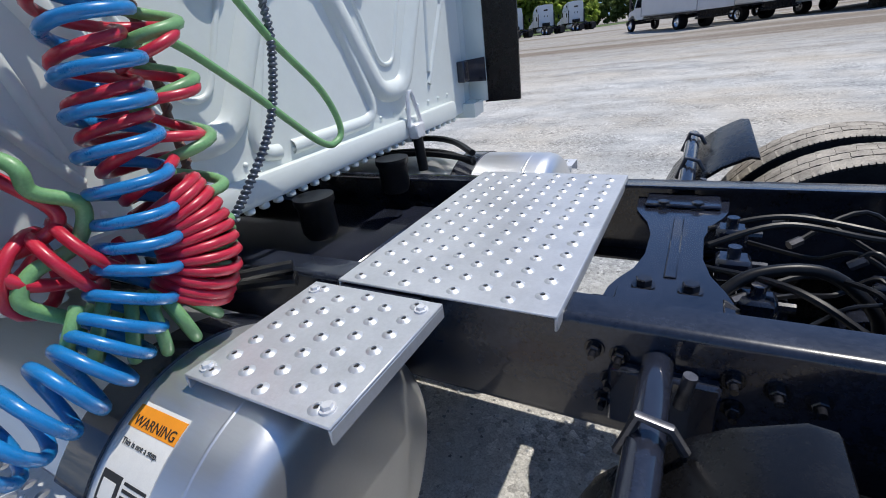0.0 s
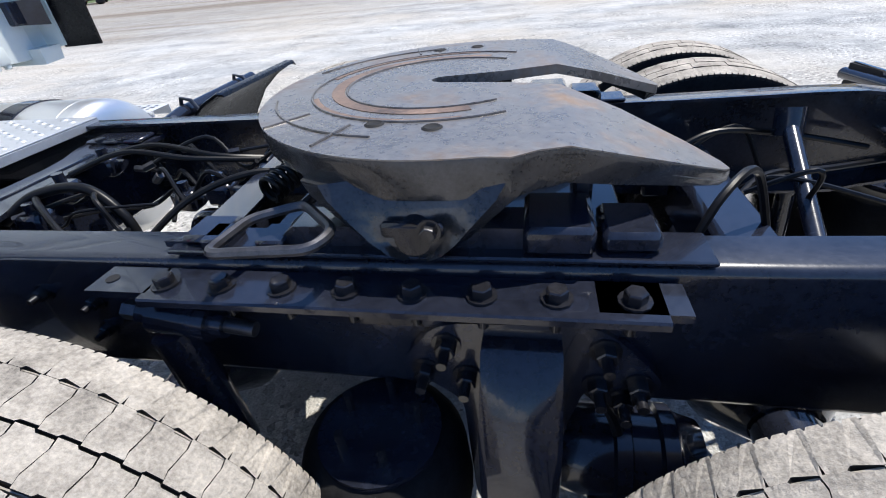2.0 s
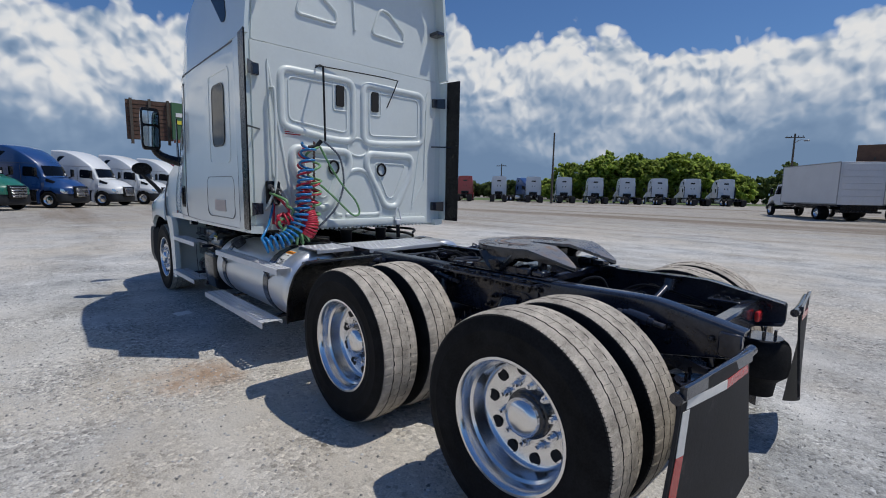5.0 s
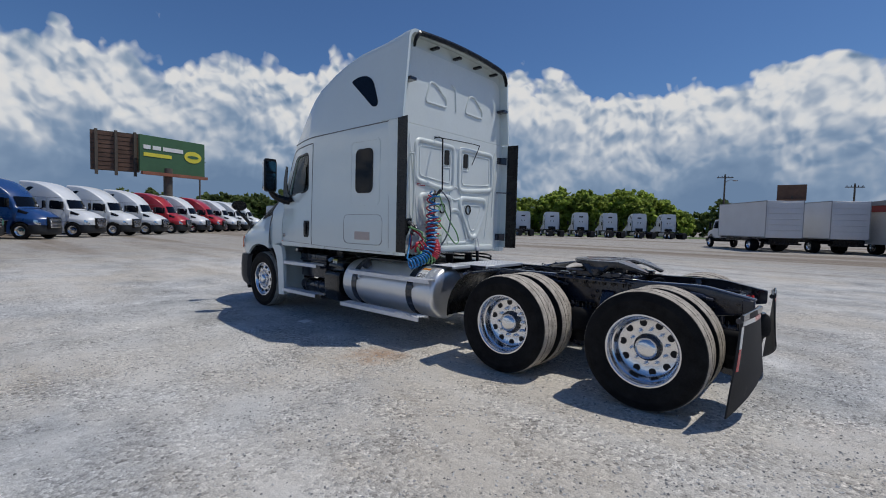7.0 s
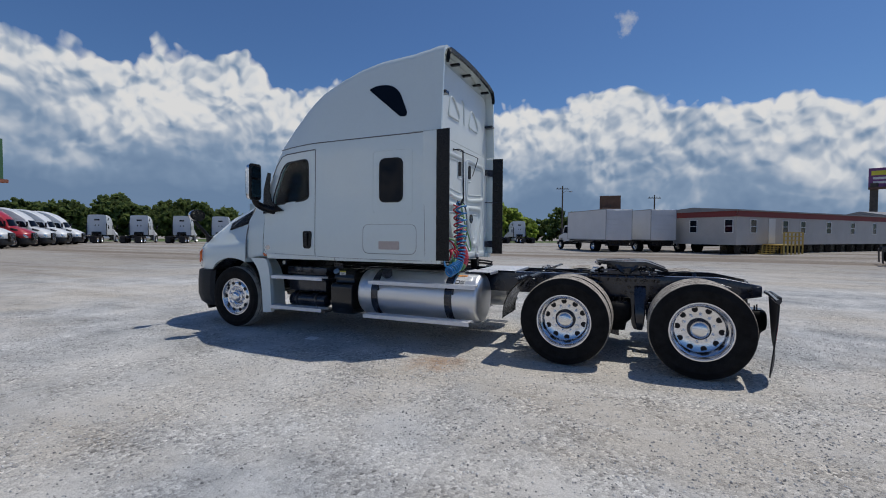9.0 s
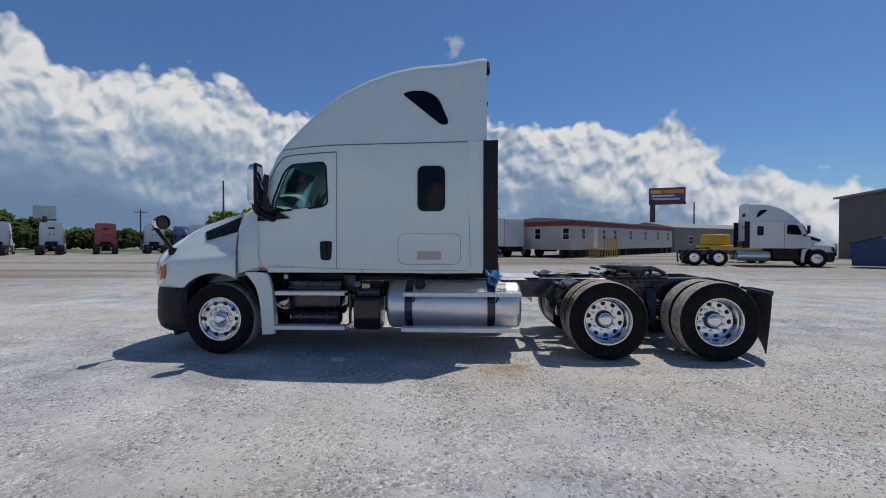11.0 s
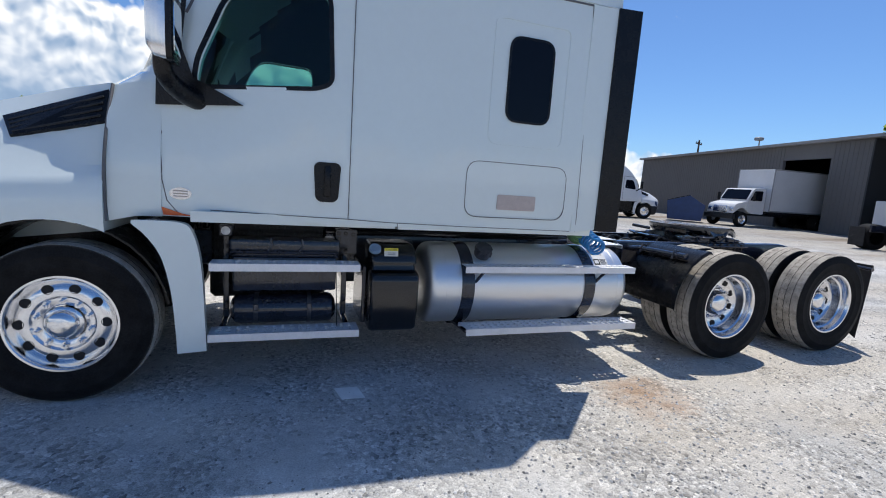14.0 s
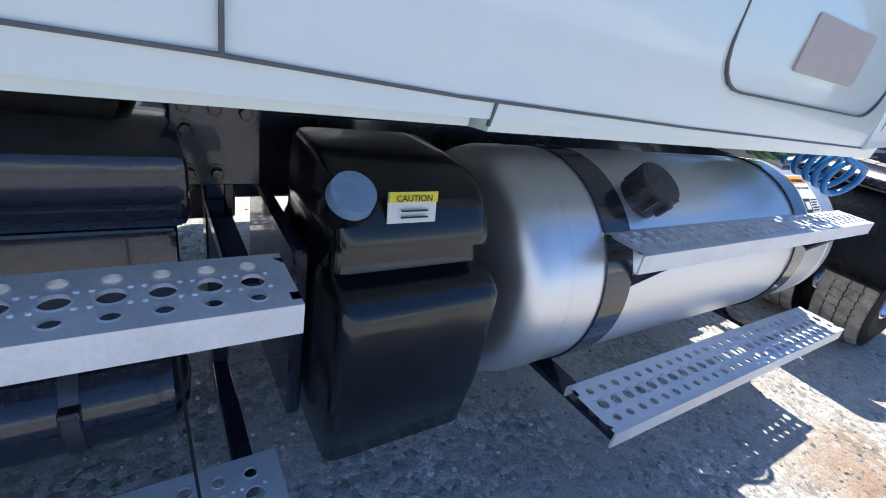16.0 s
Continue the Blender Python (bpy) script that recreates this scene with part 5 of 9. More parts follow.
    tube(bm, smooth_line([(X + 0.012, -0.46, 2.625), (X + 0.10, -0.46, 2.63), (X + 0.16, -0.46, 2.60)], 5), 0.008, 8)
    tube(bm, [Vector((X + 0.16, -0.46, 2.61)), Vector((X + 0.17, -0.455, 1.93))], 0.010, 8)
    tube(bm, smooth_line([(X + 0.012, -0.46, 2.645), (X + 0.05, 0.0, 2.652), (X + 0.06, 0.42, 2.655), (X + 0.06, 0.455, 2.62), (X + 0.012, 0.36, 2.36)], 6), 0.006, 8)
    part("hose_tender", bm, DARK_HOSE, truck, "thin black hose tender rods")


build_cab_back()


def build_hood():
    Z = [(-6.12, 1.33), (-5.95, 1.43), (-5.78, 1.515), (-5.60, 1.60), (-5.35, 1.715), (-5.01, 1.815), (-4.72, 1.862), (-4.55, 1.90)]
    OUT = [(-6.12, 0.72), (-5.95, 0.93), (-5.78, 1.03), (-5.60, 1.09), (-5.35, 1.125), (-5.0, 1.135), (-4.72, 1.10), (-4.60, 1.07)]
    TOP = [(-6.12, 0.52), (-5.78, 0.60), (-5.35, 0.68), (-5.0, 0.76), (-4.72, 0.90), (-4.55, 0.96)]
    rings = []
    for x in (-6.12, -6.05, -5.95, -5.86, -5.78, -5.69, -5.60, -5.48, -5.35, -5.18, -5.01, -4.86, -4.735):
        zt, wo, wt = lerp_table(x, Z), lerp_table(x, OUT), lerp_table(x, TOP)
        zs = 1.22 + 0.10 * (x + 5.9)
        zb = 0.875 if x < -5.5 else 0.875 + 0.12 * (x + 5.5)
        half = [(wo - 0.02, zb), (wo, zb + 0.05), (wo + 0.006, (zb + zs) / 2), (wo, zs - 0.06), (wo - 0.03, zs), (wo - 0.08, zs + 0.05)]
        for i in range(1, 6):
            f = i / 5
            half.append((wo - 0.08 + (wt - wo + 0.08) * f, zs + 0.05 + (zt - zs - 0.05) * (f ** 0.8)))
        for i in range(1, 5):
            y = wt * (1 - i / 4)
            half.append((y, zt + 0.055 * (1 - (y / wt) ** 2)))
        dx = lambda y: -0.16 * max(0.0, min(1.0, (-5.2 - x) / 0.9)) * (1 - (y / 1.1) ** 2)
        rings.append([(x + dx(y), y, z) for y, z in half] + [(x + dx(y), -y, z) for y, z in half[-2::-1]])
    bm = fresh()
    loft(bm, rings)
    hood = part("hood", bm, PAINT, truck, "white sloping hood with flared wheel arches", smooth=0)
    cutters = []
    for s in (-1, 1):
        bm = fresh()
        cyl(bm, (STEER - 0.01, s * 0.55, 0.50), (STEER - 0.01, s * 1.4, 0.50), 0.575, 48)
        cutters.append(temp(bm))
    cut(hood, cutters)
    hood.data.shade_smooth()
    hood.data.set_sharp_from_angle(angle=radians(28))
    # cowl between hood and door
    for s in (-1, 1):
        bm = fresh()
        rings = []
        for x, w in ((-4.728, 1.06), (-4.60, 1.035), (-4.47, 1.016)):
            zt = lerp_table(x, Z) - 0.01
            wt = lerp_table(x, TOP) - 0.02
            rings.append([(x, s * (w - 0.02), 1.10 if x > -4.7 else 1.07), (x, s * w, 1.16), (x, s * (w - 0.005), 1.45), (x, s * (w - 0.04), 1.65), (x, s * wt, zt), (x, s * 0.5, zt + 0.02), (x, s * 0.5, 1.10)])
        loft(bm, rings)
        part("cowl", bm, PAINT, truck, "white cowl panel ahead of the door")
        bm = fresh()
        rows = smooth_line([(-4.733, s * 1.075, 1.07), (-4.732, s * 1.085, 1.30), (-4.73, s * 1.055, 1.50), (-4.73, s * 0.985, 1.68), (-4.73, s * 0.90, 1.85)], 5)
        tube(bm, [p + Vector((0, 0, 0)) for p in rows], 0.009, 6)
        part("panel_gap", bm, SEAM, truck)
        # black intake grille on the hood's side
        bm = fresh()
        q = []
        for x, f in ((-5.28, 0.62), (-5.20, 0.30), (-4.752, 0.42), (-4.745, 0.86)):
            zt, wo, wt = lerp_table(x, Z), lerp_table(x, OUT), lerp_table(x, TOP)
            zs = 1.22 + 0.10 * (x + 5.9)
            q.append((x, s * (wo - 0.08 + (wt - wo + 0.08) * f + 0.012), zs + 0.05 + (zt - zs - 0.05) * (f ** 0.8) + 0.012))
        prism(bm, q, (0, -s * 0.02, -0.02))
        gr = part("hood_intake", bm, PLASTIC, truck, "black slatted air intake on the hood")
        for k in range(4):
            f = (k + 0.7) / 5
            bm = fresh()
            a = Vector(q[1]).lerp(Vector(q[0]), f)
            b = Vector(q[2]).lerp(Vector(q[3]), f)
            tube(bm, [a + Vector((0.02, s * 0.004, 0.004)), b + Vector((-0.02, s * 0.004, 0.004))], 0.007, 6)
            part("slat", bm, GREY_PLASTIC, gr)
        # headlamp
        bm = fresh()
        rows = []
        for x, z0, z1 in ((-6.02, 0.90, 1.06), (-5.93, 0.90, 1.13), (-5.84, 0.93, 1.19), (-5.74, 1.02, 1.205)):
            w = lerp_table(x, OUT) + 0.012
            ddx = -0.16 * max(0.0, min(1.0, (-5.2 - x) / 0.9)) * (1 - (w / 1.1) ** 2)
            rows.append([(x + ddx, s * w, z0), (x + ddx, s * (w + 0.006), (z0 + z1) / 2), (x + ddx, s * (w - 0.01), z1), (x + ddx, s * (w - 0.06), z1), (x + ddx, s * (w - 0.06), z0)])
        loft(bm, rows)
        lamp = part("headlamp", bm, CHROME, truck, "clear swept headlamp with an amber corner")
        bm = fresh()
        w = lerp_table(-5.79, OUT) + 0.016
        prism(bm, [(-5.86, s * w, 0.98), (-5.76, s * (w + 0.02), 1.06), (-5.755, s * (w + 0.02), 1.19), (-5.85, s * w, 1.15)], (0, -s * 0.02, 0))
        part("turn_signal", bm, ORANGE, lamp)
        # hood mirror on a bent arm
        bm = fresh()
        tube(bm, smooth_line([(-5.74, s * 0.93, 1.37), (-5.78, s * 1.00, 1.48), (-5.82, s * 1.10, 1.60), (-5.85, s * 1.17, 1.70), (-5.83, s * 1.18, 1.76)], 6), lambda f: 0.032 - 0.010 * f, 10)
        box(bm, (-5.80, s * 0.92 - 0.04, 1.30), (-5.68, s * 0.92 + 0.04, 1.40), bevel=0.02, seg=2)
        hm = part("hood_mirror", bm, PLASTIC, truck, "round chrome hood mirror on a black arm")
        bm = fresh()
        rings = [[Vector((-5.74 + d, s * 1.17, 1.735)) + Vector((0, 0.125 * r * math.cos(a), 0.088 * r * math.sin(a))) for a in [2 * math.pi * i / 24 for i in range(24)]] for d, r in ((-0.085, 0.25), (-0.075, 0.6), (-0.045, 0.9), (0.0, 1.0), (0.045, 1.0))]
        loft(bm, rings)
        part("mirror_shell", bm, CHROME, hm)
        bm = fresh()
        rings = [[Vector((-5.74 + d, s * 1.17, 1.735)) + Vector((0, 0.125 * r * math.cos(a), 0.088 * r * math.sin(a))) for a in [2 * math.pi * i / 24 for i in range(24)]] for d, r in ((0.040, 1.05), (0.062, 1.04), (0.064, 0.9), (0.05, 0.88))]
        loft(bm, rings)
        part("mirror_rim", bm, PLASTIC, hm)
        # door mirror
        bm = fresh()
        tube(bm, smooth_line([(-4.27, s * 0.97, 1.80), (-4.35, s * 1.08, 1.83), (-4.40, s * 1.20, 1.90), (-4.395, s * 1.26, 2.02), (-4.375, s * 1.27, 2.16), (-4.365, s * 1.27, 2.24)], 6), lambda f: 0.062 - 0.034 * f, 12)
        prism(bm, [(x, s * (side_y(max(-4.45, x), 1.8) + 0.004), z) for x, z in ((-4.49, 2.12), (-4.50, 1.755), (-4.02, 1.79), (-4.30, 1.93), (-4.36, 2.10), (-4.33, 2.36), (-4.40, 2.38))], (0, s * 0.012, 0))
        dm = part("door_mirror", bm, PLASTIC, truck, "tall door mirror with a chrome shell on a bent black arm")
        outline = rounded([(-1, -1), (1, -1), (1, 1), (-1, 1)], 0.35, 4)
        bm = fresh()
        loft(bm, [[(-4.37 + d, s * (1.285 + 0.10 * k * cy), 2.20 + 0.255 * k * cz) for cy, cz in outline] for d, k in ((-0.085, 0.45), (-0.075, 0.78), (-0.045, 0.95), (0.0, 1.0), (0.020, 1.0))])
        part("mirror_shell", bm, CHROME, dm, "polished chrome mirror back")
        bm = fresh()
        loft(bm, [[(-4.37 + d, s * (1.285 + 0.10 * k * cy), 2.20 + 0.255 * k * cz) for cy, cz in outline] for d, k in ((0.018, 1.03), (0.045, 1.02), (0.050, 0.95))])
        part("mirror_housing", bm, PLASTIC, dm)
        for z0, z1 in ((-0.22, 0.03), (0.06, 0.22)):
            bm = fresh()
            prism(bm, [(-4.3185, s * (1.285 + 0.083 * cy), 2.20 + (z0 + z1) / 2 + (z1 - z0) / 2 * cz) for cy, cz in rounded([(-1, -1), (1, -1), (1, 1), (-1, 1)], 0.3, 4)], (0.004, 0, 0))
            part("mirror_glass", bm, MIRROR, dm, "silvered mirror glass")
        # inner arch liner and the white tail of the fender
        bm = fresh()
        rings = []
        for i in range(17):
            a = radians(8 + 164 * i / 16)
            rings.append([(STEER - 0.565 * math.cos(a), s * y, 0.5 + 0.565 * math.sin(a)) for y in (0.60, 1.085)] + [(STEER - 0.577 * math.cos(a), s * y, 0.5 + 0.577 * math.sin(a)) for y in (1.085, 0.60)])
        loft(bm, rings)
        part("arch_liner", bm, PLASTIC, truck)
        bm = fresh()
        front = [(p.x, p.z) for p in smooth_line([(-4.60, 0, 1.065), (-4.52, 0, 0.985), (-4.45, 0, 0.86), (-4.405, 0, 0.66), (-4.385, 0, 0.45), (-4.375, 0, 0.275)], 5)]
        rear = [(p.x, p.z) for p in smooth_line([(-4.215, 0, 0.285), (-4.225, 0, 0.50), (-4.237, 0, 0.75), (-4.26, 0, 0.93), (-4.30, 0, 1.045), (-4.35, 0, 1.078), (-4.45, 0, 1.087), (-4.60, 0, 1.085)], 4)]
        prism(bm, [(x, s * 1.115, z) for x, z in front + rear], (0, -s * 0.06, 0))
        prism(bm, [(x, s * 1.06, z) for x, z in front] + [(x + 0.02, s * 1.06, z) for x, z in front[::-1]], (0, -s * 0.40, 0))
        part("fender_tail", bm, PAINT, truck, "white fairing behind the steer wheel")
    # bumper
    plan = [(-5.47, 1.115), (-5.62, 1.125), (-5.78, 1.10), (-5.93, 1.02), (-6.05, 0.88), (-6.14, 0.65), (-6.20, 0.35), (-6.215, 0.0)]
    full = plan + [(x, -y) for x, y in plan[-2::-1]]
    rings = []
    for z, k, sx in ((0.30, 0.93, 0.10), (0.36, 0.975, 0.03), (0.48, 1.0, 0.0), (0.70, 1.0, 0.0), (0.82, 0.995, 0.01), (0.868, 0.985, 0.015)):
        o = [(x + sx, y * k, z) for x, y in full]
        inn = [(max(x + sx + 0.05, -6.1), y * k * 0.95, z) for x, y in full]
        rings.append(o + inn[::-1])
    bm = fresh()
    loft(bm, rings)
    part("bumper", bm, GREY_PLASTIC, truck, "dark grey moulded plastic bumper")
    for s in (-1, 1):
        bm = fresh()
        prism(bm, [(-5.66, s * 1.05, 0.33), (-5.60, s * 1.05, 0.24), (-5.54, s * 1.05, 0.34)], (0, -s * 0.3, 0))
        part("air_dam", bm, PLASTIC, truck)
    # grille
    bm = fresh()
    box(bm, (-6.26, -0.50, 0.90), (-6.15, 0.50, 1.28), bevel=0.03, seg=2)
    g = part("grille", bm, PLASTIC, truck, "black front grille")
    for k in range(5):
        bm = fresh()
        box(bm, (-6.275, -0.47, 0.945 + k * 0.068), (-6.255, 0.47, 0.965 + k * 0.068), bevel=0.004)
        part("slat", bm, CHROME, g)
    # engine bay floor and steer axle
    bm = fresh()
    box(bm, (-5.7, -0.50, 0.60), (-4.4, 0.50, 1.10), bevel=0.05)
    part("engine", bm, PLASTIC, truck)
    bm = fresh()
    cyl(bm, (STEER, -0.95, 0.48), (STEER, 0.95, 0.48), 0.055, 16)
    part("steer_axle", bm, BLACK, truck)


build_hood()

# the nose is blunter than the long hood line: draw it in
for ob in list(bpy.data.objects):
    if ob.type == "MESH" and ob.name.split(".")[0] in ("hood", "headlamp", "turn_signal", "bumper", "air_dam", "grille", "slat", "hood_mirror", "mirror_shell", "mirror_rim"):
        for v in ob.data.vertices:
            if v.co.x < -5.5:
                v.co.x = -5.5 + (v.co.x + 5.5) * 0.80

# -- tanks and steps along both sides --
def step_board(x0, x1, y_in, y_out, z, parent, label, name="step", pitch=0.052):
    """A perforated aluminium step with a turned-down lip and punched holes. y_out is the outer edge."""
    s = -1 if y_out < y_in else 1
    bm = fresh()
    n = int((x1 - x0 - 0.04) / pitch)
    lip = 0.005 / abs(y_out - y_in)
    edges = [0.10, 0.35, 0.65, 0.90]
    cell = (x1 - x0 - 0.05) / n
    rims = fresh()
    for k in range(3):
        ya, yb = (y_in + (y_out - y_in) * e for e in edges[k:k + 2])
        r = 0.0165 if k == 1 else 0.0115
        xs = [x0 + 0.025 + i * cell for i in range(n + 1)]
        for i in range(len(xs) - 1):
            cx, cy = (xs[i] + xs[i + 1]) / 2, (ya + yb) / 2
            square, circle = [], []
            for q in range(16):
                a = 2 * math.pi * q / 16
                c, w = math.cos(a), math.sin(a)
                m = max(abs(c), abs(w))
                square.append((cx + c / m * cell / 2, cy + w / m * abs(yb - ya) / 2))
                circle.append((cx + r * c, cy + r * w))
            sq = [bm.verts.new((px, py, z)) for px, py in square]
            ci = [bm.verts.new((px, py, z)) for px, py in circle]
            lo = [bm.verts.new((px, py, z - 0.005)) for px, py in circle]
            for q in range(16):
                p = (q + 1) % 16
                bm.faces.new((sq[q], sq[p], ci[p], ci[q]))
                bm.faces.new((ci[q], ci[p], lo[p], lo[q]))
            lathe(rims, [(r + 0.003, 0.0), (r + 0.0012, 0.0012), (r, 0.0012), (r, -0.001)], 16, (cx, cy, z), "z", closed=True)
            if k == 1:
                # small pressed studs round the large hole
                for u, v in ((-1, -1), (1, -1), (-1, 1), (1, 1)):
                    lathe(rims, [(0.0042, -0.0005), (0.0030, 0.0026), (0.0008, 0.0034)], 8, (cx + u * cell * 0.36, cy + v * 0.0175, z), "z")
        # plain ends of the row
        for xa, xb in ((x0, xs[0]), (xs[-1], x1)):
            bm.faces.new([bm.verts.new(p) for p in ((xa, ya, z), (xb, ya, z), (xb, yb, z), (xa, yb, z))])
    for e0, e1 in ((lip, edges[0]), (edges[3], 1.0 - lip)):
        ya, yb = y_in + (y_out - y_in) * e0, y_in + (y_out - y_in) * e1
        bm.faces.new([bm.verts.new(p) for p in ((x0, ya, z), (x1, ya, z), (x1, yb, z), (x0, yb, z))])
    bmesh.ops.remove_doubles(bm, verts=bm.verts, dist=0.0003)
    for yy, d, drop in ((y_out, -s, 0.048), (y_in, s, 0.03)):
        prism(bm, [(x0, yy, z), (x0, yy, z - drop), (x0, yy + d * 0.005, z - drop), (x0, yy + d * 0.005, z)], (x1 - x0, 0, 0))
    ob = part(name, bm, STEPALU, parent, label, smooth=30)
    tagged(part("raised_rims", rims, STEPALU, ob), kind="stuff")
    return ob


def side_gear(s):
    # fuel tank
    cy, cz, r = s * 0.745, 0.640, 0.3175
    bm = fresh()
    x0, x1 = -2.775, -1.005
    prof = [(0.001, x0 + 0.0), (r * 0.55, x0 + 0.002), (r - 0.055, x0 + 0.010), (r - 0.022, x0 + 0.026), (r - 0.006, x0 + 0.048), (r, x0 + 0.075)]
    prof += [(r, x1 - 0.075), (r - 0.006, x1 - 0.048), (r - 0.022, x1 - 0.026), (r - 0.055, x1 - 0.010), (r * 0.55, x1 - 0.002), (0.001, x1)]
    lathe(bm, prof, 96, (0, cy, cz), "x")
    for x in (-2.64, -1.13):
        lathe(bm, [(r - 0.002, x - 0.006), (r + 0.002, x - 0.002), (r + 0.002, x + 0.002), (r - 0.002, x + 0.006)], 96, (0, cy, cz), "x", closed=True)
    tank = part("fuel_tank", bm, ALU, truck, "round brushed aluminium fuel tank", smooth=50)
    for x in (-2.475, -1.405):
        bm = fresh()
        rr = r + 0.006
        rings = []
        for i in range(0, 61):
            a = 2 * math.pi * i / 60
            c, q = math.cos(a), math.sin(a)
            rings.append([(x - 0.05, cy + rr * c, cz + rr * q), (x + 0.05, cy + rr * c, cz + rr * q), (x + 0.05, cy + (rr - 0.008) * c, cz + (rr - 0.008) * q), (x - 0.05, cy + (rr - 0.008) * c, cz + (rr - 0.008) * q)])
        loft(bm, rings, cap=False)
        strap = part("tank_strap", bm, BLACK, tank, "black steel tank strap")
        bm = fresh()
        prism(bm, [(x - 0.045, s * 0.42, 0.72), (x - 0.045, s * 0.42, 0.36), (x - 0.045, s * 0.58, 0.30), (x - 0.045, s * 0.78, 0.30), (x - 0.045, s * 0.60, 0.345), (x - 0.045, s * 0.46, 0.50)], (0.09, 0, 0))
        part("bracket", bm, BLACK, strap)
        # arms that carry the steps
        bm = fresh()
        prism(bm, [(x - 0.035, s * 0.80, 0.318), (x - 0.035, s * 0.92, 0.332), (x - 0.035, s * 1.22, 0.346), (x - 0.035, s * 1.22, 0.352), (x - 0.035, s * 0.92, 0.352), (x - 0.035, s * 0.80, 0.345)], (0.07, 0, 0))
        part("step_arm", bm, BLACK, strap)
        bm = fresh()
        tube(bm, [Vector((x + 0.045, s * 1.02, 0.66)), Vector((x + 0.09, s * 1.105, 0.782))], 0.012, 8)
        part("step_strut", bm, BLACK, strap)
    bm = fresh()
    cyl(bm, (-2.335, cy + s * 0.19, cz + 0.25), (-2.335, cy + s * 0.235, cz + 0.315), 0.062, 28)
    part("filler_cap", bm, STEEL, tank, "grey fuel filler cap")
    for k in range(8):
        a = k * math.pi / 4
        bm = fresh()
        box(bm, (-0.008, -0.008, 0.0), (0.008, 0.008, 0.045), Matrix.Translation((-2.335, cy + s * 0.205, cz + 0.268)) @ Matrix.Rotation(-s * 0.62, 4, "X") @ Matrix.Translation((0.062 * math.cos(a), 0.062 * math.sin(a), 0.0)))
        part("grip_lug", bm, STEEL, tank)
    step_board(-2.53, -1.025, s * 1.00, s * 1.125, 0.832, tank, "punched aluminium upper tank step")
    step_board(-2.54, -1.06, s * 1.07, s * 1.24, 0.400, tank, "punched aluminium lower tank step")
    return tank


tanks = {s: side_gear(s) for s in (-1, 1)}


def tread_plate(lo, hi, z, parent, label, nx, ny, name="deck_plate"):
    """A galvanised plate with turned-down edges and raised, pierced buttons."""
    (x0, y0), (x1, y1) = lo, hi
    bm = fresh()
    box(bm, (x0, y0, z - 0.006), (x1, y1, z), bevel=0.002)
    ob = part(name, bm, PLATE, parent, label)
    for x in (x0, x1 - 0.006):
        bm = fresh()
        box(bm, (x, y0, z - 0.034), (x + 0.006, y1, z - 0.006), bevel=0.0015)
        part("edge_flange", bm, PLATE, ob)
    rims, holes = fresh(), fresh()
    for i in range(nx):
        for j in range(ny + (i % 2 == 0)):
            x = x0 + (i + 0.75) * (x1 - x0) / (nx + 0.5)
            y = y0 + (j + (0.5 if i % 2 == 0 else 1.0)) * (y1 - y0) / (ny + 1)
            lathe(rims, [(0.0155, 0.0), (0.0125, 0.0022), (0.0085, 0.0048), (0.0056, 0.0050), (0.0050, 0.0022)], 14, (x, y, z), "z")
            lathe(holes, [(0.001, 0.0026), (0.0054, 0.0026), (0.0054, 0.0)], 12, (x, y, z), "z")
    tagged(part("raised_buttons", rims, PLATE, ob), kind="stuff")
    tagged(part("button_hole_pattern", holes, HOLE, ob), kind="stuff")
    return ob


deck = tread_plate((-1.21, -0.46), (-0.69, 0.40), 0.984, truck, "galvanised tread plate across the frame rails", 8, 13)
plate2 = tread_plate((-1.265, -0.82), (-0.92, -0.475), 0.980, truck, "small galvanised tread plate over the fuel tank", 5, 6, "tank_tread_plate")
for x, y in ((-1.235, -0.79), (-0.95, -0.79), (-1.235, -0.51), (-0.95, -0.51)):
    b_ = fresh()
    hex_bolt(b_, (x, y, 0.980), (0, 0, 1), 0.010, 0.006)
    part("bolt", b_, STEPALU, plate2)
b_ = fresh()
box(b_, (-1.20, -0.80, 0.955), (-0.98, -0.42, 0.974), bevel=0.004)
part("plate_bracket", b_, BLACK, plate2)


def text_mesh(name, body, size, m, material, parent):
    cu = bpy.data.curves.new(name, "FONT")
    cu.body, cu.size, cu.extrude = body, size, 0.0004
    ob = new(name, cu)
    bpy.context.view_layer.update()
    me = bpy.data.meshes.new_from_object(ob.evaluated_get(bpy.context.evaluated_depsgraph_get()))
    bpy.data.objects.remove(ob)
    me.materials.clear()
    me.materials.append(material)
    out = new(name, me)
    out.matrix_world = m
    out.parent = parent
    out.matrix_parent_inverse = parent.matrix_world.inverted()
    return out


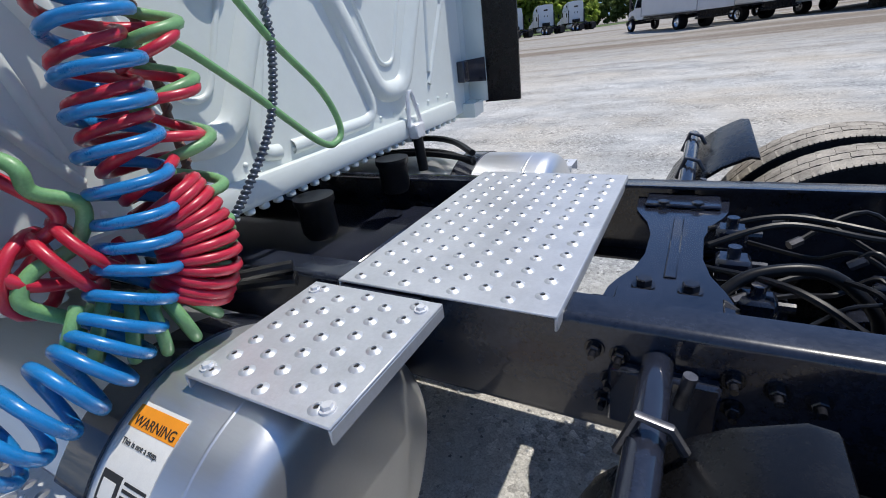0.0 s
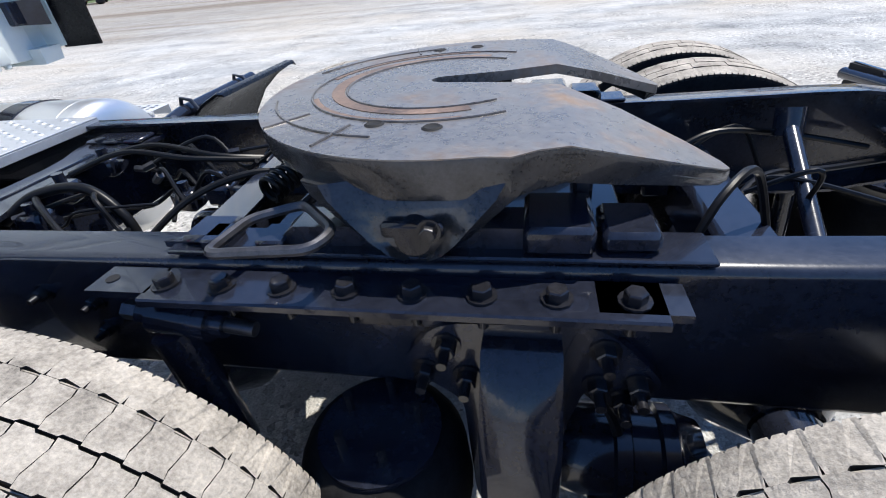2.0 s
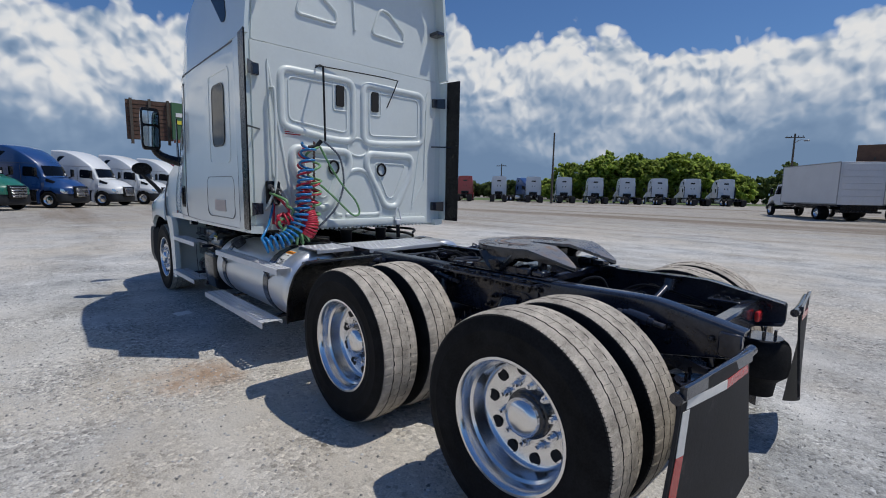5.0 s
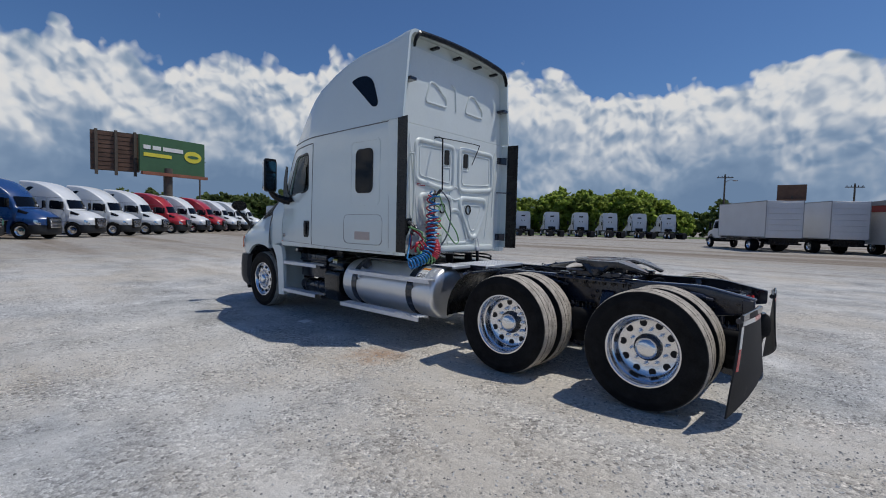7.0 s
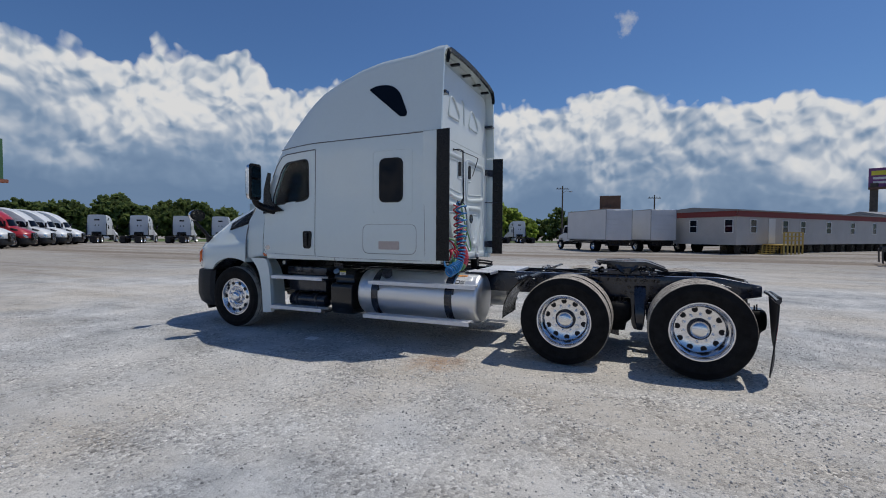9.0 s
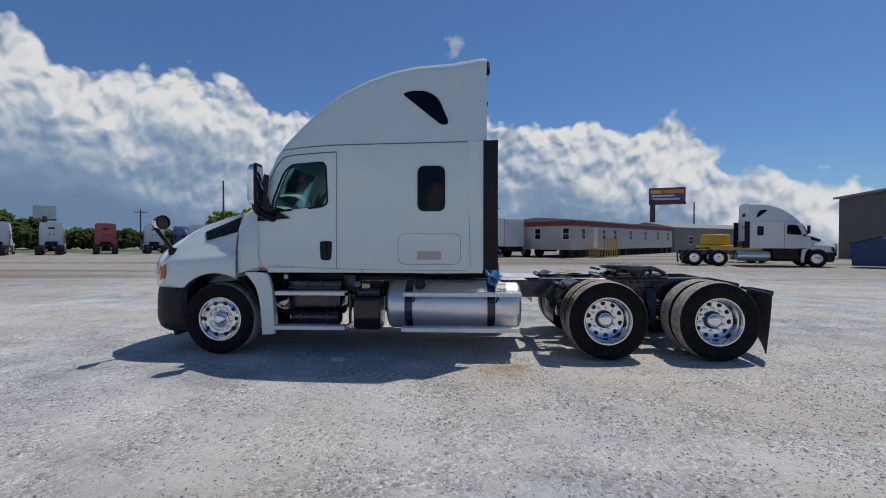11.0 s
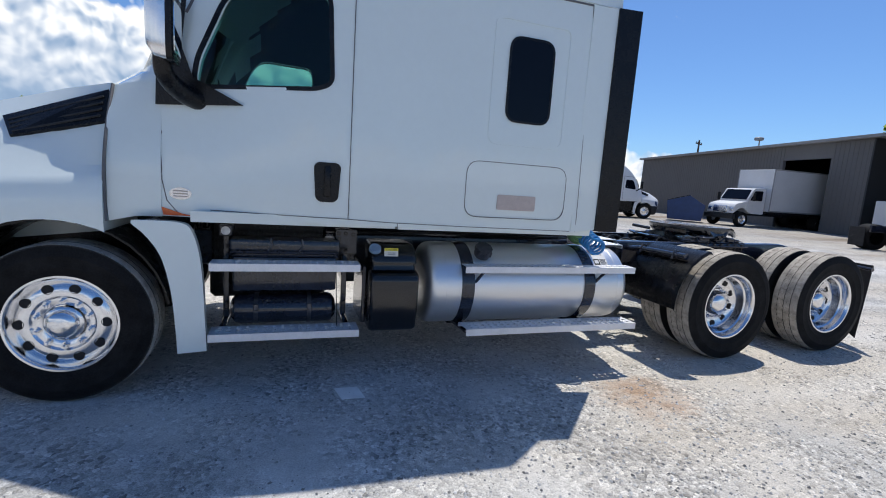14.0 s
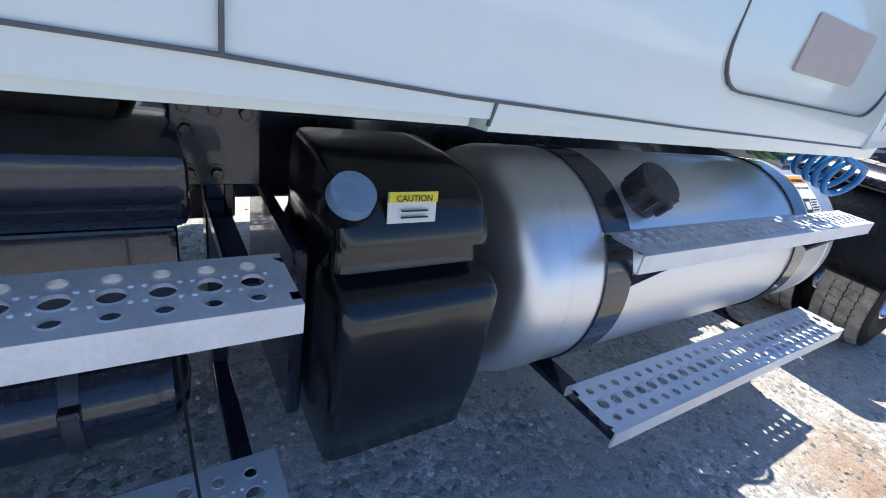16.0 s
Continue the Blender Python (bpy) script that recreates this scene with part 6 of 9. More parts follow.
def build_labels():
    tank = tanks[-1]
    cy, cz, r = -0.745, 0.640, 0.3175

    def on(x, a, lift):
        return Vector((x, cy + (r + lift) * math.cos(a), cz + (r + lift) * math.sin(a)))

    def sheet(name, x0, x1, a0, a1, lift, material, parent, label=""):
        bm = fresh()
        rows = [[on(x0, a0 + (a1 - a0) * i / 8, lift), on(x1, a0 + (a1 - a0) * i / 8, lift), on(x1, a0 + (a1 - a0) * i / 8, lift - 0.001), on(x0, a0 + (a1 - a0) * i / 8, lift - 0.001)] for i in range(9)]
        loft(bm, rows)
        return part(name, bm, material, parent, label)
    X0, X1 = -1.335, -1.20
    A = radians(112)
    lab = sheet("warning_label", X0, X1, A, A + 0.62, 0.0015, LABEL, tank, "orange and white not-a-step warning label")
    sheet("label_band", X0, X1, A + 0.02, A + 0.14, 0.0022, LABEL_ORANGE, lab)
    sheet("label_picture", X0 + 0.004, X0 + 0.06, A + 0.36, A + 0.60, 0.0022, INK, lab)
    sheet("label_picture_mark", X0 + 0.012, X0 + 0.05, A + 0.40, A + 0.50, 0.0028, LABEL, lab)
    for k in range(7):
        sheet("print_bar", X0 + 0.068, X1 - 0.006 - (k % 3) * 0.008, A + 0.37 + k * 0.033, A + 0.385 + k * 0.033, 0.0022, INK, lab)
    # lettering lies in the sheet's plane and reads from the outer side
    for txt, size, a in (("WARNING", 0.024, A + 0.125), ("This is not a step.", 0.0145, A + 0.225)):
        p = on(X0 + 0.012, a, 0.003)
        up = Vector((0, -math.sin(a), math.cos(a))) * -1
        right = Vector((1, 0, 0))
        m = Matrix((right, up, right.cross(up))).transposed().to_4x4()
        m.translation = p
        text_mesh("lettering", txt, size, m, INK, lab)


build_labels()


def side_boxes(s):
    # diesel exhaust fluid tank
    bm = fresh()
    rings = []
    for z, y, k in ((0.322, 0.95, 0.93), (0.335, 1.00, 1.0), (0.36, 1.03, 1.04), (0.50, 1.05, 1.06), (0.70, 1.055, 1.06), (0.735, 1.05, 1.055), (0.755, 1.03, 1.045), (0.768, 0.99, 1.02), (0.772, 0.965, 1.0), (0.80, 0.955, 0.985), (0.816, 0.955, 0.985), (0.822, 0.985, 1.01), (0.84, 0.985, 1.01), (0.88, 0.965, 0.99), (0.925, 0.935, 0.97), (0.945, 0.88, 0.93), (0.952, 0.80, 0.88)):
        cx, h = -3.025, 0.165 * k
        ring = rounded([(cx - h, 0.62), (cx + h, 0.62), (cx + h, y), (cx - h, y)], 0.034, 4)
        rings.append([(x, s * yy, z) for x, yy in ring])
    loft(bm, rings)
    d = part("fluid_tank", bm, GLOSS_PLASTIC, truck, "black moulded plastic exhaust fluid tank", smooth=45)
    bm = fresh()
    c = Vector((-3.165, s * 0.940, 0.905))
    w = Vector((0, s * 0.62, 0.78)).normalized()
    cyl(bm, c - w * 0.03, c + w * 0.012, 0.046, 28)
    part("cap_neck", bm, PLASTIC, d)
    bm = fresh()
    cyl(bm, c + w * 0.012, c + w * 0.036, 0.043, 28, 0.040)
    part("cap", bm, BLUE_CAP, d, "blue-grey filler cap")
    bm = fresh()
    prism(bm, [(-3.100, s * 0.957, 0.928), (-3.000, s * 0.957, 0.928), (-3.000, s * 0.968, 0.872), (-3.100, s * 0.968, 0.872)], (0, s * 0.003, 0.001))
    lab = part("caution_label", bm, LABEL, d, "white and yellow caution label")
    bm = fresh()
    prism(bm, [(-3.100, s * 0.961, 0.930), (-3.000, s * 0.961, 0.930), (-3.000, s * 0.9645, 0.911), (-3.100, s * 0.9645, 0.911)], (0, s * 0.003, 0.001))
    part("label_band", bm, LABEL_YELLOW, lab)
    bm = fresh()
    for k in range(2):
        prism(bm, [(-3.075, s * (0.9695 + 0.002 * k), 0.898 - k * 0.012), (-3.020, s * (0.9695 + 0.002 * k), 0.898 - k * 0.012), (-3.020, s * (0.970 + 0.002 * k), 0.895 - k * 0.012), (-3.075, s * (0.970 + 0.002 * k), 0.895 - k * 0.012)], (0, s * 0.003, 0.001))
    part("print", bm, INK, lab)
    if s < 0:
        m = Matrix(((1, 0, 0), (0, 0.18, -0.98), (0, 0.98, 0.18))).to_4x4()
        m.translation = Vector((-3.087, -0.969, 0.9145))
        text_mesh("lettering", "CAUTION", 0.0165, m, INK, lab)
    bm = fresh()
    box(bm, (-3.235, min(s * 0.45, s * 0.88), 0.36), (-3.205, max(s * 0.45, s * 0.88), 0.78), bevel=0.006)
    part("bracket", bm, BLACK, d)
    # cab steps
    stand = None
    for x in (-4.16, -3.34):
        bm = fresh()
        box(bm, (x - 0.02, min(s * 0.60, s * 0.66), 0.36), (x + 0.02, max(s * 0.60, s * 0.66), 0.98), bevel=0.004)
        post = part("step_bracket", bm, BLACK, stand or truck, "" if stand else "black step carrier under the door")
        stand = stand or post
        for ya, yb, za, zb in ((0.55, 1.02, 0.318, 0.358), (0.662, 1.04, 0.77, 0.80)):
            bm = fresh()
            box(bm, (x - 0.02, min(s * ya, s * yb), za), (x + 0.02, max(s * ya, s * yb), zb), bevel=0.004)
            part("cross_arm", bm, BLACK, stand)
    bm = fresh()
    box(bm, (-4.17, min(s * 0.86, s * 0.94), 0.985), (-4.09, max(s * 0.86, s * 0.94), 1.055), bevel=0.006)
    hood_ = part("step_lamp", bm, BLACK, truck, "small clear step lamp under the cab")
    bm = fresh()
    lathe(bm, [(0.001, 0.012), (0.020, 0.008), (0.028, 0.0)], 16, (-4.13, 0.0, 1.018), "y")
    for v in bm.verts:
        v.co.y = s * (0.94 + v.co.y)
    part("lens", bm, LABEL, hood_)
    # bolted hanger plate on the frame above the steps
    bm = fresh()
    box(bm, (-3.415, min(s * 0.664, s * 0.674), 0.835), (-3.255, max(s * 0.664, s * 0.674), 1.02), bevel=0.003)
    part("hanger_plate", bm, BLACK_TOP, stand)
    for x, z in ((-3.392, 0.992), (-3.340, 0.990), (-3.285, 0.985), (-3.390, 0.948), (-3.388, 0.862), (-3.338, 0.862)):
        bm = fresh()
        hex_bolt(bm, (x, s * 0.674, z), (0, s, 0), 0.0125, 0.012)
        part("bolt", bm, BOLT, stand)
    bm = fresh()
    tube(bm, smooth_line([(-3.44, s * 1.06, 0.80), (-3.435, s * 1.065, 0.62), (-3.42, s * 1.05, 0.34)], 5), 0.003, 6)
    part("loose_cord", bm, DARK_HOSE, stand)
    step_board(-4.20, -3.29, s * 0.985, s * 1.130, 0.840, stand, "punched aluminium upper cab step", pitch=0.052)
    step_board(-4.205, -3.285, s * 0.985, s * 1.150, 0.398, stand, "punched aluminium lower cab step", pitch=0.052)
    # battery box with its lid, and the air tanks behind the steps
    bm = fresh()
    box(bm, (-4.10, min(s * 0.46, s * 0.86), 0.60), (-3.42, max(s * 0.46, s * 0.86), 0.835), bevel=0.012, seg=2)
    bx = part("battery_box", bm, BLACK, truck, "glossy black battery box behind the steps")
    bm = fresh()
    box(bm, (-4.12, min(s * 0.45, s * 0.875), 0.835), (-3.40, max(s * 0.45, s * 0.875), 0.96), bevel=0.02, seg=2)
    box(bm, (-4.11, min(s * 0.86, s * 0.89), 0.86), (-3.41, max(s * 0.86, s * 0.89), 0.885), bevel=0.006)
    part("lid", bm, BLACK, bx)
    for x in (-3.86, -3.66):
        bm = fresh()
        tube(bm, [Vector((x, s * 0.893, 0.97)), Vector((x + 0.01, s * 0.90, 0.92)), Vector((x - 0.015, s * 0.90, 0.885))], 0.006, 6)
        part("latch", bm, STEEL, bx)
    for z, yy, rr in ((0.46, 0.78, 0.105),):
        bm = fresh()
        lathe(bm, [(0.001, -4.12), (rr * 0.6, -4.11), (rr * 0.93, -4.085), (rr, -4.05), (rr, -3.48), (rr * 0.93, -3.445), (rr * 0.6, -3.42), (0.001, -3.41)], 36, (0, s * yy, z), "x")
        at = part("air_tank", bm, BLACK, truck, "black air reservoir under the steps")
        for x in (-3.95, -3.60):
            bm = fresh()
            lathe(bm, [(rr + 0.001, x - 0.014), (rr + 0.004, x - 0.014), (rr + 0.004, x + 0.014), (rr + 0.001, x + 0.014)], 36, (0, s * yy, z), "x", closed=True)
            box(bm, (x - 0.016, s * yy + s * rr - 0.012, z + 0.01), (x + 0.016, s * yy + s * rr + 0.018, z + 0.055), bevel=0.004)
            part("band", bm, STEEL, at)
    bm = fresh()
    box(bm, (-3.40, min(s * 0.43, s * 0.455), 0.66), (-3.27, max(s * 0.43, s * 0.455), 1.0), bevel=0.006)
    mount = part("mounting_plate", bm, BLACK_TOP, truck, "black bolted mounting plate")
    for x, z in ((-3.375, 0.96), (-3.335, 0.96), (-3.295, 0.96), (-3.375, 0.90), (-3.37, 0.76), (-3.325, 0.76)):
        bm = fresh()
        hex_bolt(bm, (x, s * 0.455, z), (0, s, 0), 0.014, 0.014)
        part("bolt", bm, BOLT, mount)
    # crank case side, dark wall of machinery behind the steps
    bm = fresh()
    box(bm, (-4.30, min(s * 0.30, s * 0.44), 0.45), (-3.46, max(s * 0.30, s * 0.44), 1.05), bevel=0.03)
    part("gearbox", bm, PLASTIC, truck)
    bm = fresh()
    for k, (za, zb, yy) in enumerate(((1.02, 0.99, 0.60), (1.00, 1.03, 0.68), (1.04, 1.0, 0.52))):
        tube(bm, smooth_line([(-3.25, s * yy, za), (-2.8, s * (yy + 0.05), za + 0.02), (-2.2, s * (yy - 0.02), zb), (-1.6, s * (yy + 0.04), zb + 0.01), (-1.3, s * 0.5, zb)], 6), 0.014, 8)
    part("cable_run", bm, DARK_HOSE, truck)


BLUE_CAP = mat("blue_grey_cap", (0.22, 0.33, 0.48), 0.35, var=0.1, scale=20.0)
for s in (-1, 1):
    side_boxes(s)


# -- fifth wheel coupling --
def build_fifth_wheel():
    cx, cy, zt = 0.685, 0.0, 1.142
    R = 0.445
    fw = new("fifth_wheel")
    fw.parent = truck
    fw["label"] = "worn steel fifth wheel plate with rust and grease"

    def height(x):
        return zt - 0.100 * (max(0.0, x - cx - 0.20) / 0.26) ** 1.15
    half = []
    for i in range(0, 25):
        a = radians(180 - 101 * i / 24)
        half.append((cx + (0.395 if a > math.pi / 2 else R) * math.cos(a), R * math.sin(a) * 0.965))
    half += [(cx + 0.125, 0.425), (cx + 0.16, 0.402), (cx + 0.20, 0.392), (cx + 0.27, 0.370), (cx + 0.34, 0.333), (cx + 0.40, 0.297), (cx + 0.438, 0.270), (cx + 0.452, 0.252), (cx + 0.445, 0.232)]
    half += [(cx + 0.40, 0.196), (cx + 0.30, 0.135), (cx + 0.20, 0.085), (cx + 0.10, 0.050), (cx + 0.02, 0.034), (cx - 0.035, 0.026), (cx - 0.055, 0.014), (cx - 0.06, 0.0)]
    # the top as a grid of strips from the slot to the rim
    bm = fresh()
    outline = [(x, cy + y) for x, y in half] + [(x, cy - y) for x, y in half[-2:0:-1]]
    top = [bm.verts.new((x, y, height(x))) for x, y in outline]
    low = [bm.verts.new((x, y, height(x) - 0.020)) for x, y in outline]
    f = bm.faces.new(top)
    g = bm.faces.new(low[::-1])
    for i in range(len(top)):
        j = (i + 1) % len(top)
        bm.faces.new((top[j], top[i], low[i], low[j]))
    bmesh.ops.triangulate(bm, faces=[f, g])
    part("top_plate", bm, PLATE5, fw, "worn horseshoe plate with rust and grease marks", smooth=25)
    # skirt under the rim
    bm = fresh()
    n = 33
    rim = half[:n]
    line = [(x, cy + y) for x, y in rim[::-1]] + [(x, cy - y) for x, y in rim[1:]]
    rows = []
    for x, y in line:
        d = Vector((x - cx, y - cy)).normalized()
        dep = 0.045 if x < cx - 0.2 else 0.062 if x < cx + 0.14 else max(0.024, 0.060 - 0.11 * (x - cx - 0.14))
        rows.append([(x, y, height(x) - 0.002), (x + d.x * 0.002, y + d.y * 0.002, height(x) - 0.012), (x - d.x * 0.004, y - d.y * 0.004, height(x) - dep), (x - d.x * 0.035, y - d.y * 0.035, height(x) - dep - 0.006), (x - d.x * 0.030, y - d.y * 0.030, height(x) - 0.015)])
    loft(bm, rows)
    part("skirt", bm, PLATE5_SIDE, fw, "cast dark grey skirt")
    # grooves and raised marks on the top
    bm = fresh()
    for rr, a0, a1 in ((0.275, 60, 300), (0.205, 55, 305), (0.345, 100, 160), (0.345, 200, 262)):
        pts = [Vector((cx - 0.03 + rr * math.cos(radians(a)), cy + rr * math.sin(radians(a)), zt + 0.0006)) for a in range(a0, a1 + 1, 5)]
        tube(bm, pts, 0.0026, 6)
    for a in (112, 225, 248):
        p = Vector((cx - 0.03 + 0.30 * math.cos(radians(a)), cy + 0.30 * math.sin(radians(a)), zt + 0.0006))
        q = Vector((cx - 0.03 + 0.375 * math.cos(radians(a)), cy + 0.40 * math.sin(radians(a)), zt + 0.0006))
        tube(bm, [p, q], 0.0024, 6)
    tagged(part("grease_groove", bm, GREASE, fw, "dark grease grooves"), kind="stuff")
    for r0, r1, a0, a1 in ((0.210, 0.236, 70, 290), (0.262, 0.272, 80, 170), (0.262, 0.273, 205, 285)):
        bm = fresh()
        rows = [[(cx - 0.03 + r * math.cos(radians(a)), cy + r * math.sin(radians(a)), zt + h) for r, h in ((r0, 0.0002), (r0, 0.0012), (r1, 0.0012), (r1, 0.0002))] for a in range(a0, a1 + 1, 5)]
        loft(bm, rows)
        part("rust_ring", bm, RUST, fw, "rust-brown worn ring")
    for x, y in ((-0.10, -0.28), (0.0, -0.305), (-0.10, 0.33), (0.0, 0.345)):
        bm = fresh()
        lathe(bm, [(0.001, 0.0015), (0.011, 0.0015), (0.013, 0.003), (0.017, 0.0005)], 14, (cx + x, cy + y, zt), "z")
        part("bolt_hole", bm, HOLE, fw)
    for y in (-1, 1):
        # ears with the pivot pin
        bm = fresh()
        rings = []
        for z, w, d0, d1 in ((1.105, 0.165, 0.33, 0.424), (1.085, 0.150, 0.33, 0.432), (1.055, 0.115, 0.34, 0.440), (1.02, 0.078, 0.35, 0.442), (0.998, 0.050, 0.36, 0.440), (0.986, 0.022, 0.37, 0.436)):
            m = cx - 0.015
            rings.append([(m - w, cy + y * d0, z), (m - w, cy + y * (d1 - 0.015), z), (m - w * 0.80, cy + y * d1, z), (m - w * 0.55, cy + y * (d1 - 0.012), z), (m + w * 0.55, cy + y * (d1 - 0.012), z), (m + w * 0.80, cy + y * d1, z), (m + w, cy + y * (d1 - 0.015), z), (m + w, cy + y * d0, z)])
        loft(bm, rings)
        ear = part("pivot_ear", bm, PLATE5_SIDE, fw)
        bm = fresh()
        cyl(bm, (cx - 0.01, cy + y * 0.36, 1.035), (cx - 0.01, cy + y * 0.455, 1.035), 0.026, 18)
        box(bm, (cx - 0.055, cy + y * 0.448 - 0.008, 1.036), (cx + 0.035, cy + y * 0.448 + 0.008, 1.060), bevel=0.005)
        hex_bolt(bm, (cx + 0.015, cy + y * 0.453, 1.05), (0, y, 0), 0.012, 0.012)
        part("pivot_pin", bm, BOLT, ear)
        # slide base beneath
        bm = fresh()
        prism(bm, [(cx - 0.27, cy + y * 0.335, 0.985), (cx - 0.22, cy + y * 0.335, 1.022), (cx + 0.24, cy + y * 0.335, 1.022), (cx + 0.24, cy + y * 0.335, 0.985)], (0, y * 0.065, 0))
        part("slide_base", bm, BLACK_TOP, fw)
        for xa, xb, ya, yb, zz in ((0.14, 0.24, 0.30, 0.42, 1.033), (0.25, 0.33, 0.31, 0.41, 1.02), (-0.43, -0.35, 0.33, 0.41, 1.005)):
            bm = fresh()
            box(bm, (cx + xa, min(cy + y * ya, cy + y * yb), 0.987), (cx + xb, max(cy + y * ya, cy + y * yb), zz), bevel=0.008)
            part("slide_stop", bm, BLACK, fw)
    # lock gear underneath
    bm = fresh()
    box(bm, (cx - 0.25, cy - 0.24, 1.03), (cx + 0.10, cy + 0.24, 1.115), bevel=0.02)
    box(bm, (cx - 0.30, cy - 0.34, 0.93), (cx + 0.30, cy + 0.34, 0.985), bevel=0.01)
    cyl(bm, (cx - 0.36, cy + 0.20, 1.06), (cx - 0.43, cy + 0.40, 1.075), 0.017, 10)
    box(bm, (cx + 0.215, cy - 0.30, 1.0), (cx + 0.245, cy - 0.23, 1.10), bevel=0.006)
    part("lock_gear", bm, BLACK, fw, "greasy black lock mechanism")
    # release handle: bent rod loop
    bm = fresh()
    loop = rounded([(0.38, -0.50), (0.395, -0.40), (0.47, -0.355), (0.555, -0.44), (0.54, -0.49)], 0.022, 4)
    tube(bm, [Vector((x, y, 1.035 + 0.03 * (x - 0.38))) for x, y in loop], 0.0085, 8, True)
    tube(bm, [Vector((0.47, -0.357, 1.038)), Vector((0.50, -0.25, 1.05))], 0.009, 8)
    part("release_handle", bm, STEEL, fw, "bent steel rod release handle")
    # coil spring ahead of the plate
    bm = fresh()
    tube(bm, coil(smooth_line([(0.305, -0.20, 0.985), (0.34, -0.11, 1.0), (0.37, -0.02, 1.02)], 8), 0.026, 13, steps=12), 0.0055, 6)
    part("return_spring", bm, DARK_HOSE, fw)
    # side mounting angles with a row of bolts
    for y in (-1, 1):
        bm = fresh()
        sect = [(0.427, 0.86), (0.440, 0.86), (0.440, 0.940), (0.444, 0.944), (0.515, 0.944), (0.515, 0.954), (0.512, 0.957), (0.432, 0.957), (0.427, 0.952)]
        prism(bm, [(0.235, y * a, b) for a, b in sect], (0.775, 0, 0))
        ang = part("mounting_angle", bm, BLACK, fw, "black mounting angle with bolt heads")
        bm = fresh()
        box(bm, (0.235, min(y * 0.345, y * 0.425), 0.978), (1.085, max(y * 0.345, y * 0.425), 0.987), bevel=0.003)
        part("base_strip", bm, BLACK, fw)
        prism_pts = [(0.125, 0.944), (0.24, 0.944), (0.24, 0.957), (0.125, 0.957)]
        for dx in (0.0, 0.80):
            bm = fresh()
            prism(bm, [(x + dx, y * 0.432, z) for x, z in prism_pts], (0, y * 0.066, 0))
            part("end_tab", bm, BLACK_TOP, ang)
        bm = fresh()
        cyl(bm, (0.152, y * 0.466, 0.9565), (0.152, y * 0.466, 0.9585), 0.011, 14)
        part("tab_hole", bm, HOLE, ang)
        for x in (0.262, 0.362, 0.465, 0.57, 0.67, 0.77, 0.872, 0.972):
            bm = fresh()
            hex_bolt(bm, (x, y * 0.475, 0.957), (0, 0, 1), 0.0155, 0.015, under=0.055)
            part("bolt", bm, BOLT, ang)
        for x in (0.30, 0.40):
            bm = fresh()
            box(bm, (x, min(y * 0.36, y * 0.42), 0.984), (x + 0.05, max(y * 0.36, y * 0.42), 1.005), bevel=0.004)
            part("shim", bm, BLACK, ang)


build_fifth_wheel()


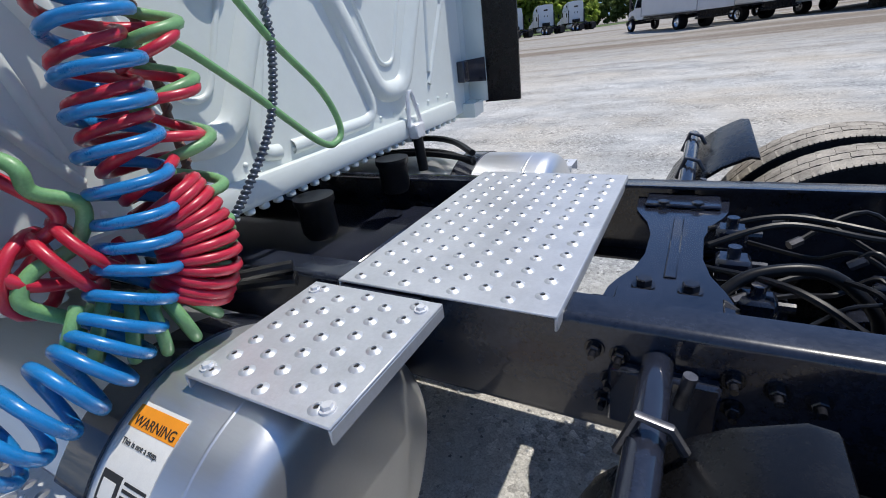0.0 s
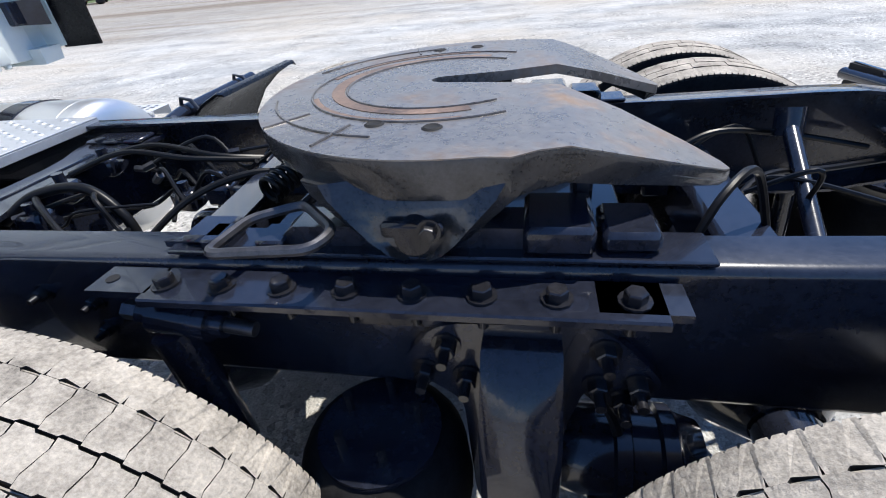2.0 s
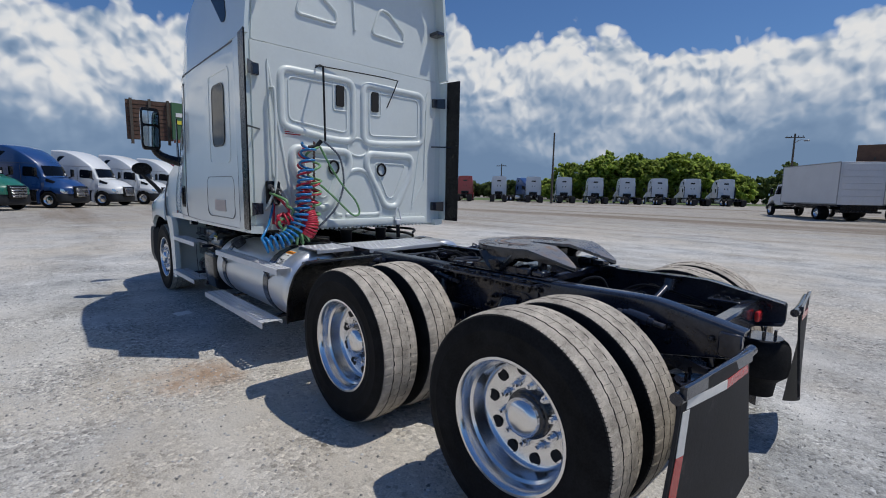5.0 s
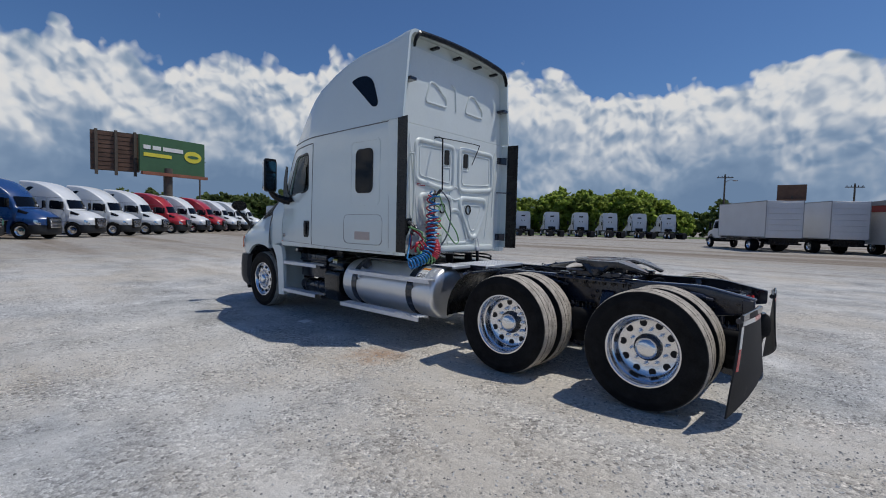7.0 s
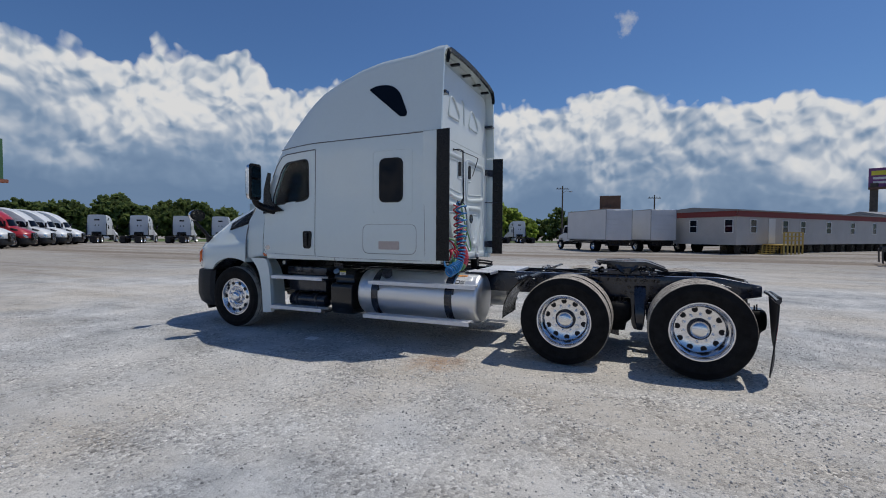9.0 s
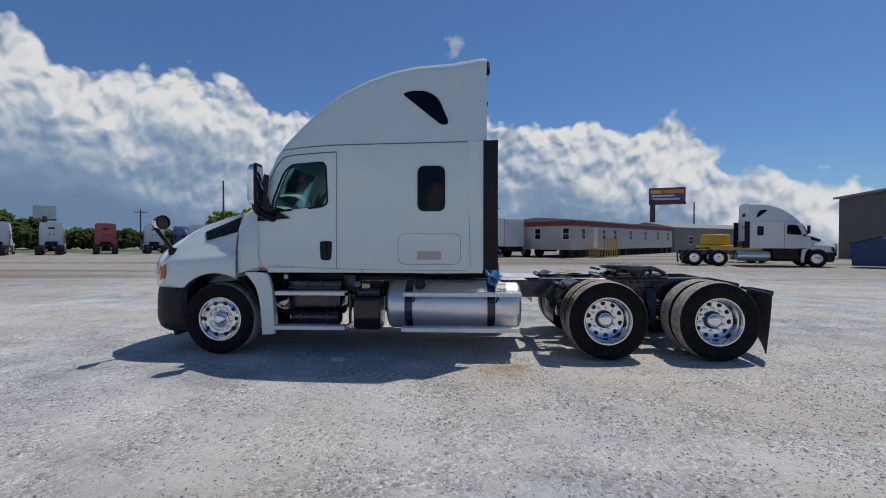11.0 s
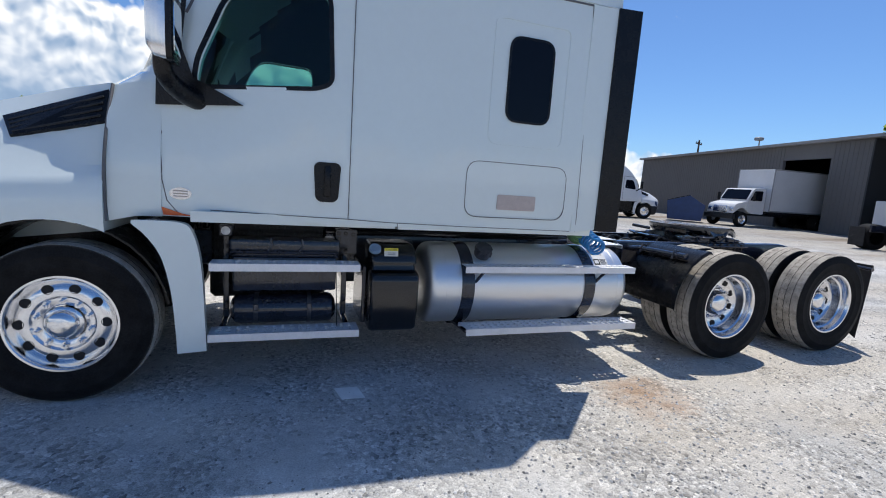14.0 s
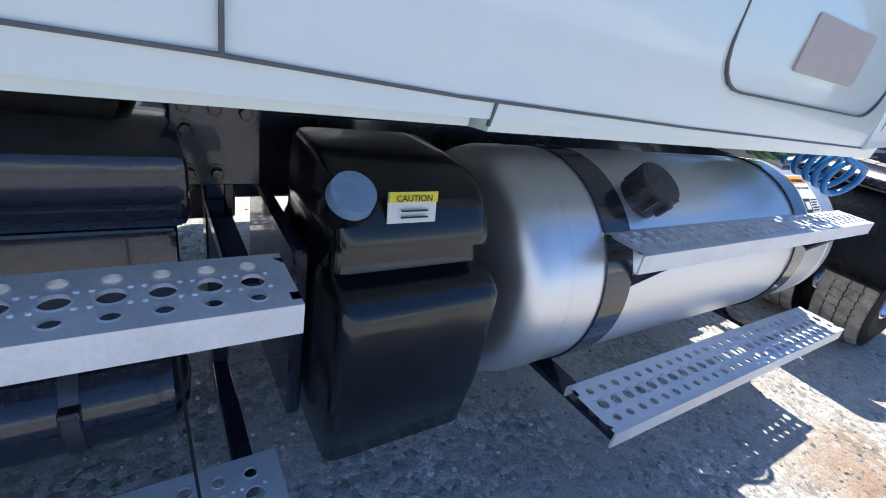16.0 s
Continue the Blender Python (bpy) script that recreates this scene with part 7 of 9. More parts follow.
# -- quarter fenders, mud flaps, exhaust --
def build_fenders():
    for s in (-1, 1):
        # bent plate ahead of the front drive tyre
        prof = [(-0.315, 0.988), (-0.345, 0.992), (-0.42, 0.955), (-0.51, 0.885), (-0.59, 0.78), (-0.636, 0.67), (-0.652, 0.57), (-0.652, 0.50)]
        bm = fresh()
        rings = []
        for x, z in prof:
            rings.append([(x, s * 0.60, z), (x, s * 0.615, z + 0.004), (x, s * 1.20, z + 0.004), (x, s * 1.215, z - 0.012), (x + 0.006, s * 1.21, z - 0.02), (x + 0.006, s * 1.195, z - 0.008), (x + 0.006, s * 0.60, z - 0.008)])
        loft(bm, rings)
        fd = part("quarter_fender", bm, PLASTIC, truck, "black plastic quarter fender ahead of the drive tyres")
        bm = fresh()
        tube(bm, [Vector((-0.52, s * 0.43, 0.90)), Vector((-0.52, s * 0.60, 0.925)), Vector((-0.52, s * 1.14, 0.935))], 0.027, 14)
        box(bm, (-0.60, min(s * 0.425, s * 0.455), 0.76), (-0.42, max(s * 0.425, s * 0.455), 0.89), bevel=0.006)
        part("fender_arm", bm, BLACK, fd, "black tubular fender arm")
        for y in (0.64, 1.02):
            bm = fresh()
            tube(bm, [Vector((-0.555, s * y, 0.90)), Vector((-0.53, s * y, 0.975)), Vector((-0.49, s * y, 0.965)), Vector((-0.47, s * y, 0.93))], 0.008, 8)
            part("clamp", bm, STEEL, fd)
        bm = fresh()
        tube(bm, [Vector((-0.48, s * 0.50, 0.88)), Vector((-0.47, s * 0.50, 0.945))], 0.011, 10)
        part("clamp_stud", bm, STEEL, fd)
        # mud flap behind the rear tyre
        bm = fresh()
        tube(bm, [Vector((2.085, s * 0.44, 0.85)), Vector((2.08, s * 0.62, 0.845)), Vector((2.035, s * 1.12, 0.83))], 0.022, 12)
        hg = part("flap_hanger", bm, BLACK, truck, "black mud flap hanger")
        bm = fresh()
        box(bm, (1.96, min(s * 0.425, s * 0.45), 0.79), (2.05, max(s * 0.425, s * 0.45), 0.90), bevel=0.006)
        part("hanger_bracket", bm, BLACK, hg)
        OUTER = [(0.09, 1.975), (0.25, 1.990), (0.45, 2.012), (0.66, 2.030), (0.87, 2.040)]
        INNER = [(0.09, 2.150), (0.24, 2.140), (0.45, 2.118), (0.66, 2.100), (0.87, 2.085)]

        def face_x(y, z):
            f = (y - 0.53) / 0.58
            return lerp_table(z, INNER) * (1 - f) + lerp_table(z, OUTER) * f + 0.016 * math.sin(math.pi * f)
        bm = fresh()
        rings = []
        for z in (0.87, 0.80, 0.70, 0.58, 0.46, 0.34, 0.24, 0.16, 0.09):
            ring = []
            for side in (0.0, 0.012):
                for k in range(7):
                    f = k / 6 if side == 0.0 else 1 - k / 6
                    y = 0.53 + 0.58 * f
                    zz = z if z > 0.5 else z + 0.26 * (1 - f) * (0.5 - z) / 0.41
                    ring.append((face_x(y, zz) + side, s * y, zz))
            rings.append(ring)
        loft(bm, rings)
        fl = part("mud_flap", bm, FLAP, hg, "black rubber mud flap, slightly curled")
        bm = fresh()
        prism(bm, [(face_x(y, 0.85) + 0.012, s * y, z) for y, z in ((0.53, 0.83), (1.11, 0.83), (1.11, 0.875), (0.53, 0.875))], (0.012, 0, 0))
        part("clamp_bar", bm, BLACK, hg)
        for y0, y1, z0, z1, m_ in ((0.56, 0.80, 0.79, 0.825, REDLENS), (0.80, 1.08, 0.79, 0.825, LABEL), (1.06, 1.10, 0.62, 0.785, LABEL), (1.06, 1.10, 0.45, 0.62, REDLENS)):
            bm = fresh()
            prism(bm, [(face_x(y, z) + 0.0135, s * y, z) for y, z in ((y0, z0), (y1, z0), (y1, z1), (y0, z1))], (0.002, 0, 0))
            part("reflective_strip", bm, m_, fl)
    # pipes, valves and hoses between the rails
    bm = fresh()
    tube(bm, smooth_line([(-0.44, -0.20, 0.90), (-0.37, -0.15, 0.95), (-0.25, -0.12, 0.955), (-0.16, -0.13, 0.88), (-0.14, -0.14, 0.78)], 8), 0.013, 10)
    part("hydraulic_hose", bm, DARK_HOSE, truck, "glossy black hose looped between the rails")
    for a, b, c, d in (((-0.45, 0.02, 0.93), (-0.30, 0.08, 0.97), (-0.12, 0.10, 0.94), (0.05, 0.18, 0.90)), ((-0.45, 0.12, 0.93), (-0.28, 0.16, 0.96), (-0.05, 0.14, 0.93), (0.1, 0.24, 0.88)),
                       ((-0.02, -0.30, 0.86), (0.08, -0.18, 0.95), (0.2, -0.10, 0.98), (0.30, -0.05, 0.96)), ((-0.46, -0.08, 0.92), (-0.30, -0.20, 0.95), (-0.15, -0.28, 0.88), (0.0, -0.3, 0.80)),
                       ((1.2, -0.1, 0.80), (1.35, 0.1, 0.86), (1.55, 0.2, 0.84), (1.75, 0.3, 0.82)), ((1.15, 0.25, 0.82), (1.3, 0.3, 0.90), (1.5, 0.33, 0.88), (1.7, 0.33, 0.84)),
                       ((1.1, -0.25, 0.86), (1.16, -0.2, 0.97), (1.24, -0.12, 0.98), (1.3, -0.1, 0.84))):
        bm = fresh()
        tube(bm, smooth_line([a, b, c, d], 8), 0.008, 8)
        part("air_line", bm, DARK_HOSE, truck)
    for x, y, z in ((-0.40, 0.10, 0.93), (-0.40, -0.05, 0.92), (-0.36, -0.18, 0.90), (-0.10, 0.02, 0.86), (0.05, -0.02, 0.90), (0.10, 0.12, 0.86), (1.15, 0.18, 0.82), (1.45, -0.22, 0.80)):
        bm = fresh()
        box(bm, (x - 0.035, y - 0.03, z - 0.035), (x + 0.035, y + 0.03, z + 0.02), bevel=0.008)
        cyl(bm, (x, y, z + 0.02), (x, y, z + 0.045), 0.014, 10)
        cyl(bm, (x + 0.035, y, z), (x + 0.065, y, z), 0.011, 8)
        part("air_valve", bm, BLACK, truck, "small black air valve")
    lines = random.Random(31)
    for i in range(9):
        x0 = lines.uniform(-0.46, 0.02)
        y0 = lines.uniform(-0.26, 0.30)
        z0 = lines.uniform(0.84, 0.93)
        pts = [(x0, y0, z0)]
        for k in range(4):
            x0 += lines.uniform(0.03, 0.15)
            y0 = max(-0.31, min(0.32, y0 + lines.uniform(-0.11, 0.11)))
            pts.append((x0, y0, min(0.965, z0 + lines.uniform(-0.05, 0.05))))
        bm = fresh()
        tube(bm, smooth_line(pts, 6), lines.choice((0.004, 0.005, 0.006)), 7)
        ln = part("air_line", bm, DARK_HOSE, truck)
        bm = fresh()
        p, q = Vector(pts[0]), Vector(pts[1])
        d = (q - p).normalized()
        cyl(bm, p - d * 0.012, p + d * 0.02, 0.011, 6)
        part("fitting", bm, STEEL, ln)
    for i in range(4):
        x0, y0 = lines.uniform(1.05, 1.65), lines.uniform(-0.26, 0.30)
        bm = fresh()
        tube(bm, smooth_line([(x0, y0, 0.80), (x0 + lines.uniform(0.05, 0.2), y0 + lines.uniform(-0.1, 0.1), lines.uniform(0.84, 0.92)), (x0 + lines.uniform(0.2, 0.35), y0 + lines.uniform(-0.1, 0.1), 0.80)], 8), 0.006, 7)
        part("air_line", bm, DARK_HOSE, truck)
    # torque rods
    for x in (0.02, 1.42):
        bm = fresh()
        cyl(bm, (x, -0.20, 0.70), (x + 0.05, 0.28, 0.93), 0.019, 12)
        cyl(bm, (x + 0.05, 0.27, 0.90), (x + 0.05, 0.29, 0.965), 0.034, 14)
        part("torque_rod", bm, BLACK_TOP, truck, "grey-black torque rod")
    # rear box behind the hoses and far side silencer
    bm = fresh()
    lathe(bm, [(0.03, -0.42), (0.155, -0.40), (0.16, -0.36), (0.16, 0.36), (0.155, 0.40), (0.03, 0.42)], 40, (-2.1, 0.12, 0.62), "x")
    part("silencer", bm, ALU, truck)
    # small angle tab on the rail below the deck plate
    bm = fresh()
    box(bm, (-0.655, -0.335, 0.90), (-0.625, -0.33, 0.965), bevel=0.002)
    part("tab", bm, BLACK, truck)
    # dark pan between the rails ahead of the deck
    bm = fresh()
    box(bm, (-2.6, -0.335, 0.80), (-1.25, 0.335, 0.84), bevel=0.01)
    part("cover_pan", bm, BLACK, truck)


build_fenders()


# -- air and electric lines --
def build_hoses():
    X = -1.42
    # support spring and knot at the top
    bm = fresh()
    tube(bm, [Vector((X, -0.50, 1.93)), Vector((X - 0.01, -0.55, 1.87)), Vector((X - 0.02, -0.62, 1.86))], 0.02, 8)
    part("hose_clip", bm, DARK_HOSE, truck)

    def hose(name, line, radius, turns, tube_r, material, label, start=0.0, squash=1.0, ends=None):
        b = fresh()
        pts = coil(smooth_line(line, 10), radius, turns, start, squash)
        if ends:
            pts = [Vector(p) for p in ends[0]] + pts + [Vector(p) for p in ends[1]]
        tube(b, pts, tube_r, 9)
        return part(name, b, material, truck, label, smooth=60)
    hose("blue_air_hose", [(X + 0.03, -0.640, 1.88), (X + 0.05, -0.675, 1.70), (X + 0.06, -0.700, 1.53), (X + 0.06, -0.718, 1.40), (X + 0.06, -0.737, 1.27), (X + 0.06, -0.765, 1.17), (X + 0.06, -0.83, 1.085), (X + 0.06, -0.90, 1.035), (X + 0.05, -0.99, 1.01), (X + 0.03, -1.07, 0.985)], 0.062, 19, 0.0108, BLUE_HOSE,
         "coiled blue air hose hanging behind the cab", ends=([], [(X - 0.02, -1.06, 1.06), (X - 0.08, -0.98, 1.16), (X - 0.13, -0.90, 1.38)]))
    hose("red_air_hose", [(X - 0.02, -0.645, 1.86), (X + 0.0, -0.675, 1.66), (X + 0.01, -0.690, 1.47), (X + 0.02, -0.695, 1.36), (X + 0.04, -0.675, 1.26)], 0.056, 8.5, 0.0105, RED_HOSE,
         "coiled red air hose hanging behind the cab", 1.5)
    hose("red_air_hose", [(X + 0.04, -0.675, 1.26), (X + 0.06, -0.660, 1.20), (X + 0.075, -0.668, 1.13), (X + 0.06, -0.70, 1.07)], 0.066, 12, 0.0105, RED_HOSE,
         "tight bunch of red air hose coils", 0.6)
    hose("red_air_hose", [(X + 0.02, -0.79, 1.22), (X + 0.0, -0.83, 1.20), (X - 0.02, -0.88, 1.19), (X - 0.06, -0.91, 1.22)], 0.068, 3.2, 0.0105, RED_HOSE, "loose loops of red air hose", 0.4, ends=([], [(X - 0.13, -0.90, 1.42)]))
    hose("green_electric_cable", [(X - 0.03, -0.585, 1.88), (X + 0.0, -0.575, 1.62), (X + 0.01, -0.585, 1.45), (X + 0.02, -0.600, 1.28), (X + 0.03, -0.625, 1.17)], 0.058, 6.5, 0.0115, GREEN_HOSE,
         "coiled green electric cable hanging behind the cab", 2.6)
    hose("green_electric_cable", [(X + 0.03, -0.625, 1.17), (X + 0.05, -0.66, 1.10), (X + 0.06, -0.73, 1.045), (X + 0.04, -0.81, 1.05), (X + 0.0, -0.88, 1.10)], 0.058, 9.5, 0.0115, GREEN_HOSE,
         "bunched green electric cable coils above the tank", 1.2)
    hose("red_air_hose", [(X + 0.02, -0.60, 1.56), (X + 0.02, -0.59, 1.44), (X + 0.02, -0.62, 1.34)], 0.055, 3.0, 0.010, RED_HOSE, "loose red hose loops", 0.9)
    # straight tails
    for name, line, r, m_, label in (
            ("green_electric_cable", [(X - 0.03, -0.50, 1.88), (X - 0.03, -0.38, 1.68), (X - 0.03, -0.26, 1.52), (X - 0.03, -0.126, 1.38), (X - 0.03, -0.075, 1.27), (X - 0.03, -0.10, 1.225), (X - 0.03, -0.174, 1.243), (X - 0.03, -0.37, 1.415), (X - 0.03, -0.52, 1.53), (X + 0.0, -0.60, 1.51)], 0.010, GREEN_HOSE, "slack green cable loop"),
            ("dark_cable", [(X - 0.03, -0.46, 1.93), (X - 0.03, -0.30, 1.80), (X - 0.03, -0.252, 1.59), (X - 0.03, -0.275, 1.44), (X - 0.03, -0.341, 1.30), (X - 0.03, -0.458, 1.18), (X - 0.03, -0.56, 1.09), (X - 0.03, -0.62, 1.0)], 0.0105, SPRING, "spring-wrapped dark cable"),
            ("brown_hose", [(X - 0.06, -0.54, 1.92), (X - 0.06, -0.55, 1.6), (X - 0.05, -0.56, 1.2)], 0.012, MUFF, "brown spring-guarded hose"),
            ("red_air_hose", [(X - 0.13, -0.90, 1.42), (X - 0.02, -0.876, 1.361), (X + 0.02, -0.835, 1.284), (X + 0.0, -0.875, 1.246), (X + 0.0, -0.93, 1.24), (X + 0.02, -0.92, 1.20), (X + 0.02, -0.85, 1.17), (X + 0.03, -0.78, 1.18)], 0.0115, RED_HOSE, "slack red air hose"),
            ("green_electric_cable", [(X - 0.13, -0.94, 1.44), (X + 0.02, -0.865, 1.38), (X + 0.03, -0.855, 1.33), (X + 0.04, -0.805, 1.29), (X + 0.03, -0.835, 1.23), (X + 0.02, -0.90, 1.21), (X + 0.02, -0.93, 1.17), (X + 0.02, -0.88, 1.11)], 0.0125, GREEN_HOSE, "slack green cable")):
        b = fresh()
        pts = smooth_line(line, 10)
        if m_ is SPRING or m_ is MUFF:
            tube(b, coil(pts, r * 0.75, len(pts) * 1.1, steps=8), r * 0.42, 6)
            tube(b, pts, r * 0.7, 8)
        else:
            tube(b, pts, r, 9)
        part(name, b, m_, truck, label, smooth=60)
    # dark junction on the wall that the lines leave from
    bm = fresh()
    box(bm, (-1.59, -0.97, 1.33), (-1.545, -0.84, 1.55), bevel=0.02, seg=2)
    j = part("hose_junction", bm, PLASTIC, truck, "black junction block with brass couplings")
    for y, z, m_ in ((-0.94, 1.50, BLUE_HOSE), (-0.88, 1.47, RED_HOSE), (-0.92, 1.39, GREEN_HOSE)):
        bm = fresh()
        cyl(bm, (-1.545, y, z), (-1.50, y, z - 0.02), 0.022, 14)
        cyl(bm, (-1.50, y, z - 0.02), (-1.47, y, z - 0.05), 0.014, 12)
        part("coupling", bm, STEEL, j)


build_hoses()

truck.scale = TRUCK_SCALE

# ==== the yard round the tractor ====
def wall_mat(name, col):
    return mat(name, col, 0.7, var=0.06, scale=0.7, dirt=((col[0] * 0.6, col[1] * 0.58, col[2] * 0.55), 0.15, 1.2))


WHITE_FAR = mat("fleet_white_paint", (0.70, 0.72, 0.73), 0.35, var=0.03, scale=1.0, coat=0.4)
RED_FAR = mat("fleet_red_paint", (0.42, 0.02, 0.03), 0.3, var=0.05, scale=1.0, coat=0.5)
BLUE_FAR = mat("fleet_blue_paint", (0.015, 0.06, 0.20), 0.3, var=0.05, scale=1.0, coat=0.5)
GREEN_FAR = mat("fleet_green_paint", (0.02, 0.16, 0.11), 0.3, var=0.05, scale=1.0, coat=0.5)
BOX_WHITE = mat("van_body_white", (0.66, 0.67, 0.68), 0.45, var=0.04, scale=0.8, dirt=((0.42, 0.42, 0.41), 0.14, 1.0))
WALL_GREY = wall_mat("metal_siding_grey", (0.125, 0.122, 0.120))
# near-black siding: the shed's indoor shade is put into the wall colour
WALL_SHADED = wall_mat("shed_inner_dark", (0.03, 0.033, 0.036))
WALL_CREAM = wall_mat("office_siding", (0.50, 0.48, 0.45))
WALL_RED = wall_mat("office_red_band", (0.24, 0.05, 0.05))
WALL_TAN = wall_mat("low_building_tan", (0.22, 0.20, 0.175))
ROOF_GREY = wall_mat("metal_roof", (0.26, 0.26, 0.26))
TIMBER = mat("yellow_painted_timber", (0.50, 0.36, 0.10), 0.7, var=0.12, scale=3.0)
YELLOW = mat("yellow_machine_paint", (0.62, 0.40, 0.04), 0.4, var=0.06, scale=3.0)
POLE_WOOD = mat("weathered_pole_wood", (0.10, 0.085, 0.07), 0.9, var=0.15, scale=4.0)
STEEL_POST = mat("grey_steel_post", (0.34, 0.35, 0.36), 0.5, 0.3, var=0.08, scale=3.0)
SKIP_BLUE = mat("blue_skip_paint", (0.015, 0.045, 0.14), 0.5, var=0.15, scale=3.0, dirt=((0.2, 0.13, 0.08), 0.12, 3.0))
BOARD_GREEN = mat("billboard_green", (0.05, 0.13, 0.06), 0.6, var=0.08, scale=0.6)
BOARD_BROWN = mat("billboard_back", (0.14, 0.08, 0.055), 0.8, var=0.2, scale=1.0)
BOARD_RUST = mat("billboard_rusty_ledge", (0.26, 0.10, 0.06), 0.8, var=0.2, scale=1.0)
BOARD_PURPLE = mat("billboard_purple", (0.20, 0.07, 0.20), 0.6, var=0.1, scale=0.8)
SIGN_YELLOW = mat("billboard_yellow", (0.70, 0.62, 0.06), 0.6, var=0.05, scale=1.0)
SIGN_WHITE = mat("billboard_white", (0.72, 0.72, 0.70), 0.6, var=0.04, scale=1.0)
LEAVES = leaf_mat("spring_leaves", (0.40, 0.50, 0.12), 0.72)
LEAVES_DARK = leaf_mat("dark_leaves", (0.19, 0.25, 0.09))
BARK = mat("bark", (0.09, 0.07, 0.05), 0.9, var=0.2, scale=6.0)
GRASS = mat("roadside_grass", (0.10, 0.15, 0.045), 0.9, var=0.25, scale=0.8)


def simple_wheel_mesh():
    bm = fresh()
    lathe(bm, [(0.30, -0.10), (0.33, -0.125), (0.44, -0.135), (0.485, -0.115), (0.5, -0.09), (0.5, 0.09), (0.485, 0.115), (0.44, 0.135), (0.30, 0.11)], 28, cap=False)
    a = bm_mesh(bm, "tyre", [RUBBER])
    bm = fresh()
    lathe(bm, [(0.305, -0.105), (0.295, -0.118), (0.27, -0.06), (0.24, -0.03), (0.13, -0.04), (0.12, -0.09), (0.06, -0.11), (0.001, -0.115)], 24, cap=False)
    return a, bm_mesh(bm, "rim", [CHROME])


FAR_TYRE, FAR_RIM = simple_wheel_mesh()


def far_wheel(parent, x, y, dual, r=0.5):
    s = -1 if y < 0 else 1
    k = r / 0.5
    w = new("wheel", FAR_TYRE)
    w.parent = parent
    w.matrix_local = Matrix.Translation((x, y, r)) @ Matrix.Rotation(math.pi if s > 0 else 0, 4, "Z") @ Matrix.Diagonal((k, 2.3 if dual else 1.0, k, 1))
    child("rim", FAR_RIM, w, Matrix.Diagonal((1, 0.45 if dual else 1.0, 1, 1)) @ Matrix.Translation((0, -0.13 if dual else 0, 0)))


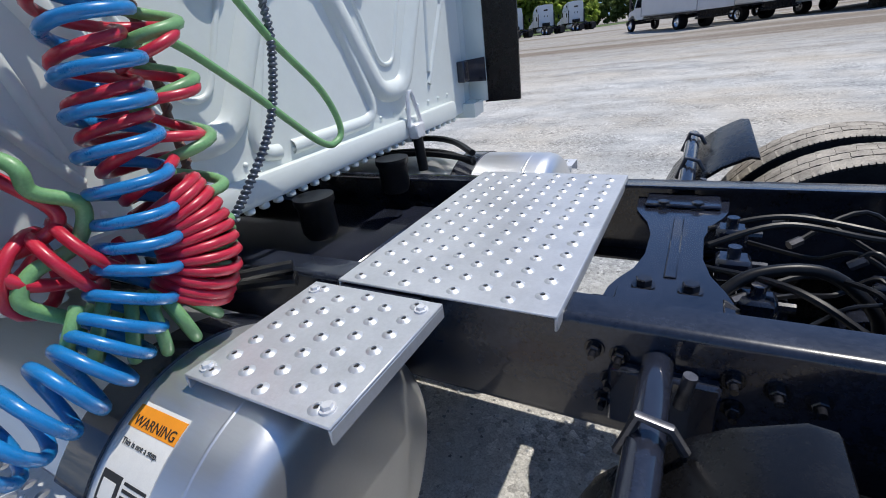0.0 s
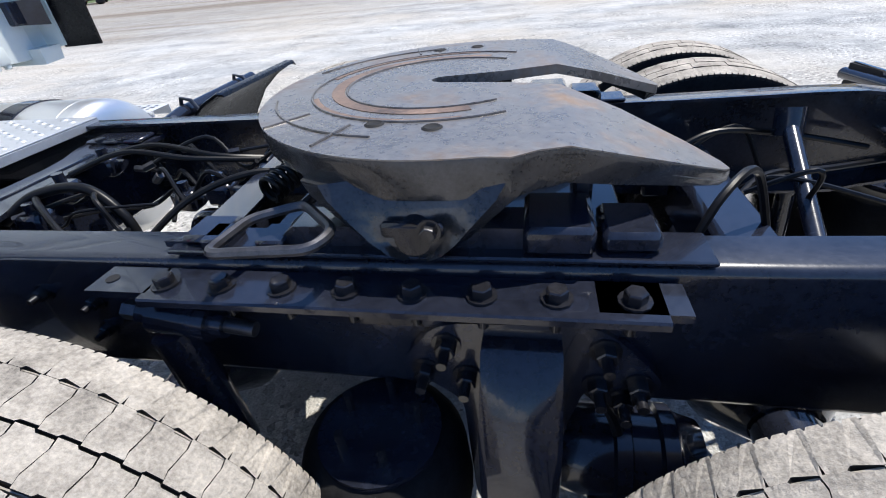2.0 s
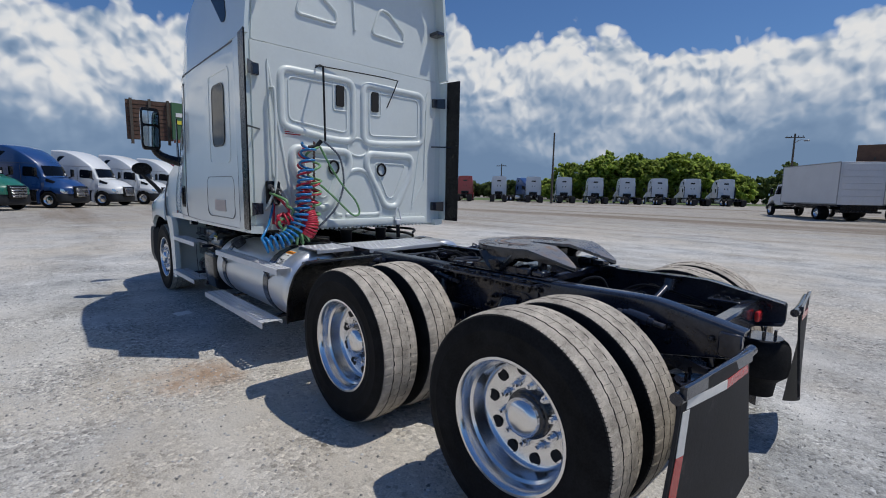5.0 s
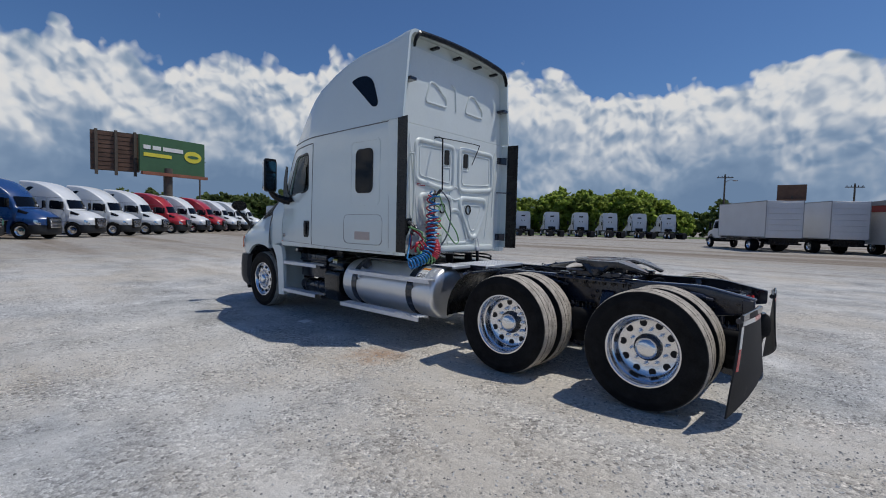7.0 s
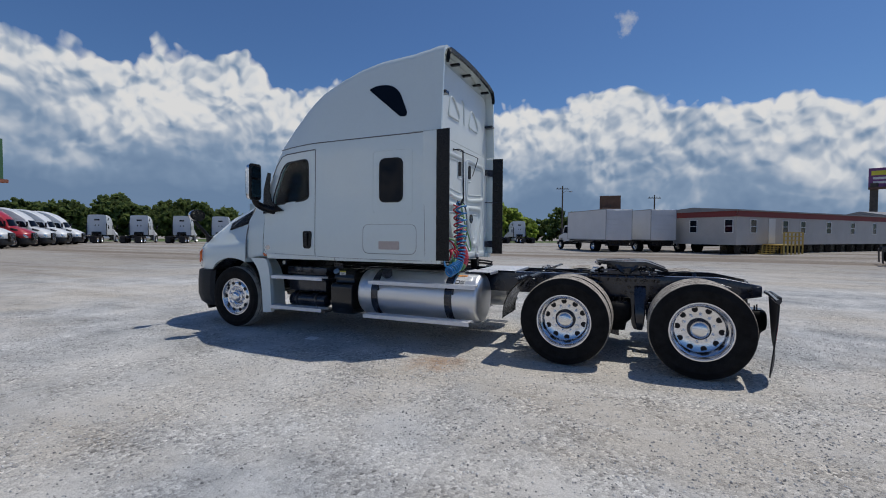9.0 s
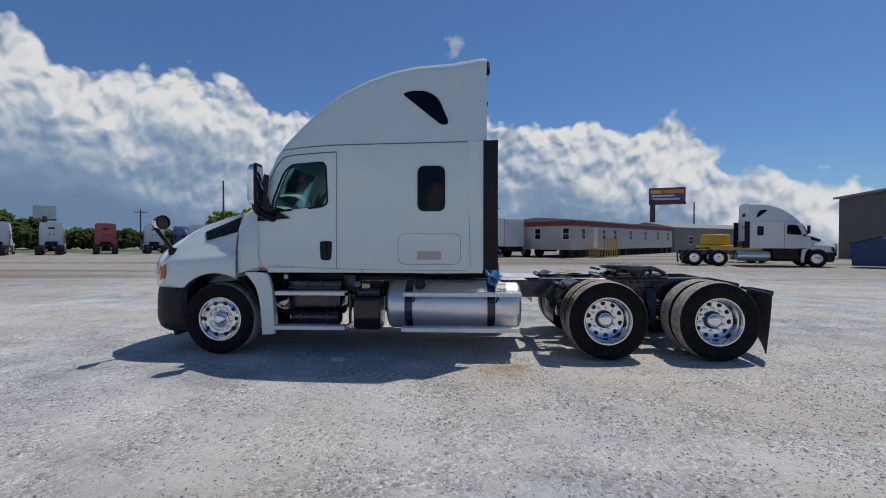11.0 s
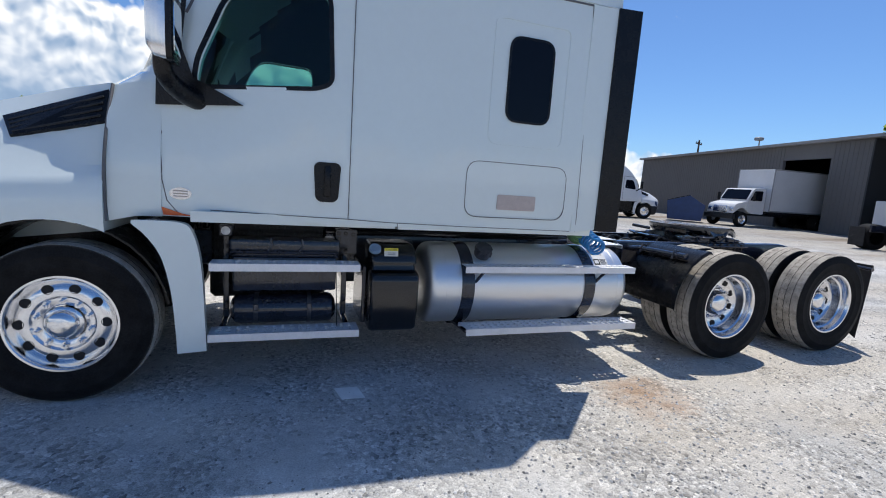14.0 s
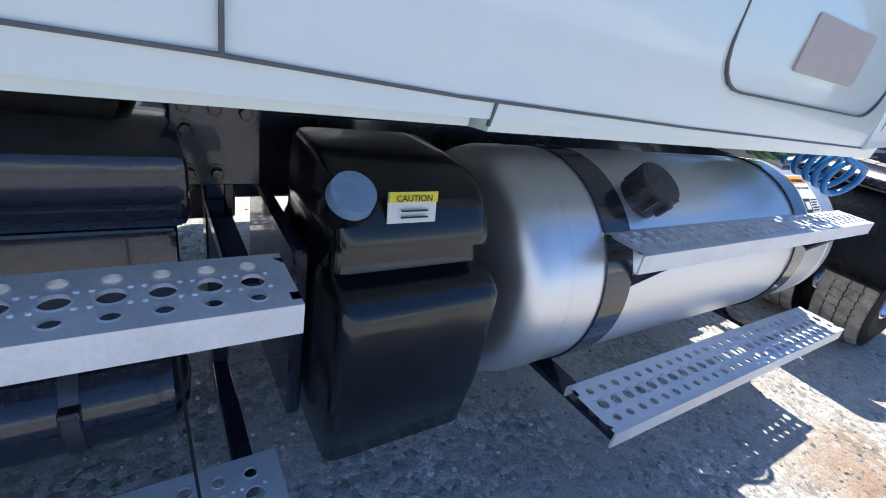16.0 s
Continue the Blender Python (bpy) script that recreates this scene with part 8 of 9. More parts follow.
def parked_truck(paint, label):
    """A sleeper tractor like the main one but plainer; x to its rear, origin under its first drive axle."""
    t = thing("parked_truck", label, "semi truck", "trucks parked round the yard")
    bm = fresh()
    rings = cab_rings(0.0)
    loft(bm, rings[::2] if len(rings) % 2 else rings[::2] + [rings[-1]])
    part("cab", bm, paint, t, smooth=35)
    # nose pieces of the same make as the main tractor's
    for ob in truck.children:
        kind = ob.name.split(".")[0]
        if kind in ("hood", "bumper", "headlamp", "hood_intake", "fender_tail", "cowl", "arch_liner"):
            me = ob.data.copy()
            for k, m_ in enumerate(me.materials):
                if m_ == PAINT:
                    me.materials[k] = paint
            piece = new(kind, me)
            piece.parent = t
    bm = fresh()
    rings = []
    for x, w, z0, z1 in ((-6.22, 0.40, 0.70, 1.25), (-6.205, 0.50, 0.66, 1.31), (-6.15, 0.55, 0.64, 1.36), (-6.05, 0.56, 0.64, 1.38)):
        rings.append([(x + 0.05 * (z - 0.6) ** 2, y, z) for y, z in rounded([(-w * 0.86, z0), (w * 0.86, z0), (w, z1), (-w, z1)], 0.07, 3)])
    loft(bm, rings)
    g = part("grille", bm, PLASTIC, t)
    for k in range(7):
        bm = fresh()
        z = 0.73 + k * 0.083
        w = 0.42 + 0.012 * k
        box(bm, (-6.245 + 0.05 * (z - 0.6) ** 2, -w, z), (-6.20 + 0.05 * (z - 0.6) ** 2, w, z + 0.034), bevel=0.006)
        part("slat", bm, CHROME, g)
    bm = fresh()
    box(bm, (-5.3, -0.5, 0.55), (-4.3, 0.5, 1.1), bevel=0.05)
    part("engine", bm, PLASTIC, t)
    bm = fresh()
    box(bm, (-4.735, -0.60, 2.03), (-4.70, -0.48, 2.16), bevel=0.004)
    part("windscreen_notice", bm, LABEL, t)
    for s in (-1, 1):
        bm = fresh()
        side_panel(bm, DOOR_GLASS, s, 0.006, 0.02)
        part("door_window", bm, DARK_GLASS, t)
        bm = fresh()
        side_panel(bm, SLEEPER_GLASS, s, 0.006, 0.02)
        part("sleeper_window", bm, DARK_GLASS, t)
        bm = fresh()
        side_panel(bm, TOP_GLASS, s, 0.006, 0.02)
        part("upper_window", bm, DARK_GLASS, t)
        bm = fresh()
        side_line(bm, dense([(-3.387, 2.63), (-3.387, 1.112)]), s, 0.014, 0.004)
        side_line(bm, dense([(-4.13, 2.70), (-1.715, 2.742)]), s, 0.016, 0.004)
        part("panel_gap", bm, SEAM, t)
        bm = fresh()
        prism(bm, [(-1.62, s * 1.17, 1.13), (-1.34, s * 1.20, 1.13), (-1.34, s * 1.20, 2.73), (-1.62, s * 1.17, 2.73)], (0, -s * 0.03, 0))
        part("side_extender", bm, PLASTIC, t)
        bm = fresh()
        box(bm, (-4.56, s * 1.36 - 0.10, 1.96), (-4.44, s * 1.36 + 0.10, 2.44), bevel=0.03, seg=2)
        tube(bm, [Vector((-4.36, s * 0.98, 1.82)), Vector((-4.48, s * 1.34, 1.98))], 0.035, 8)
        part("door_mirror", bm, PLASTIC, t)
        bm = fresh()
        lathe(bm, [(0.001, -2.75), (0.29, -2.74), (0.315, -2.68), (0.315, -1.10), (0.29, -1.03), (0.001, -1.02)], 24, (0, s * 0.745, 0.64), "x")
        part("fuel_tank", bm, ALU, t)
        bm = fresh()
        box(bm, (-4.3, min(s * 0.6, s * 1.12), 0.33), (-2.8, max(s * 0.6, s * 1.12), 0.38), bevel=0.01)
        box(bm, (-4.2, min(s * 0.5, s * 0.95), 0.42), (-2.85, max(s * 0.5, s * 0.95), 1.08), bevel=0.03)
        part("side_step", bm, PLASTIC, t)
        bm = fresh()
        box(bm, (-5.6, min(s * 0.34, s * 0.42), 0.70), (2.0, max(s * 0.34, s * 0.42), 0.96), bevel=0.01)
        part("frame_rail", bm, BLACK, t)
        bm = fresh()
        prism(bm, [(2.0, s * 0.55, 0.86), (2.0, s * 1.18, 0.86), (1.97, s * 1.18, 0.14), (1.97, s * 0.55, 0.14)], (0.02, 0, 0))
        part("mud_flap", bm, FLAP, t)
        for x in AXLES:
            far_wheel(t, x, s * 0.915, True)
        far_wheel(t, STEER, s * 1.035, False)
    bm = fresh()
    rows = []
    for i in range(5):
        f = i / 4
        z = 1.98 + 0.60 * f
        x = lerp_table(z, [(b, a) for a, b in ROOF_Z]) - 0.045
        rows.append([(x + bow(x, y), y, z) for y in [0.82 * (-1 + 2 * j / 12) * (1 - 0.05 * f) for j in range(13)]])
    loft(bm, rows, cap=False, closed_ring=False)
    part("windscreen", bm, DARK_GLASS, t)
    bm = fresh()
    plate = [(0.68 + 0.44 * math.cos(a), 0.44 * math.sin(a), 1.05) for a in [radians(d) for d in range(60, 301, 15)]] + [(1.1, -0.25, 0.99), (0.66, 0.0, 1.05), (1.1, 0.25, 0.99)]
    prism(bm, plate, (0, 0, 0.09))
    part("fifth_wheel", bm, PLATE5_SIDE, t)
    for ya, yb, za, zb in ((-0.30, 0.30, 3.05, 3.25), (-0.26, -0.16, 2.3, 2.5), (0.16, 0.26, 2.3, 2.5)):
        bm = fresh()
        box(bm, (-1.60, ya, za), (-1.585, yb, zb), bevel=0.004)
        part("rear_vent", bm, HOLE, t)
    bm = fresh()
    box(bm, (-1.58, -0.60, 1.12), (-1.40, 0.55, 1.55), bevel=0.06, seg=2)
    part("hose_bundle", bm, PLASTIC, t)
    return t


def place(ob, x, y, front):
    """Stands a vehicle so that its front (-x) points along the direction front."""
    a = math.degrees(math.atan2(-front[1], -front[0]))
    return rot_z(a, (x, y, 0))


def put_trucks():
    white = parked_truck(WHITE_FAR, "white sleeper tractor parked in a row")
    red = parked_truck(RED_FAR, "red sleeper tractor parked in a row")
    blue = parked_truck(BLUE_FAR, "dark blue sleeper tractor parked in a row")
    green = parked_truck(GREEN_FAR, "green sleeper tractor parked in a row")
    used = set()

    def stand(kind, m):
        if kind not in used:
            used.add(kind)
            kind.matrix_basis = m
            return kind
        return copy_thing(kind, m)
    # row with fronts towards the camera
    h = Vector((0.70, 0.71)).normalized()
    step = Vector((-0.69, 0.72)).normalized() * 4.1
    base = Vector((-37.2, 2.0)) - h * 4.9 + Vector((-h.y, h.x)) * 1.0
    for i, k in enumerate((green, blue, white, white, white, red, white, red, white, white, white)):
        p = base + step * (i - 2)
        stand(k, place(k, p.x, p.y, h))
    # far row, seen from behind
    h = Vector((-0.63, 0.776))
    u = Vector((0.776, 0.63))
    start = Vector((-52.0, 42.5))
    for d in (-17.5, -12.5, -7.2, -2.2, 2.6, 13.0):
        p = start + u * d
        stand(white, place(white, p.x, p.y, h))
    p = start + u * 7.8
    stand(red, place(red, p.x, p.y, h))
    for i in range(7):
        p = start + u * (18.2 + i * 4.55)
        stand(white, place(white, p.x, p.y, h))
    p = start + u * 16 + h * 9
    stand(blue, place(blue, p.x, p.y, (0.9, -0.4)))
    # the one that stands side-on by the metal building
    f = Vector((0.96, -0.28)).normalized()
    stand(white, place(white, 14.25, 23.0, f))


put_trucks()


def box_truck(label):
    t = thing("box_truck", label, "box truck", "box trucks by the office")
    bm = fresh()
    box(bm, (-4.6, -1.25, 1.05), (2.2, 1.25, 3.70), bevel=0.02)
    body = part("van_body", bm, BOX_WHITE, t)
    for y in (-1.27, 1.24):
        for z in (1.05, 3.65):
            bm = fresh()
            box(bm, (-4.62, y, z), (2.22, y + 0.03, z + 0.07), bevel=0.004)
            part("edge_rail", bm, STEEL_POST, body)
    for x in (-4.62, 2.17):
        for y in (-1.27, 1.22):
            bm = fresh()
            box(bm, (x, y, 1.05), (x + 0.05, y + 0.05, 3.72), bevel=0.004)
            part("edge_rail", bm, STEEL_POST, body)
    for k in range(6):
        bm = fresh()
        box(bm, (2.203, -1.12, 1.20 + k * 0.40), (2.225, 1.12, 1.585 + k * 0.40), bevel=0.01)
        part("door_panel", bm, BOX_WHITE, body)
    bm = fresh()
    box(bm, (1.9, -1.15, 0.55), (2.35, 1.15, 0.68), bevel=0.02)
    box(bm, (2.18, -1.0, 0.68), (2.22, 1.0, 1.0), bevel=0.01)
    part("tail_step", bm, PLASTIC, t)
    bm = fresh()
    box(bm, (-6.6, -0.45, 0.72), (2.1, -0.33, 0.98), bevel=0.01)
    box(bm, (-6.6, 0.33, 0.72), (2.1, 0.45, 0.98), bevel=0.01)
    box(bm, (-4.4, -1.1, 0.93), (2.0, 1.1, 1.04), bevel=0.01)
    part("chassis", bm, BLACK, t)
    bm = fresh()
    prism(bm, rounded3([(-6.15, 1.0), (-6.15, 1.75), (-5.75, 2.42), (-4.78, 2.48), (-4.78, 0.85), (-5.7, 0.85)], 0.10, -1.02), (0, 2.04, 0))
    part("cab", bm, BOX_WHITE, t)
    bm = fresh()
    prism(bm, rounded3([(-7.15, 0.80), (-7.10, 1.25), (-6.95, 1.42), (-6.10, 1.62), (-6.10, 0.95), (-6.25, 1.15), (-6.55, 1.20), (-6.85, 1.05)], 0.06, -0.98), (0, 1.96, 0))
    part("hood", bm, BOX_WHITE, t)
    bm = fresh()
    box(bm, (-7.28, -1.08, 0.48), (-7.02, 1.08, 0.78), bevel=0.04, seg=2)
    part("bumper", bm, GREY_PLASTIC, t)
    bm = fresh()
    box(bm, (-7.18, -0.52, 0.86), (-7.08, 0.52, 1.28), bevel=0.03)
    part("grille", bm, CHROME, t)
    bm = fresh()
    prism(bm, [(-6.17, -0.92, 1.72), (-6.17, 0.92, 1.72), (-5.80, 0.86, 2.34), (-5.80, -0.86, 2.34)], (-0.02, 0, 0.01))
    part("windscreen", bm, DARK_GLASS, t)
    for s in (-1, 1):
        bm = fresh()
        prism(bm, [(x, s * 1.022, z) for x, z in rounded([(-5.98, 1.68), (-5.68, 2.28), (-5.02, 2.30), (-5.02, 1.68)], 0.06, 4)], (0, s * 0.006, 0))
        part("door_window", bm, DARK_GLASS, t)
        bm = fresh()
        box(bm, (-6.05, s * 1.30 - 0.09, 1.65), (-5.95, s * 1.30 + 0.09, 2.15), bevel=0.03)
        tube(bm, [Vector((-5.9, s * 1.02, 1.7)), Vector((-6.0, s * 1.28, 1.75))], 0.02, 6)
        part("door_mirror", bm, PLASTIC, t)
        bm = fresh()
        box(bm, (-7.16, s * 0.78 - 0.14, 0.95), (-7.06, s * 0.78 + 0.14, 1.18), bevel=0.03)
        part("headlamp", bm, CHROME, t)
        far_wheel(t, 0.0, s * 0.92, True, 0.47)
        far_wheel(t, -6.52, s * 1.0, False, 0.47)
    return t


def rounded3(pts, r, y):
    return [(x, y, z) for x, z in rounded(pts, r, 4)]


def put_box_trucks():
    a = box_truck("white box truck with a roller door parked by the office")
    h = Vector((-0.57, 0.82))
    lat = Vector((0.82, 0.57))
    c = Vector((-1.45, 34.9)) + lat * 1.25 + h * 2.2
    a.matrix_basis = place(a, c.x, c.y, h)
    for i in (1, 2):
        p = c + lat * 3.9 * i - h * 0.6 * i
        copy_thing(a, place(a, p.x, p.y, h))
    b = copy_thing(a, place(a, 29.6, 17.7, (-1.0, 0.05)))
    tagged(b, "white box truck half inside the metal building's doorway")


put_box_trucks()


def window_unit(parent, at, u, n, w, h):
    """A framed window on a wall: u along the wall, n outwards."""
    at, u, n = Vector(at), Vector(u), Vector(n)

    def quad(a0, a1, z0, z1, d):
        return [at + u * a0 + n * d + Vector((0, 0, z0)), at + u * a1 + n * d + Vector((0, 0, z0)), at + u * a1 + n * d + Vector((0, 0, z1)), at + u * a0 + n * d + Vector((0, 0, z1))]
    bm = fresh()
    for q in ((-w / 2 - 0.06, w / 2 + 0.06, -0.06, 0.0), (-w / 2 - 0.06, w / 2 + 0.06, h, h + 0.06), (-w / 2 - 0.06, -w / 2, 0, h), (w / 2, w / 2 + 0.06, 0, h), (-w / 2, w / 2, h / 2 - 0.025, h / 2 + 0.025)):
        prism(bm, quad(*q, 0.0), n * 0.06)
    fr = part("window", bm, SIGN_WHITE, parent)
    bm = fresh()
    prism(bm, quad(-w / 2, w / 2, 0.0, h, 0.005), n * 0.02)
    part("pane", bm, DARK_GLASS, fr)


def building(name, label, a, b, depth, z0, z1, wall_material, roof_material, kind="building", band=None, rise=0.5):
    """A long block whose front runs from a to b (plan), with depth behind it."""
    t = thing(name, label, kind)
    a, b = Vector((*a, 0)), Vector((*b, 0))
    u = (b - a).normalized()
    n = Vector((u.y, -u.x, 0))
    if n.dot(Vector((-2, -6, 0)) - a) < 0:
        n = -n
    c, d = b - n * depth, a - n * depth
    bm = fresh()
    prism(bm, [p + Vector((0, 0, z0)) for p in (a, b, c, d)], (0, 0, z1 - z0))
    part("wall", bm, wall_material, t, smooth=0)
    bm = fresh()
    o = 0.25
    A, B, C, D = a + n * o - u * o, b + n * o + u * o, c - n * o + u * o, d - n * o - u * o
    m1, m2 = (A + D) / 2, (B + C) / 2
    prism(bm, [A + Vector((0, 0, z1)), m1 + Vector((0, 0, z1 + rise)), D + Vector((0, 0, z1)), D + Vector((0, 0, z1 - 0.1)), A + Vector((0, 0, z1 - 0.1))], B - A)
    part("roof", bm, roof_material, t, smooth=0)
    if band:
        bm = fresh()
        prism(bm, [a + n * 0.02 + Vector((0, 0, z1 - 0.55)), b + n * 0.02 + Vector((0, 0, z1 - 0.55)), b + n * 0.02 + Vector((0, 0, z1 - 0.1)), a + n * 0.02 + Vector((0, 0, z1 - 0.1))], n * 0.05)
        prism(bm, [a - u * 0.02 + Vector((0, 0, z1 - 0.55)), d - u * 0.02 + Vector((0, 0, z1 - 0.55)), d - u * 0.02 + Vector((0, 0, z1 - 0.1)), a - u * 0.02 + Vector((0, 0, z1 - 0.1))], -u * 0.05)
        part("eaves_band", bm, band, t)
    return t, a, b, u, n


def put_buildings():
    # modular office on blocks
    t, a, b, u, n = building("office_building", "long cream modular office with a red eaves band on dark skirting", (8.2, 35.6), (27.0, 57.5), 7.0, 0.75, 3.55, WALL_CREAM, ROOF_GREY, band=WALL_RED, rise=0.3)
    bm = fresh()
    for i in range(15):
        p = a + u * (0.6 + i * 2.0) - n * 0.3
        box(bm, (p.x - 0.2, p.y - 0.2, 0), (p.x + 0.2, p.y + 0.2, 0.75))
    prism(bm, [a - n * 1.2, b - n * 1.2, b - n * 1.3, a - n * 1.3], (0, 0, 0.74))
    part("foundation", bm, PLASTIC, t)
    for d in (2.2, 6.8, 9.6, 14.0, 18.5, 23.0, 27.0):
        p = a + u * d
        window_unit(t, (p.x, p.y, 1.75), u, n, 0.75, 1.0)
    for d in (0.6, 3.6):
        p = a - n * d
        window_unit(t, (p.x, p.y, 1.75), -n, -u, 0.6, 1.0)
    p = a + u * 4.3
    bm = fresh()
    prism(bm, [p + n * 0.01 + Vector((0, 0, 0.85)), p + u * 0.95 + n * 0.01 + Vector((0, 0, 0.85)), p + u * 0.95 + n * 0.01 + Vector((0, 0, 2.9)), p + n * 0.01 + Vector((0, 0, 2.9))], n * 0.06)
    part("door", bm, SIGN_WHITE, t)
    # timber landing with steps
    st = thing("timber_landing", "yellow timber landing with rails and steps", "stairs")
    q = a + u * 3.4 + n * 0.1
    bm = fresh()
    prism(bm, [q + Vector((0, 0, 0.72)), q + u * 2.8 + Vector((0, 0, 0.72)), q + u * 2.8 + n * 1.6 + Vector((0, 0, 0.72)), q + n * 1.6 + Vector((0, 0, 0.72))], (0, 0, 0.08))
    part("deck", bm, TIMBER, st)
    for i in range(6):
        for side in (0.0, 1.55):
            e = q + u * (i * 0.55) + n * side
            bm = fresh()
            box(bm, (e.x - 0.05, e.y - 0.05, 0), (e.x + 0.05, e.y + 0.05, 1.75 if side else 0.75))
            part("post", bm, TIMBER, st)
    for z in (1.1, 1.4, 1.7):
        bm = fresh()
        e = q + n * 1.55
        prism(bm, [e + Vector((0, 0, z)), e + u * 2.8 + Vector((0, 0, z)), e + u * 2.8 + Vector((0, 0, z + 0.1)), e + Vector((0, 0, z + 0.1))], n * 0.05)
        part("rail", bm, TIMBER, st)
    for i in range(4):
        e = q - u * (0.3 * (i + 1)) + n * 0.2
        bm = fresh()
        prism(bm, [e + Vector((0, 0, 0.55 - 0.16 * i)), e + u * 0.3 + Vector((0, 0, 0.55 - 0.16 * i)), e + u * 0.3 + n * 1.1 + Vector((0, 0, 0.55 - 0.16 * i)), e + n * 1.1 + Vector((0, 0, 0.55 - 0.16 * i))], (0, 0, 0.05))
        part("step", bm, TIMBER, st)
    # low building further on
    t, a, b, u, n = building("low_building", "low tan building beyond the office", (28.5, 60.0), (52.0, 76.0), 9.0, 0.0, 3.6, WALL_TAN, ROOF_GREY, rise=0.9)
    for d in (4, 9, 15, 21):
        p = a + u * d
        window_unit(t, (p.x, p.y, 1.2), u, n, 1.0, 1.1)
    # metal building: wall with a tall doorway, then an open shed
    mb = thing("metal_building", "grey ribbed metal building with an open vehicle doorway", "building")
    A, B = Vector((34.0, 38.2, 0)), Vector((27.6, 14.6, 0))
    u = (B - A).normalized()
    n = Vector((u.y, -u.x, 0))
    n = n if n.x < 0 else -n
    L = (B - A).length
    d0, d1 = L - 4.6, L - 0.9

    def wall(p0, p1, z0, z1, name="wall", material=WALL_GREY, th=0.2):
        bm = fresh()
        prism(bm, [A + u * p0 + Vector((0, 0, z0)), A + u * p1 + Vector((0, 0, z0)), A + u * p1 + Vector((0, 0, z1)), A + u * p0 + Vector((0, 0, z1))], -n * th)
        part(name, bm, material, mb, smooth=0)
    wall(0, d0, 0, 5.0)
    wall(d1, L + 1.6, 0, 5.0)
    wall(d0, d1, 4.0, 5.0)
    bm = fresh()
    k = 0.0
    while k < L + 1.6:
        if not d0 - 0.05 < k < d1 + 0.05:
            p = A + u * k
            prism(bm, [p + n * 0.002, p + u * 0.05 + n * 0.002, p + u * 0.04 + n * 0.016, p + u * 0.01 + n * 0.016], (0, 0, 4.98))
        k += 0.3
    tagged(part("ribs", bm, WALL_GREY, mb, smooth=0), kind="stuff")
    bm = fresh()
    e = A - n * 16
    prism(bm, [A + Vector((0, 0, 0)), e + Vector((0, 0, 0)), e + Vector((0, 0, 5.0)), A + Vector((0, 0, 5.0))], -u * 0.2)
    part("end_wall", bm, WALL_GREY, mb, smooth=0)
    S = L + 26
    bm = fresh()
    prism(bm, [A + u * -0.4 + n * 0.4 + Vector((0, 0, 5.0)), A + u * -0.4 - n * 8 + Vector((0, 0, 6.2)), A + u * -0.4 - n * 16.4 + Vector((0, 0, 5.0)), A + u * -0.4 - n * 16.4 + Vector((0, 0, 4.85)), A + u * -0.4 + n * 0.4 + Vector((0, 0, 4.85))], u * (S + 0.8))
    part("roof", bm, ROOF_GREY, mb, smooth=0)
    # inner walls, coloured dark to give the shade under the roof
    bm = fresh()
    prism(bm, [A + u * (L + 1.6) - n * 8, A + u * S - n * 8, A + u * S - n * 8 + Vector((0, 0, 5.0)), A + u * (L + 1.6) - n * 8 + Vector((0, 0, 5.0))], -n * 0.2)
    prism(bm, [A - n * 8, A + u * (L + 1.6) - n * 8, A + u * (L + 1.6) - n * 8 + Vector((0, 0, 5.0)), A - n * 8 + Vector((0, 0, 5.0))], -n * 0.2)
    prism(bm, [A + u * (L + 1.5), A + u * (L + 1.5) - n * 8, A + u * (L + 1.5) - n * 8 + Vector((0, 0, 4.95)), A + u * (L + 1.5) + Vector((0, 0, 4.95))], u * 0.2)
    part("inner_wall", bm, WALL_SHADED, mb, smooth=0)
    for i in range(5):
        p = A + u * (L + 4.2 + i * 4.6)
        bm = fresh()
        box(bm, (p.x - 0.13, p.y - 0.13, 0), (p.x + 0.13, p.y + 0.13, 4.9), bevel=0.02)
        tube(bm, [p + Vector((0, 0, 3.9)), p - n * 1.1 + Vector((0, 0, 4.85))], 0.05, 6)
        tube(bm, [p + Vector((0, 0, 4.2)), p + u * 1.2 + Vector((0, 0, 4.85))], 0.05, 6)
        part("post", bm, STEEL_POST, mb, "grey steel shed post")
    bm = fresh()
    p = A + u * (L + 3.1) - n * 0.3
    box(bm, (p.x - 0.55, p.y - 0.55, 0), (p.x + 0.55, p.y + 0.55, 2.1), bevel=0.03)
    mb.scale = (1.0, 1.0, 1.15)
    cab_ = part("cupboard", bm, BOX_WHITE, None)
    tagged(cab_, "white cupboard standing under the shed roof", "cupboard")
    # waste skip
    sk = thing("waste_skip", "dark blue steel waste skip with an open black lid", "dumpster", at=(21.9, 20.2, 0))
    bm = fresh()
    m = rot_z(-48, (21.9, 20.2, 0))
    outline = [(-1.0, 0.12), (1.0, 0.12), (1.15, 1.15), (0.2, 1.75), (-1.1, 1.35)]
    prism(bm, [m @ Vector((x, -1.0, z)) for x, z in outline], m.to_3x3() @ Vector((0, 2.0, 0)))
    part("body", bm, SKIP_BLUE, sk, smooth=0)
    for y in (-0.7, 0.0, 0.7):
        bm = fresh()
        prism(bm, [m @ Vector((x, y - 0.05, z)) for x, z in ((-1.03, 0.1), (-0.99, 0.1), (-1.09, 1.34), (-1.14, 1.34))], m.to_3x3() @ Vector((0, 0.1, 0)))
        part("rib", bm, SKIP_BLUE, sk)
    bm = fresh()
